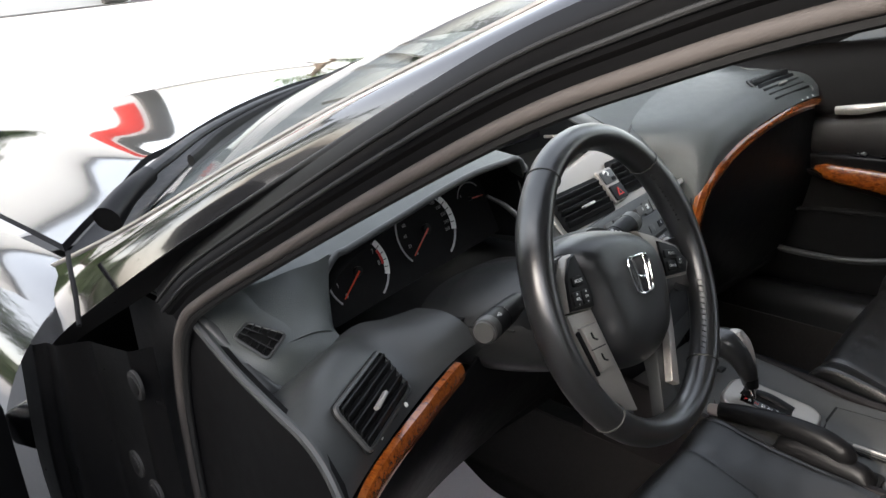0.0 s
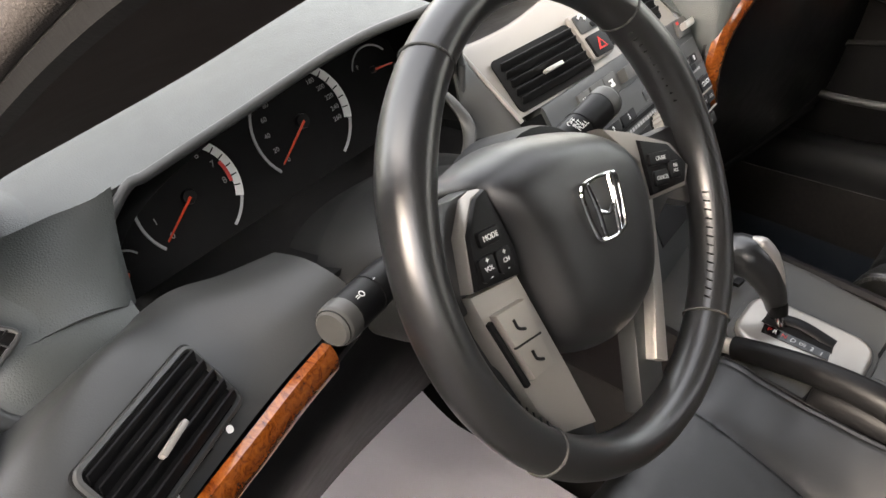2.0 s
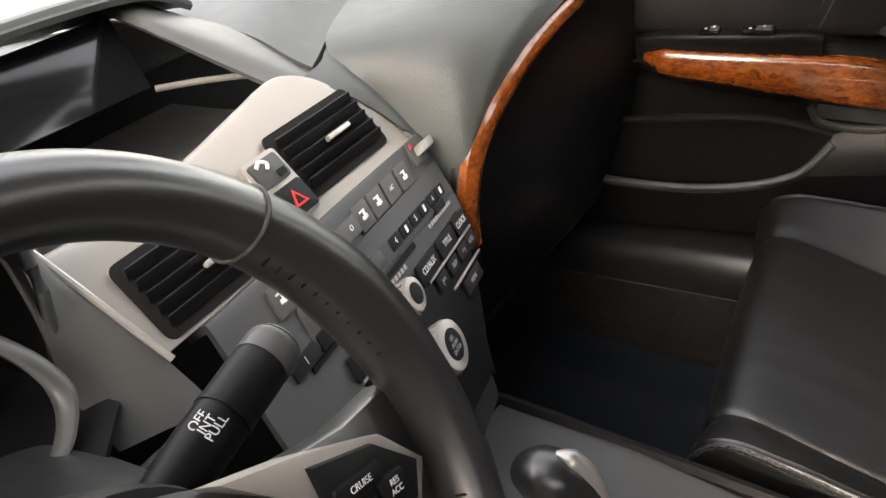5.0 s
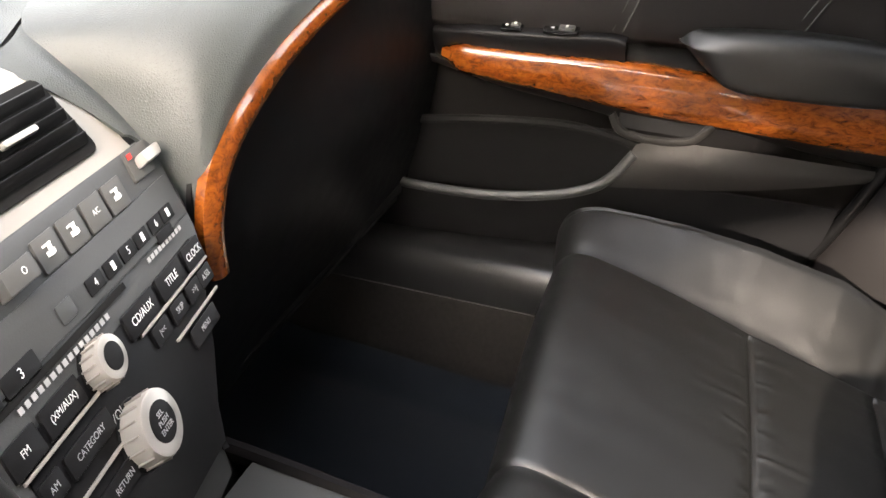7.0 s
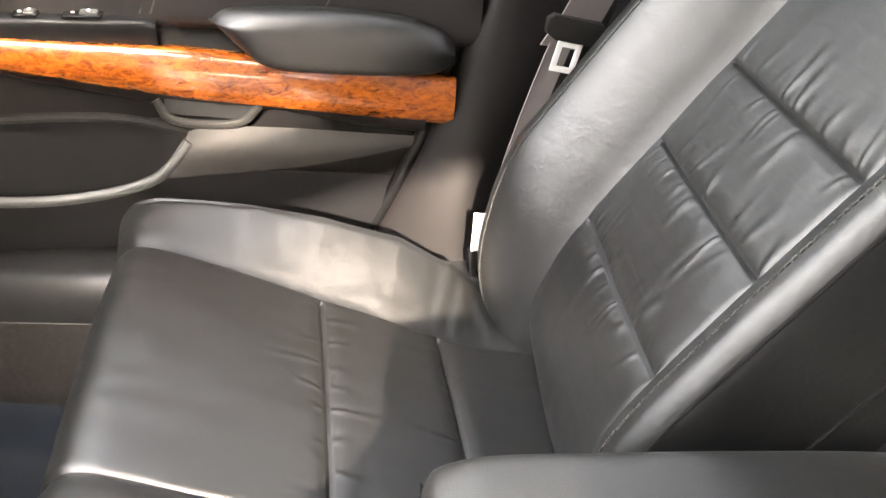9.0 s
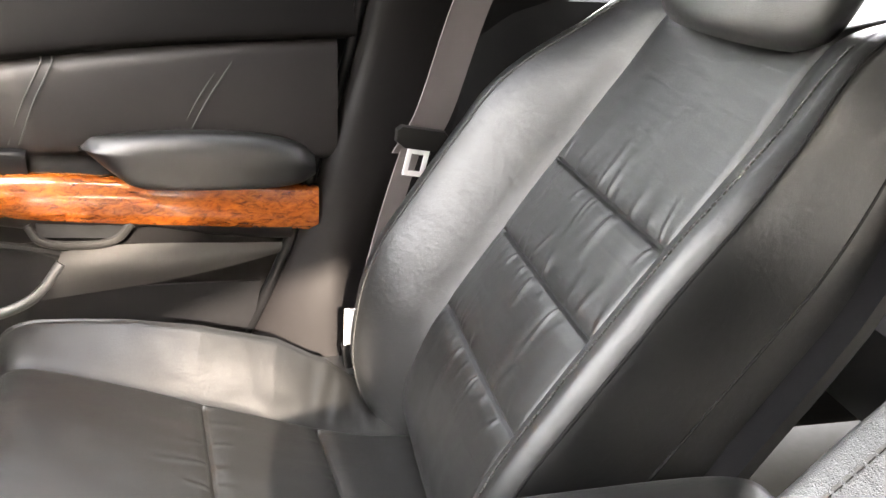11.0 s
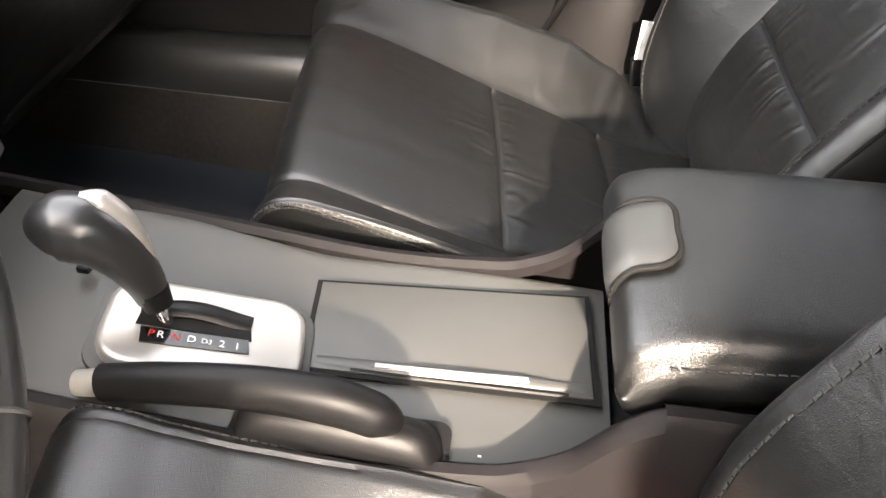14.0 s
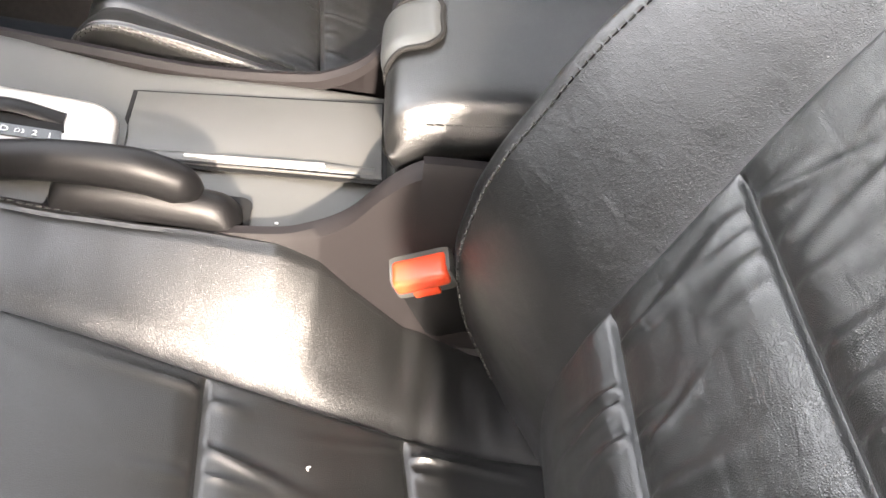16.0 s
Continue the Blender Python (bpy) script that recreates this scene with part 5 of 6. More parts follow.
PX = 0.377
CUSH = [(-0.47, 0.455), (-0.43, 0.468), (-0.37, 0.474), (-0.306, 0.489), (-0.24, 0.508), (-0.168, 0.530), (-0.08, 0.560), (-0.01, 0.583), (0.025, 0.591), (0.048, 0.585), (0.063, 0.562), (0.067, 0.52), (0.062, 0.45), (0.055, 0.38)]
BACK = [(-0.46, 0.43), (-0.425, 0.48), (-0.412, 0.54), (-0.430, 0.605), (-0.460, 0.664), (-0.522, 0.761), (-0.578, 0.845), (-0.645, 0.945), (-0.685, 1.008), (-0.715, 1.034), (-0.765, 1.046), (-0.81, 1.06)]


BACK_DRIVER = [(-0.465, 0.41), (-0.425, 0.46), (-0.396, 0.53), (-0.388, 0.585), (-0.397, 0.625), (-0.409, 0.655), (-0.454, 0.748), (-0.496, 0.838), (-0.556, 0.945), (-0.600, 1.012), (-0.635, 1.036), (-0.70, 1.05), (-0.75, 1.06)]
RISE_PASSENGER = ((0, 0.1, 0.145, 0.2, 0.30, 0.43, 0.55, 0.63, 0.70, 0.8, 1), (0.004, 0.014, 0.028, 0.048, 0.066, 0.062, 0.046, 0.030, 0.015, 0.006, 0.004))
RISE_DRIVER = ((0, 0.145, 0.225, 0.285, 0.33, 0.375, 0.45, 0.51, 0.58, 0.64, 0.75, 1), (0.003, 0.006, 0.019, 0.040, 0.056, 0.058, 0.045, 0.031, 0.017, 0.009, 0.005, 0.003))


def build_seat(name, label, back, rise, deep=0.086, half=lambda t: 0.140 - 0.012 * smooth(0.6, 1, t), seams=((-0.460, 0.664), (-0.522, 0.761), (-0.578, 0.845)), folded=(9, 0.0026, 0.075), rounded=0.8, fade=(0.58, 0.9)):
    """A front seat; back: side line of the backrest; rise: bolster height along the cushion; deep: backrest bolster."""
    seat = thing(name, label, "car seat", group="front seats")
    C, f = padded(PX, CUSH, 200, lambda t: 0.150 + 0.022 * smooth(0.1, 0.6, t), lambda t, s: (0.258 if s > 0 else 0.228) - 0.035 * smooth(0.80, 1.0, t) - 0.05 * smooth(0.12, 0.0, t),
                  lambda t, s: float(np.interp(t, *rise)) if s > 0 else 0.022 * (0.10 + 0.90 * smooth(0.04, 0.42, t)) * (1 - 0.72 * smooth(0.45, 0.80, t)), 0.13, [(-0.306, 0.489), (-0.168, 0.530)], 0.004,
                  (5 if deep > 0.08 else 9, folded[0], 0.9 * folded[1], folded[2], True), lambda t: smooth(0.30, 0.10, t), 0.88)
    C[..., 1] += 0.105 * (C[..., 0] - PX - 0.17)
    part("cushion", grid(C), LEATHER, seat, "black leather cushion with cross seams")
    n = C.shape[1]
    mid_col = n // 2
    st_ = []
    for col in (mid_col + NC + 19, mid_col - NC - 19, mid_col + NC + 21, mid_col - NC - 21):
        st_ += stitch(C, col, 20, int(len(f) * 0.86), 0.0006)
    tagged(part("cushion_stitching", merge(*st_), SEAT_THREAD, seat, "double grey stitching"), kind="stuff")
    B, g = padded(PX, back, 220, half, lambda t, s: (0.262 if s > 0 else 0.226) - 0.05 * smooth(0.62, 0.98, t) - 0.045 * smooth(0.16, 0.0, t),
                  lambda t, s: (deep if s > 0 else 0.036) * (0.55 + 0.45 * smooth(0.08, 0.35, t)) * (1 - 0.85 * smooth(*fade, t)), 0.12, list(seams), 0.003,
                  (21 if deep > 0.08 else 37, folded[0] + 3, folded[1], folded[2], True), lambda t: 0.25 * smooth(0.2, 0.05, t), 0.68, flip=-1.0, rounded=rounded)
    part("backrest", grid(B), LEATHER_SOFT, seat, "black leather backrest with creased panels")
    m2 = B.shape[1] // 2
    st_ = []
    for col, sd in ((m2 + NC + 13, 0.5), (m2 - NC - 14, 0.5)):
        st_ += stitch(B, col, 12, int(len(g) * 0.88), 0.0008, side=sd, front=(0, 1, 0.3))
    tagged(part("backrest_stitching", merge(*st_), THREAD, seat), kind="stuff")
    for col in (m2 + NC + 21, m2 - NC - 21, m2 - NC - 28):
        part("seam_cord", tube([tuple(p) for p in B[14:int(len(g) * 0.9):6, col]], 0.0017, 6, 120), DEEP, seat)
    back_shell = skin([[(PX - 0.255, -0.53, 0.45), (PX, -0.58, 0.45), (PX + 0.255, -0.53, 0.45)], [(PX - 0.262, -0.60, 0.66), (PX, -0.65, 0.66), (PX + 0.262, -0.60, 0.66)], [(PX - 0.255, -0.72, 0.86), (PX, -0.77, 0.86), (PX + 0.255, -0.72, 0.86)], [(PX - 0.205, -0.80, 1.03), (PX, -0.84, 1.05), (PX + 0.205, -0.80, 1.03)]], 16, 14, thick=0.01)
    part("back_shell", back_shell, BLACK, seat)
    part("seat_base", rbox(0.40, 0.46, 0.12, 0.03, pose(PX, -0.18, 0.40)), BLACK, seat)
    part("rail", rbox(0.035, 0.50, 0.12, 0.006, pose(PX - 0.19, -0.16, 0.29)), BLACK, seat)
    part("rail", rbox(0.035, 0.50, 0.12, 0.006, pose(PX + 0.19, -0.16, 0.29)), BLACK, seat)
    part("headrest", skin([[(PX + 0.135 * w * math.cos(a), -0.712 - 0.25 * (z - 1.10) + 0.048 * w * math.sin(a), z) for a in np.linspace(0, 2 * math.pi, 16, endpoint=False)] for z, w in ((1.012, 0.80), (1.030, 1.0), (1.09, 1.10), (1.165, 1.02), (1.195, 0.70))], 20, 32, around=True, caps=True), LEATHER, seat, "black leather headrest")
    for s in (-1, 1):
        part("headrest_post", tube([(PX + s * 0.055, -0.745, 1.00), (PX + s * 0.055, -0.735, 1.06)], 0.006, 10), CHROME, seat)
    return seat


build_seat("passenger_seat", "black leather passenger seat with stitched bolsters and creased panels", BACK, RISE_PASSENGER)
driver_seat = build_seat("driver_seat", "black leather driver's seat with scuffed side bolster", BACK_DRIVER, RISE_DRIVER, 0.070, lambda t: 0.128 + 0.028 * smooth(0.22, 0.52, t) + 0.006 * smooth(0.5, 0.8, t), ((-0.409, 0.655), (-0.454, 0.748), (-0.496, 0.838)), (10, 0.0046, 0.12), 0.3, (0.40, 0.78))
driver_seat.matrix_world = pose(-0.733, 0.004, 0.013)
# rear bench, dark behind the front seats
bench = thing("rear_bench", "dark leather rear bench behind the front seats", "car seat")
part("bench_cushion", rbox(1.40, 0.46, 0.16, 0.05, pose(0, -1.35, 0.46, 6)), LEATHER, bench)
part("bench_back", rbox(1.40, 0.16, 0.60, 0.06, pose(0, -1.66, 0.78, 18)), LEATHER, bench)

# ---- centre console ----
console = thing("centre_console", "grey plastic centre console with a lidded tray", "console")


def top_z(y):
    return 0.582 + 0.020 * smooth(-0.06, 0.06, y) + 0.012 * smooth(0.05, 0.20, y) - 0.004 * smooth(-0.20, -0.28, y)


part("top_panel", skin([[(x, y, top_z(y) - (0.006 if abs(x - 0.01) > 0.1 else 0)) for y in (-0.285, -0.20, -0.12, -0.06, 0.0, 0.06, 0.12, 0.20)] for x in (-0.098, -0.090, -0.04, 0.02, 0.07, 0.106, 0.114)], 30, 40, thick=0.006), CONSOLE, console, "warm grey console top")
# lid and its gap
lid_out = [(-0.0235, -0.068), (0.069, -0.060), (0.087, -0.268), (-0.0205, -0.2725)]
part("lid_gap", slab([(-0.0275, -0.0640), (0.0720, -0.0555), (0.0908, -0.2720), (-0.0250, -0.2770)][::-1], 0.001, 0.0, pose(0, 0, 0.5845)), DEEP, console)
lid = part("tray_lid", slab(lid_out[::-1], 0.0018, 0.0008, pose(0, 0, 0.5852)), CONSOLE, console, "grey sliding tray lid")
part("lid_bright_strip", tube([(-0.0165, -0.117, 0.5895), (-0.0160, -0.170, 0.5905), (-0.0125, -0.226, 0.5895)], 0.0026, 8, 24, flat=0.6), SILVER, lid, "bright lid pull")
part("lid_ridge", tube([(-0.0150, -0.074, 0.5855), (-0.0155, -0.12, 0.5875), (-0.0150, -0.170, 0.5885), (-0.0125, -0.22, 0.5875), (-0.0115, -0.266, 0.5855)], 0.0052, 10, 40, flat=0.5), CONSOLE, lid)
part("lid_groove", tube([(-0.0205, -0.100, 0.5868), (-0.0207, -0.165, 0.5872), (-0.0195, -0.255, 0.5868)], 0.0016, 8, 24, flat=0.7), BLACK, lid)
# sides, rising to the armrest
wing = [(0.28, 0.622), (0.18, 0.615), (0.08, 0.604), (0.0, 0.596), (-0.10, 0.586), (-0.19, 0.589), (-0.222, 0.597), (-0.250, 0.614), (-0.274, 0.643), (-0.298, 0.662), (-0.33, 0.666), (-0.62, 0.66)]
def wing_sheet(x0, x1, side_sign):
    W = curve(wing, 70)
    rows = []
    for y, z in W:
        rows.append([(x0, y, z - 0.012), (x0, y, z - 0.002), (x0 + (x1 - x0) * 0.3, y, z + 0.003), (x0 + (x1 - x0) * 0.7, y, z + 0.002), (x1, y, z - 0.004), (x1 + side_sign * 0.006, y, z - 0.06), (x1 + side_sign * 0.010, y, 0.42), (x1 + side_sign * 0.012, y, 0.26)])
    return grid(np.array(rows))


part("console_side", wing_sheet(-0.088, -0.106, -1), SIDE_PLASTIC, console, "black console side")
part("console_side", wing_sheet(0.108, 0.124, 1), SIDE_PLASTIC, console, "black console side")
part("console_core", rbox(0.20, 0.90, 0.28, 0.01, pose(0.01, -0.17, 0.42)), DEEP, console)
part("front_wall", rbox(0.22, 0.03, 0.26, 0.01, pose(0.0, 0.235, 0.60, -20)), BLACK, console)
# dust specks
for x, y in ((-0.079, -0.197), (-0.094, -0.110)):
    part("dust", rbox(0.0018, 0.0025, 0.0008, 0.0003, pose(x, y, top_z(y) + 0.001)), WHITE, console)

# ---- gear selector ----
gear = thing("gear_selector", "automatic gear selector in a satin silver plate", "gear lever")
pm = basis((-0.024, 0.003, 0.6005), (0.985, 0.14, 0.03), (-0.15, 0.97, 0.20))
part("plate_base", slab(rrect(0.092, 0.150, 0.022, 6), 0.004, 0.002, pm @ pose(0, 0, 0.0)), CONSOLE, gear)
part("plate", slab(rrect(0.082, 0.138, 0.026, 6), 0.011, 0.006, pm @ pose(0, 0, 0.002), 3), SILVER, gear, "satin silver selector plate")
part("gate", slab([(-0.010, 0.046), (0.012, 0.044), (0.015, 0.010), (0.013, -0.028), (-0.010, -0.032)][::-1], 0.0012, 0.0, pm @ pose(0.004, 0, 0.0128)), DEEP, gear, "dark gate")
part("gate_cover", tube([pm @ V(0.010, 0.045, 0.011), pm @ V(0.012, 0.01, 0.0165), pm @ V(0.010, -0.03, 0.012)], 0.008, 10, 20, flat=0.5), BLACK, gear)
wd = part("gear_window", slab([(-0.022, 0.040), (-0.008, 0.042), (-0.006, -0.030), (-0.018, -0.032)], 0.0012, 0.0, pm @ pose(0, 0, 0.0130)), GLOSS, gear, "black gear window")
for k, (b, mt) in enumerate((("P", RED_PRINT), ("R", WHITE_PRINT), ("N", RED_PRINT), ("D", WHITE_PRINT), ("D3", WHITE_PRINT), ("2", WHITE_PRINT), ("1", WHITE_PRINT))):
    writing("gear_letter", b, 0.0085 if len(b) == 1 else 0.006, pm @ pose(-0.0138, 0.034 - 0.0102 * k - (0.004 if k == 0 else 0) + 0.004, 0.0147, 0, 0, -90), mt, wd)
part("lever", tube([(-0.027, 0.024, 0.606), (-0.026, 0.032, 0.640)], [0.0055, 0.0055], 14), CHROME, gear, "chrome lever")
part("lever_collar", tube([(-0.0265, 0.030, 0.632), (-0.0255, 0.034, 0.645)], [0.010, 0.012], 16), BLACK, gear)
gp = [(-0.0255, 0.034, 0.638), (-0.025, 0.038, 0.653), (-0.0255, 0.046, 0.669), (-0.027, 0.057, 0.684), (-0.030, 0.069, 0.694), (-0.033, 0.081, 0.697), (-0.035, 0.091, 0.695), (-0.036, 0.098, 0.691)]
part("grip", tube(gp, [0.011, 0.0138, 0.0166, 0.0204, 0.0232, 0.0226, 0.0172, 0.008], 24, 60), WHEEL_LEATHER, gear, "black leather gear knob")
part("grip_inlay", tube([(-0.0220, 0.030, 0.652), (-0.0205, 0.034, 0.665), (-0.0198, 0.040, 0.682), (-0.0200, 0.0485, 0.699), (-0.0225, 0.059, 0.711), (-0.0255, 0.069, 0.7165)], [0.003, 0.0055, 0.0075, 0.009, 0.009, 0.003], 16, 40), SILVER, gear, "satin silver knob inlay")
part("release_button", rbox(0.014, 0.010, 0.006, 0.002, pose(0.020, 0.105, 0.618)), BLACK, gear)

# ---- parking brake ----
brake = thing("parking_brake", "black parking brake lever with a chrome button", "parking brake")
part("grip", tube([(-0.083, 0.048, 0.613), (-0.084, 0.01, 0.621), (-0.085, -0.05, 0.628), (-0.085, -0.10, 0.626), (-0.085, -0.130, 0.617), (-0.083, -0.142, 0.608)], [0.0115, 0.0125, 0.0135, 0.0145, 0.0135, 0.007], 18, 60, flat=1.15), BLACK, brake, "smooth black grip")
# Silver paint stands in for the bright reflection on the chrome.
part("button", tube([(-0.083, 0.066, 0.6095), (-0.083, 0.048, 0.613)], [0.0085, 0.0095], 16), SILVER, brake, "chrome release button")
part("lever_base", skin([[(-0.099, y, 0.572), (-0.098, y, z - 0.012), (-0.085, y, z), (-0.066, y, z - 0.012), (-0.064, y, 0.572)] for y, z in ((-0.038, 0.590), (-0.045, 0.612), (-0.08, 0.616), (-0.125, 0.612), (-0.155, 0.608), (-0.168, 0.598), (-0.176, 0.580))], 30, 18), BLACK, brake)
part("slot", slab(rrect(0.046, 0.155, 0.010), 0.001, 0.0, pose(-0.080, -0.100, 0.5855)), DEEP, brake)

# ---- armrest box ----
arm = thing("armrest_box", "black leather centre armrest with a grey latch", "armrest")
SA = []
ARM = ((-0.262, 0.668, 0.640), (-0.266, 0.682, 0.630), (-0.276, 0.696, 0.628), (-0.292, 0.704, 0.632), (-0.315, 0.709, 0.640), (-0.36, 0.712, 0.648), (-0.48, 0.716, 0.652), (-0.58, 0.716, 0.652), (-0.625, 0.704, 0.652), (-0.634, 0.670, 0.655))


def arm_front(y, z):
    """The front face leans back towards its foot."""
    return y - 0.30 * max(0.690 - z, 0) * smooth(-0.42, -0.27, y)


for y, zt, zb in ARM:
    xl, xr = -0.080, 0.120
    r_ = min(0.022, 0.45 * (zt - zb))
    sec = [(xl + 0.020, zb + 0.001), (xl + 0.004, zb + 0.012), (xl - 0.003, zb + 0.026), (xl + 0.001, zt - r_), (xl + 0.018, zt - 0.2 * r_), (0.02, zt), (xr - 0.018, zt - 0.2 * r_), (xr, zt - r_), (xr + 0.003, zb + 0.026), (xr - 0.006, zb + 0.010), (xr - 0.022, zb), (0.02, zb)]
    SA.append([(x, arm_front(y, z), z) for x, z in sec])
part("lid", skin(SA, 60, 72, around=True, caps=True), LEATHER, arm, "padded black leather lid")
part("box", rbox(0.180, 0.34, 0.24, 0.012, pose(0.018, -0.475, 0.53)), BLACK, arm)


def latch_at(u, v, lift=0.004):
    """A place on the latch: u across, v from the foot over the front edge to the top."""
    p = curve([(-0.279, 0.650), (-0.270, 0.672), (-0.267, 0.688), (-0.276, 0.701), (-0.292, 0.7075), (-0.306, 0.711)], 41)
    y, z = p[int(round(v * 40))]
    q = p[min(int(round(v * 40)) + 1, 40)] - p[max(int(round(v * 40)) - 1, 0)]
    n = np.array((q[1], -q[0])) / np.hypot(*q)
    crown = lift * (1 - (2 * u - 1) ** 6) * (1 - (2 * v - 1) ** 8)
    return (0.020 + 0.068 * (u - 0.5) * (1 - 0.14 * (2 * v - 1) ** 6), y + n[0] * crown, z + n[1] * crown)


lt = part("latch", sheet(latch_at, 0, 1, 21, 0, 1, 41), DASH_LOW, arm, "grey push latch")
part("latch_gap", tube([latch_at(-0.03, v, 0.0005) for v in (0.05, 0.3, 0.6, 0.85)] + [latch_at(u, 1.0, 0.001) for u in (0.12, 0.5, 0.88)] + [latch_at(1.03, v, 0.0005) for v in (0.85, 0.6, 0.3, 0.05)], 0.0022, 8, 70), DEEP, lt)
ls = []
for y0 in np.arange(-0.30, -0.60, -0.0065):
    ls.append(rbox(0.0012, 0.0046, 0.0010, 0.0, pose(-0.0830, y0, 0.6855 + 0.010 * min(-(y0 + 0.29) / 0.1, 1))))
tagged(part("lid_stitching", merge(*ls), THREAD, arm), kind="stuff")

# ---- buckle of the driver's belt ----
buckle = thing("seat_belt_buckle", "grey seat belt buckle with an orange-red press button", "seat belt buckle")
um = basis((-0.120, -0.310, 0.578), (0.0, -0.900, 0.40), (-0.20, 0.27, 0.94))
part("housing", rbox(0.045, 0.105, 0.024, 0.006, um @ pose(0.001, -0.042, -0.004)), BLACK, buckle)
part("housing_cap", rbox(0.047, 0.026, 0.027, 0.006, um @ pose(0, 0.006, -0.004)), CONSOLE, buckle)
part("press_button", rbox(0.041, 0.015, 0.022, 0.0045, um @ pose(0, 0.0125, 0.0020), 3), RED, buckle, "orange-red press button")
part("press_tab", rbox(0.020, 0.012, 0.006, 0.002, um @ pose(0, 0.001, 0.0085)), RED, buckle)
# lint caught on the leather
for k, (x, y, z) in enumerate(((0.24, -0.115, 0.5545), (0.20, -0.04, 0.580), (0.33, -0.02, 0.587), (-0.315, -0.16, 0.549), (-0.25, -0.24, 0.525))):
    bit = part("lint", tube([(x, y, z), (x + 0.0015, y + 0.001, z + 0.001), (x + 0.003, y - 0.001, z)], 0.0005, 6, 8), WHITE)
    tagged(bit, "tiny white lint thread on black leather", "lint", group="lint on the seats")

# ---- passenger door, closed ----
pdoor = thing("passenger_door", "black passenger door trim with burl wood strip and map pocket", "car door")


def D(y):
    """Inner face of the door trim along the car."""
    return 0.690 - 0.14 * y


def door_end(z):
    return -0.245 - 0.335 * (z - 0.54)


part("door_skin", sheet(lambda u, v: (D(0.55) + (D(0) - D(0.55)) * u * 1.35 + 0.085, 0.60 + (door_end(0.36 + 0.58 * v) - 0.60) * u, 0.36 + 0.58 * v), 0, 1, 30, 0, 1, 24, 0.03), DOOR_SKIN, pdoor, "black grained door trim")
# upper cap above the insert
part("upper_cap", skin([[(D(y) + 0.022, y, z0 - 0.004), (D(y) + 0.006, y, z0 + 0.004), (D(y) + 0.004, y, z0 + 0.020), (D(y) + 0.014, y, z0 + 0.060), (D(y) + 0.030, y, z0 + 0.110), (D(y) + 0.055, y, z0 + 0.138), (D(y) + 0.10, y, z0 + 0.14)] for y, z0 in ((0.55, 0.850), (0.30, 0.880), (0.10, 0.906), (-0.126, 0.929), (-0.33, 0.936), (-0.378, 0.936))], 40, 18, thick=0.004), DOOR_SKIN, pdoor, "soft black upper cap")
# padded insert
part("insert", skin([[(D(y) + 0.020, y, z0), (D(y) + 0.001, y, z0 + 0.018), (D(y) - 0.003, y, (z0 + z1) / 2), (D(y) + 0.003, y, z1 - 0.016), (D(y) + 0.018, y, z1)] for y, z0, z1 in ((0.45, 0.79, 0.855), (0.26, 0.80, 0.884), (0.10, 0.795, 0.904), (-0.05, 0.79, 0.920), (-0.20, 0.78, 0.930), (-0.30, 0.77, 0.934), (-0.352, 0.77, 0.935))], 60, 26, thick=0.004), DOOR_LEATHER, pdoor, "padded black leather insert")
for y0, y1 in ((0.036, -0.008), (-0.154, -0.212)):
    for d in (-0.006, 0.006):
        bm = tube([(D(y0) - 0.001, y0 + d, 0.815), (D((y0 + y1) / 2) - 0.004, (y0 + y1) / 2 + d, 0.866), (D(y1) + 0.0030, y1 + d, 0.908), (D(y1) + 0.012, y1 + d, 0.916)], 0.0011, 6, 24)
        part("insert_seam", bm, THREAD, pdoor)
# armrest: switch ledge in front, padded pull behind
part("switch_ledge", skin([[(D(y) + 0.02, y, zt + 0.003), (xi + 0.016, y, zt + 0.001), (xi + 0.003, y, zt - 0.003), (xi + 0.006, y, zt - 0.02), (xi + 0.02, y, zt - 0.045)] for y, xi, zt in ((0.268, 0.664, 0.804), (0.245, 0.648, 0.810), (0.16, 0.650, 0.812), (0.09, 0.662, 0.811), (0.040, 0.671, 0.810), (0.024, 0.674, 0.806))], 40, 20), BLACK, pdoor, "black armrest with switches")
part("pull_recess", skin([[(D(y) + 0.016, y, 0.806), (D(y) + 0.022, y, 0.785), (D(y) + 0.006, y, 0.768)] for y in (0.03, -0.02, -0.06, -0.10)], 10, 8, thick=0.003), DEEP, pdoor)
part("arm_pad", skin([[(D(y) + 0.012, y, zt), (D(y) + xi + 0.016, y, zt + 0.002), (D(y) + xi, y, zt - 0.010), (D(y) + xi - 0.003, y, (zt + zb) / 2), (D(y) + xi + 0.006, y, zb + 0.004), (D(y) + xi + 0.03, y, zb)] for y, xi, zt, zb in ((-0.034, -0.004, 0.815, 0.806), (-0.048, -0.016, 0.819, 0.795), (-0.072, -0.028, 0.822, 0.776), (-0.105, -0.034, 0.824, 0.757), (-0.18, -0.036, 0.823, 0.750), (-0.255, -0.034, 0.814, 0.747), (-0.298, -0.026, 0.800, 0.747), (-0.322, -0.008, 0.782, 0.752))], 60, 30), LEATHER, pdoor, "padded black pull handle")
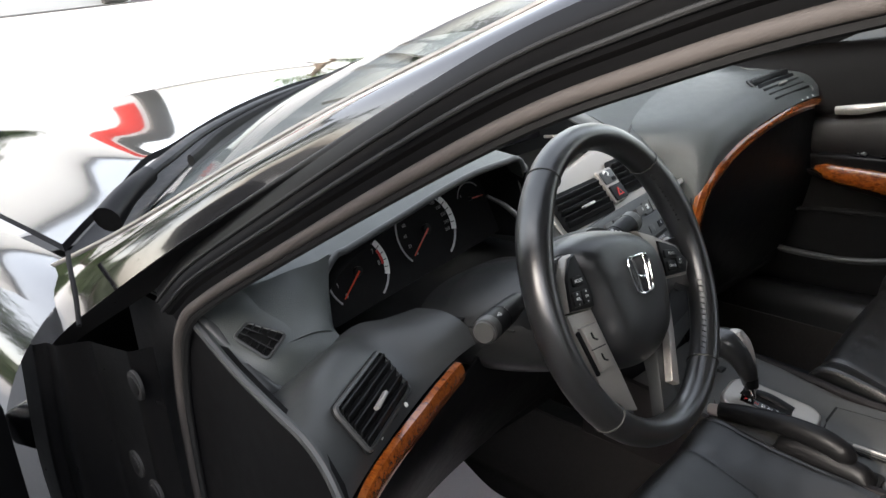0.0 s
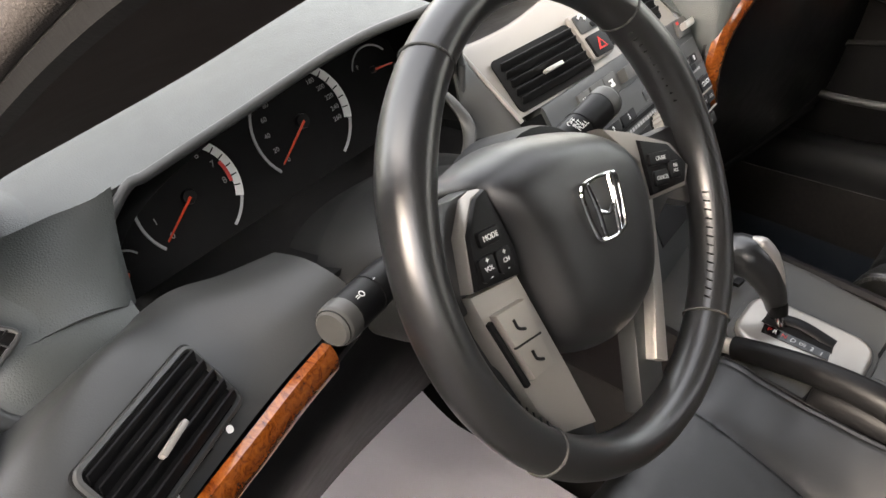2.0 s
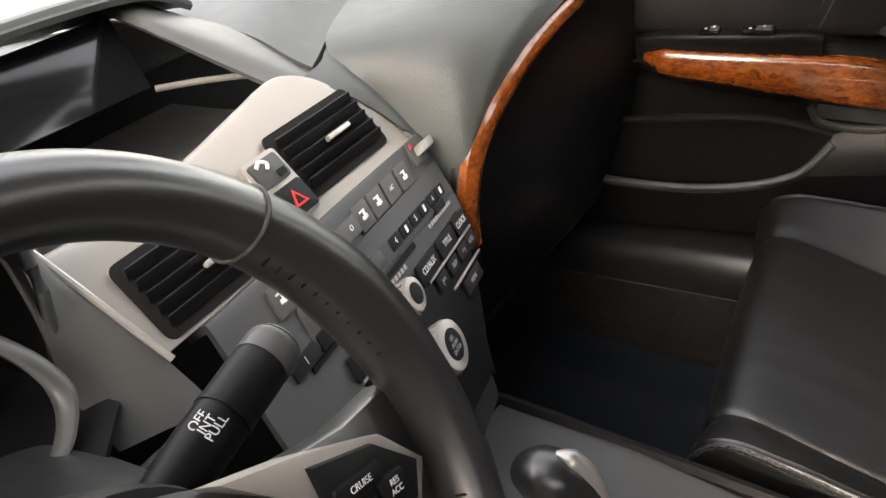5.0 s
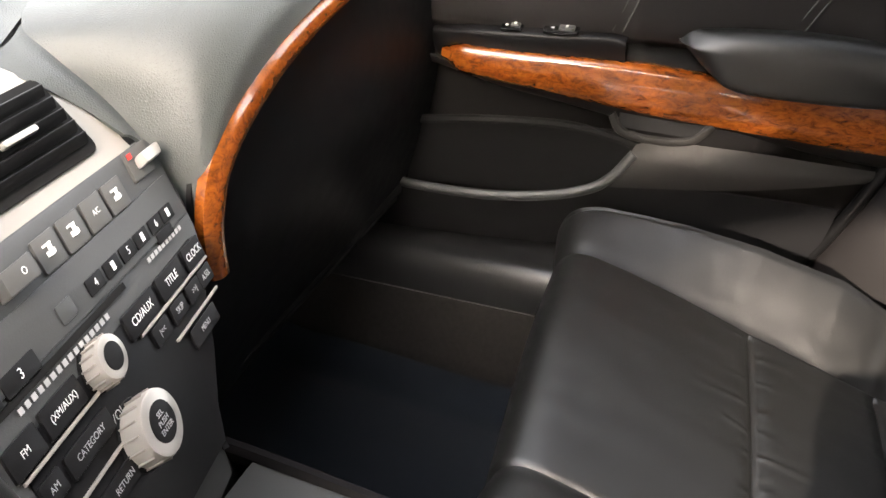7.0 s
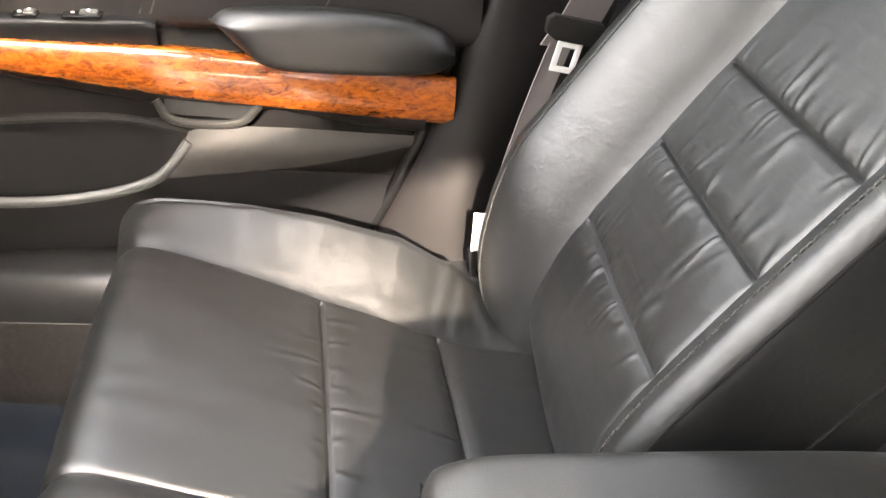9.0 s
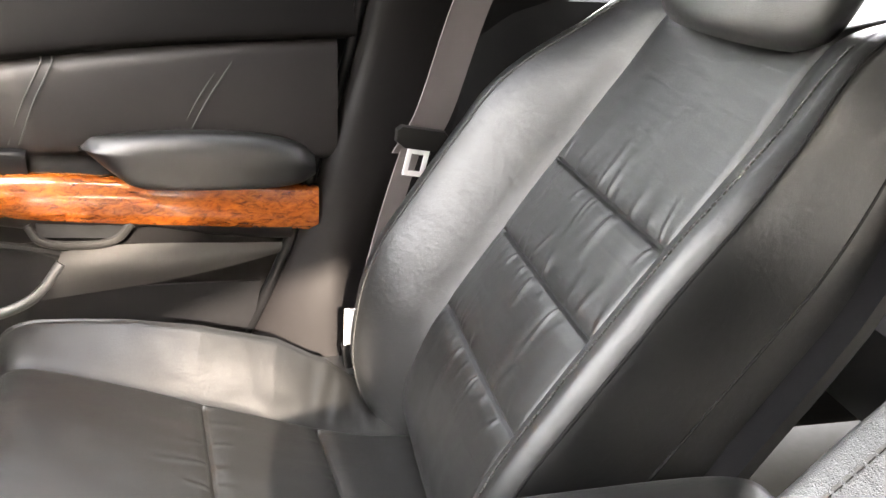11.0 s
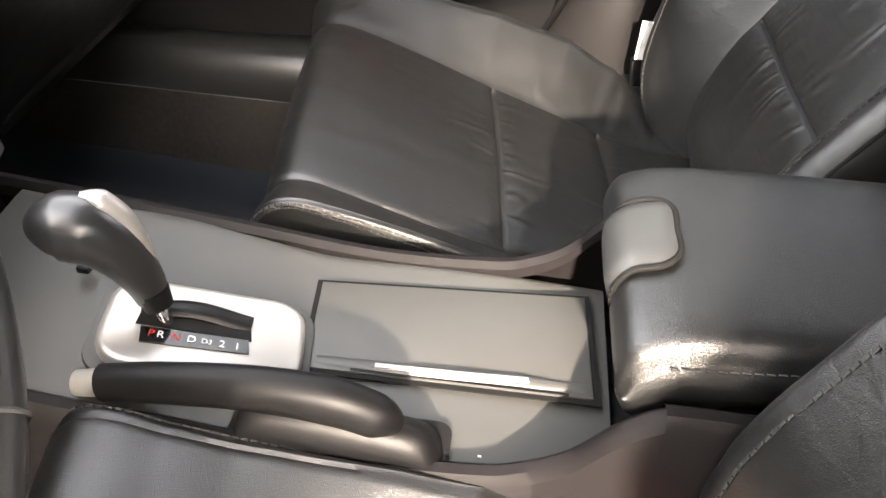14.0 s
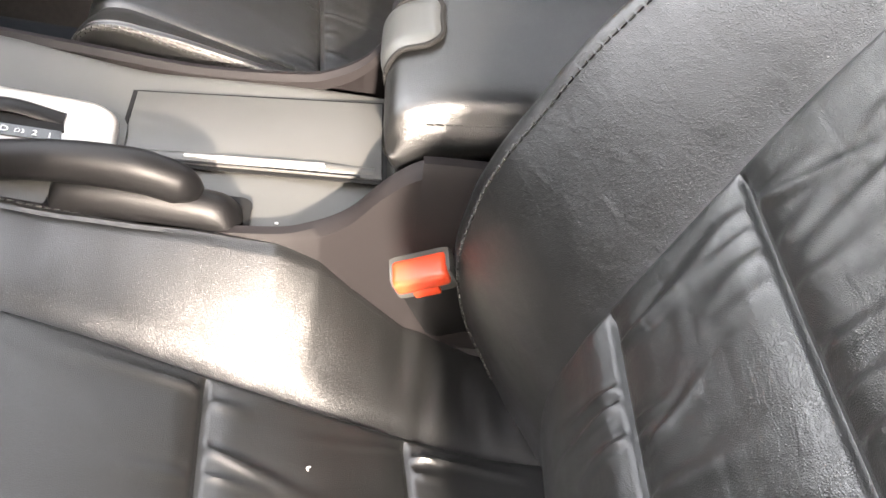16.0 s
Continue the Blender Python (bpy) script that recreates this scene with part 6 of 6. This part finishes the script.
for y, x, w in ((0.159, 0.655, 0.026), (0.100, 0.661, 0.042)):
    m = basis((x + 0.010, y, 0.8135), (0.10, -1, 0), (1, 0.10, 0.10))
    sw = part("window_switch", slab(rrect(w, 0.022, 0.003), 0.003, 0.001, m @ pose(0, 0, 0.0)), GLOSS, pdoor, "window switch")
    part("switch_rocker", rbox(w * 0.45, 0.012, 0.005, 0.0015, m @ pose(w * 0.16, 0, 0.003)), CONSOLE, sw)
    part("switch_mark", rbox(0.003, 0.0045, 0.0006, 0.0, m @ pose(w * 0.16, 0, 0.006)), WHITE_PRINT, sw)
    part("switch_mark", rbox(0.0035, 0.003, 0.0006, 0.0, m @ pose(-w * 0.25, 0, 0.0035)), WHITE_PRINT, sw)


def door_wood():
    rows = []
    for k in np.linspace(0, 1, 70):
        y = 0.246 - 0.572 * k
        zc = 0.776 - 0.070 * k
        hh = 0.019 + 0.011 * smooth(0.0, 0.5, k) + 0.003 * k
        hh *= 0.35 + 0.65 * smooth(-0.02, 0.05, k)
        x = D(y) - 0.016 + 0.010 * k
        x += 0.014 * smooth(0.05, 0.0, k)
        rows.append([(x + 0.020, y, zc + hh * 0.97), (x + 0.004, y, zc + hh), (x - 0.0005, y, zc + hh * 0.93), (x - 0.0030, y, zc + hh * 0.78), (x - 0.005, y, zc), (x - 0.001, y, zc - hh * 0.62), (x + 0.009, y, zc - hh), (x + 0.024, y, zc - hh * 0.95)])
    return grid(np.array(rows), True, False, True)


part("wood_strip", door_wood(), WOOD, pdoor, "glossy burl wood strip")
# panel under the strip with the hand cup
part("lower_arm", skin([[(D(y) + 0.000, y, zw), (D(y) + 0.006, y, zw - 0.010), (D(y) + 0.016, y, zl + 0.006), (D(y) + 0.036, y, zl)] for y, zw, zl in ((0.262, 0.775, 0.765), (0.20, 0.758, 0.735), (0.10, 0.740, 0.712), (0.0, 0.722, 0.690), (-0.06, 0.716, 0.682), (-0.10, 0.712, 0.690), (-0.20, 0.698, 0.668), (-0.29, 0.686, 0.655))], 50, 14, thick=0.003), BLACK, pdoor)
# Flat dark plate paints the shade of the hand cup.
part("cup_well", slab(rrect(0.105, 0.030, 0.010), 0.002, 0.0, basis((D(-0.02) + 0.006, -0.025, 0.703), (0.14, -1, -0.10), (0.55, 0, 1))), DEEP, pdoor)
part("cup_lip", tube([(D(0.035) - 0.002, 0.035, 0.712), (D(0.02) - 0.005, 0.02, 0.690), (D(-0.02) - 0.006, -0.02, 0.682), (D(-0.06) - 0.004, -0.062, 0.684), (D(-0.085) + 0.002, -0.085, 0.703)], 0.0045, 8, 40, flat=1.3), GREY, pdoor)
# map pocket and the grey sweep behind it
# Well and top edge get near-black colours in place of the pocket's shade.
part("pocket_well", sheet(lambda u, v: (D(0.42 - 0.41 * u) + 0.034, 0.42 - 0.41 * u, 0.575 + 0.10 * v), 0, 1, 20, 0, 1, 8, 0.002), BLACK, pdoor, "map pocket, blackened for the shade inside it")
part("pocket_top", tube([(D(0.40) + 0.022, 0.40, 0.655), (D(0.32) + 0.02, 0.32, 0.672), (D(0.2) + 0.02, 0.2, 0.682), (D(0.094) + 0.02, 0.094, 0.682), (D(0.03) + 0.022, 0.03, 0.668), (D(0.0) + 0.026, 0.0, 0.655)], 0.006, 8, 50), DEEP, pdoor)
rim_pts = [(D(0.45) + 0.02, 0.46, 0.672), (D(0.40) + 0.014, 0.405, 0.620), (0.655, 0.352, 0.591), (0.658, 0.30, 0.581), (0.668, 0.20, 0.577), (0.680, 0.12, 0.583), (0.690, 0.06, 0.598), (0.698, 0.030, 0.618), (0.706, 0.006, 0.650)]
part("pocket_lip", tube(rim_pts, 0.0065, 10, 70, flat=1.1), DASH_LOW, pdoor, "moulded pocket lip")
part("pocket_front", skin([[(x + 0.002, y, z - 0.003), (x + 0.006, y, z - 0.035), (x + 0.02, y, 0.500)] for x, y, z in rim_pts[1:8]] + [[(0.716, -0.10, 0.61), (0.720, -0.10, 0.57), (0.726, -0.10, 0.500)], [(0.738, -0.245, 0.60), (0.738, -0.24, 0.57), (0.742, -0.225, 0.500)]], 50, 14, thick=0.004), BLACK, pdoor)
part("grey_sweep", skin([[(0.712, 0.006, 0.662), (0.703, 0.016, 0.640), (0.694, 0.048, 0.603)], [(0.716, -0.03, 0.668), (0.706, -0.025, 0.640), (0.702, -0.005, 0.606)], [(0.728, -0.12, 0.664), (0.716, -0.12, 0.640), (0.716, -0.11, 0.614)], [(0.740, -0.21, 0.656), (0.732, -0.21, 0.642), (0.730, -0.20, 0.626)], [(0.750, -0.285, 0.650), (0.748, -0.285, 0.645), (0.748, -0.28, 0.640)]], 40, 14, thick=0.003), GREY, pdoor, "warm grey moulded sweep")
# inside release in the front corner
part("release_bezel", slab(rrect(0.115, 0.060, 0.016), 0.004, 0.002, basis((D(0.165) + 0.010, 0.165, 0.926), (-0.14, 1, -0.10), (0.15, 0.1, 1)) @ pose(0, 0, 0, 0, 0, 0)), BLACK, pdoor)
part("release_lever", tube([(D(0.215) - 0.002, 0.215, 0.902), (D(0.17) - 0.008, 0.17, 0.908), (D(0.115) - 0.002, 0.115, 0.918)], [0.006, 0.008, 0.005], 10, 20, flat=1.4), SILVER, pdoor, "silver door release")

# ---- sill, carpet, mat ----
sill = part("sill_trim", skin([[(0.78, y, 0.478), (0.72, y, 0.486), (0.645, y, 0.497), (0.625, y, 0.488), (0.612, y, 0.462), (0.608, y, 0.425)] for y in (0.46, 0.2, -0.2, -0.9)], 30, 14, thick=0.006), SATIN)
tagged(sill, "satin black door sill trim", "trim", kind="structure")
carp = part("floor_carpet", skin([[(0.612, y, 0.435), (0.600, y, 0.40), (0.575, y, 0.355), (0.535, y, 0.330), (0.30, y, 0.322), (0.16, y, 0.330), (0.135, y, 0.36), (0.125, y, 0.50)] for y in (0.62, 0.4, 0.1, -0.3, -0.9)], 30, 40, thick=0.008), CARPET)
tagged(carp, "dark brown-black ribbed carpet", "carpet", kind="structure")
carp2 = part("floor_carpet", skin([[(-0.70, y, 0.46), (-0.64, y, 0.42), (-0.60, y, 0.36), (-0.56, y, 0.330), (-0.30, y, 0.322), (-0.15, y, 0.330), (-0.125, y, 0.36), (-0.115, y, 0.50)] for y in (0.68, 0.4, 0.1, -0.3, -0.9)], 30, 40, thick=0.008), CARPET)
tagged(carp2, "dark brown-black carpet in the driver's footwell", "carpet", kind="structure")
fm = part("floor_mat", sheet(lambda u, v: (0.185 + 0.355 * u + 0.01 * math.sin(v * 5), 0.56 - 0.50 * v, 0.338 + 0.028 * smooth(0.86, 1.0, u) + 0.010 * smooth(0.1, 0.0, u) + 0.03 * smooth(0.3, 0.0, v)), 0, 1, 30, 0, 1, 30, 0.008), MAT_CLOTH)
tagged(fm, "dark carpet floor mat, tinted for the blue light on it", "floor mat")
fm2 = part("floor_mat", sheet(lambda u, v: (-0.58 + 0.40 * u, 0.60 - 0.54 * v, 0.338 + 0.05 * smooth(0.3, 0.0, v)), 0, 1, 20, 0, 1, 20, 0.008), MAT_CLOTH)
tagged(fm2, "dark carpet floor mat under the pedals", "floor mat")
paper = part("paper_floor_sheet", sheet(lambda u, v: (-0.60 + 0.40 * u + 0.02 * v, 0.62 - 0.42 * v - 0.06 * u * v, 0.352 + 0.10 * smooth(0.45, 0.0, v) + 0.004 * noise.noise(V(u * 6, v * 6, 0))), 0, 1, 40, 0, 1, 40, 0.0012), PAPER)
tagged(paper, "creased grey-white paper sheet on the driver's floor", "paper sheet")

# ---- pillar behind the passenger door, belt ----
pil = part("centre_pillar_trim", skin([[(0.790, -0.215, 0.48), (0.735, -0.235, 0.48), (0.705, -0.33, 0.48), (0.74, -0.46, 0.48)], [(0.790, -0.250, 0.56), (0.738, -0.264, 0.56), (0.712, -0.335, 0.56), (0.74, -0.42, 0.56)], [(0.795, -0.300, 0.67), (0.744, -0.312, 0.67), (0.725, -0.360, 0.67), (0.75, -0.42, 0.67)], [(0.80, -0.352, 0.83), (0.752, -0.360, 0.83), (0.735, -0.405, 0.83), (0.765, -0.60, 0.83)], [(0.80, -0.390, 0.97), (0.748, -0.396, 0.97), (0.730, -0.440, 0.97), (0.765, -0.66, 0.97)], [(0.70, -0.43, 1.30), (0.65, -0.44, 1.30), (0.63, -0.50, 1.30), (0.66, -0.70, 1.30)]], 40, 18, thick=0.006), PILLAR)
tagged(pil, "dark plastic centre pillar trim", "pillar trim", kind="structure")
# Unseen driver-side pillar; its front edge bulges to keep sun off the armrest.
pil2 = part("centre_pillar_trim", skin([[(xo, yf + 0.016, z), (xo + 0.052, yf + 0.006, z), (xo + 0.070, yf - 0.05, z), (xo + 0.05, -0.62, z)] for xo, yf, z in ((-0.805, -0.25, 0.48), (-0.805, -0.30, 0.56), (-0.810, -0.368, 0.67), (-0.815, -0.382, 0.80), (-0.812, -0.340, 0.95), (-0.798, -0.375, 1.02), (-0.775, -0.440, 1.11), (-0.752, -0.450, 1.20), (-0.722, -0.455, 1.31))], 50, 18, thick=0.006), PILLAR)
tagged(pil2, "dark plastic centre pillar trim", "pillar trim", kind="structure")
part_seal = part("passenger_door_seal", tube([(0.745, -0.20, 0.47), (0.742, -0.245, 0.56), (0.750, -0.292, 0.67), (0.757, -0.343, 0.83), (0.753, -0.380, 0.97), (0.66, -0.42, 1.28)], 0.008, 10, 60), JAMB)
tagged(part_seal, "black rubber door seal", "door seal", kind="structure")
belt = thing("seat_belt", "grey-brown seat belt hanging at the pillar", "seat belt")


def strap(pts, w, name):
    c = curve(pts, 40)
    P = [[(x - 0.20 * w, y + w / 2, z + 0.10 * w), (x, y, z), (x + 0.10 * w, y - w / 2, z - 0.10 * w)] for x, y, z in c]
    bm = grid(np.array(P))
    bmesh.ops.solidify(bm, geom=list(bm.faces), thickness=0.0018)
    return part(name, bm, BELT, belt, "grey-brown webbing")


strap([(0.655, -0.560, 1.12), (0.672, -0.510, 1.0), (0.678, -0.470, 0.86), (0.680, -0.440, 0.80)], 0.050, "webbing")
strap([(0.680, -0.445, 0.82), (0.672, -0.415, 0.72), (0.662, -0.385, 0.60), (0.658, -0.372, 0.545)], 0.028, "webbing")
bmx = basis((0.668, -0.452, 0.822), (0.15, -0.97, -0.18), (-0.1, 0.25, 0.96))
part("tongue_grip", slab([(-0.036, 0.010), (-0.030, 0.016), (0.030, 0.016), (0.036, 0.010), (0.034, -0.006), (0.020, -0.013), (-0.020, -0.013), (-0.034, -0.006)], 0.009, 0.003, bmx @ pose(0, 0, -0.004)), GREY, belt, "grey plastic tongue grip")
for bmq in (((0, -0.016, 0.030, 0.006), (0, -0.046, 0.030, 0.007), (-0.012, -0.030, 0.007, 0.035), (0.012, -0.030, 0.007, 0.035)),):
    # White colour paints the shine that the metal would reflect.
    part("tongue", merge(*[rbox(w, h, 0.002, 0.0004, bmx @ pose(a, b, 0.002)) for a, b, w, h in bmq]), WHITE, belt, "metal tongue, coloured white for its shine")
part("anchor_label", slab([(-0.016, -0.026), (0.010, -0.026), (0.016, -0.014), (0.016, 0.010), (0.006, 0.026), (-0.010, 0.028)], 0.004, 0.001, basis((0.648, -0.366, 0.566), (0, -1, 0.1), (0, 0.2, 0.98))), WHITE, belt, "white anchor tag")
part("anchor_cover", rbox(0.016, 0.030, 0.040, 0.004, pose(0.660, -0.368, 0.515, -8)), BLACK, belt)

# ---- yard round the car: seen in the paint; white hall added as a reflector ----
hall = thing("white_building", "white rendered hall with a red panel and grey pilaster", "building", kind="structure")
part("wall", rbox(22, 0.4, 11, 0.05, pose(2, 31, 5.3)), WALL_WHITE, hall, "white wall added as a reflector for the bonnet")
part("roof_edge", rbox(22.6, 0.9, 0.35, 0.06, pose(2, 30.9, 10.95)), GREY, hall)
part("red_panel", rbox(0.9, 0.08, 6.4, 0.02, pose(11.2, 30.76, 6.6)), AWNING_RED, hall, "red painted panel")
part("pilaster", rbox(0.9, 0.35, 10.6, 0.05, pose(12.35, 30.7, 5.2)), CONSOLE, hall, "grey pilaster")
for k in range(4):
    w_ = part("window", rbox(1.6, 0.10, 1.3, 0.02, pose(-7.0 + 3.2 * k, 30.78, 2.2)), GLOSS, hall)
    part("sill", rbox(1.8, 0.22, 0.10, 0.02, pose(-7.0 + 3.2 * k, 30.74, 1.5)), CONCRETE, w_)


def build_tree(x, y, h, r, seed):
    rnd = random.Random(seed)
    tree = thing("tree", "leafy green tree beyond the yard", "tree", group="trees round the yard")
    base = (x, y, -0.2)
    part("trunk", tube([base, (x + 0.1, y, h * 0.25), (x - 0.1, y + 0.1, h * 0.55), (x, y, h * 0.8)], [0.24, 0.17, 0.11, 0.04], 10), BARK, tree)
    tips = []
    for k in range(9):
        a, z0 = rnd.uniform(0, 6.28), h * rnd.uniform(0.3, 0.65)
        q = (x + r * 0.7 * math.cos(a), y + r * 0.7 * math.sin(a), z0 + h * rnd.uniform(0.12, 0.3))
        part("limb", tube([(x, y, z0), ((x + q[0]) / 2, (y + q[1]) / 2, z0 + (q[2] - z0) * 0.65), q], [0.08, 0.05, 0.02], 6), BARK, tree)
        tips.append(q)
    tips += [(x + rnd.gauss(0, r * 0.25), y + rnd.gauss(0, r * 0.25), h * rnd.uniform(0.6, 0.95)) for k in range(8)]
    bm = bmesh.new()
    for k in range(2200):
        c = V(*tips[k % len(tips)]) + V(rnd.gauss(0, 1), rnd.gauss(0, 1), rnd.gauss(0, 0.8)) * r * 0.19
        m = Matrix.Translation(c) @ Matrix.Rotation(rnd.uniform(0, 6.3), 4, "Z") @ Matrix.Rotation(rnd.uniform(-1.2, 1.2), 4, "X")
        s = rnd.uniform(0.09, 0.2)
        vs = [bm.verts.new(m @ V(*q)) for q in ((-s, 0, 0), (0, -0.6 * s, 0.1 * s), (s, 0, 0), (0, 0.6 * s, 0.1 * s))]
        bm.faces.new(vs)
    tagged(part("crown", bm, LEAF, tree), kind="stuff")


# The last tree is added to block bright sky through the passenger window.
for q in ((15.5, 23.0, 7.0, 3.4, 1), (19.5, 25.0, 6.2, 3.0, 2), (-7.0, 21.0, 6.2, 2.8, 3), (-3.2, 21.5, 5.4, 2.4, 4), (0.6, 21.0, 4.8, 2.2, 7), (3.6, 22.0, 4.2, 2.0, 8), (-11.5, 20.0, 6.8, 3.2, 5), (-16.0, 12.0, 6.5, 3.0, 6), (8.5, 4.0, 7.0, 3.4, 9)):
    build_tree(*q)


# ---- unseen boarded workshop, added to block sun: a low wing and a taller block ----
shade_shop = thing("workshop", "unseen dark grey boarded building, added to block sun and low sky", "building", kind="structure")
part("wing_wall", rbox(4.0, 16.0, 3.6, 0.03, pose(-10.0, -8.51, 1.69)), SHED, shade_shop)
part("wing_roof", rbox(4.1, 16.0, 0.10, 0.02, pose(-10.0, -8.51, 3.535)), RUBBER_BK, shade_shop)
part("block_wall", rbox(4.0, 9.0, 7.0, 0.03, pose(-10.0, 3.99, 3.3)), SHED, shade_shop)
part("block_roof", rbox(4.3, 9.0, 0.16, 0.04, pose(-10.0, 3.99, 6.86)), RUBBER_BK, shade_shop)
for k in range(40):
    part("board", rbox(0.03, 0.37, 3.4, 0.008, pose(-7.99, -16.2 + 0.39 * k, 1.65)), SHED, shade_shop)
for k in range(22):
    part("board", rbox(0.03, 0.37, 6.5, 0.008, pose(-7.99, -0.27 + 0.39 * k, 3.2)), SHED, shade_shop)

# ---- unseen hedge before the hall, added to darken the pillar's reflection ----
low_bm = sheet(lambda u, v: (u, 24.0 + 0.3 * noise.noise(V(u * 1.1, v * 1.3, 6.0)) + 0.5 * smooth(0.7, 1.0, v / 3.0), (v - 0.2) * (1.0 + 0.35 * noise.noise(V(u * 0.7, 0.0, 3.0)))), -16, 1.5, 70, 0, 2.8, 16, 0.5)
low_hedge = part("hedge", low_bm, LEAF)
tagged(low_hedge, "unseen green hedge, added to darken the pillar's reflection", "hedge", kind="stuff")
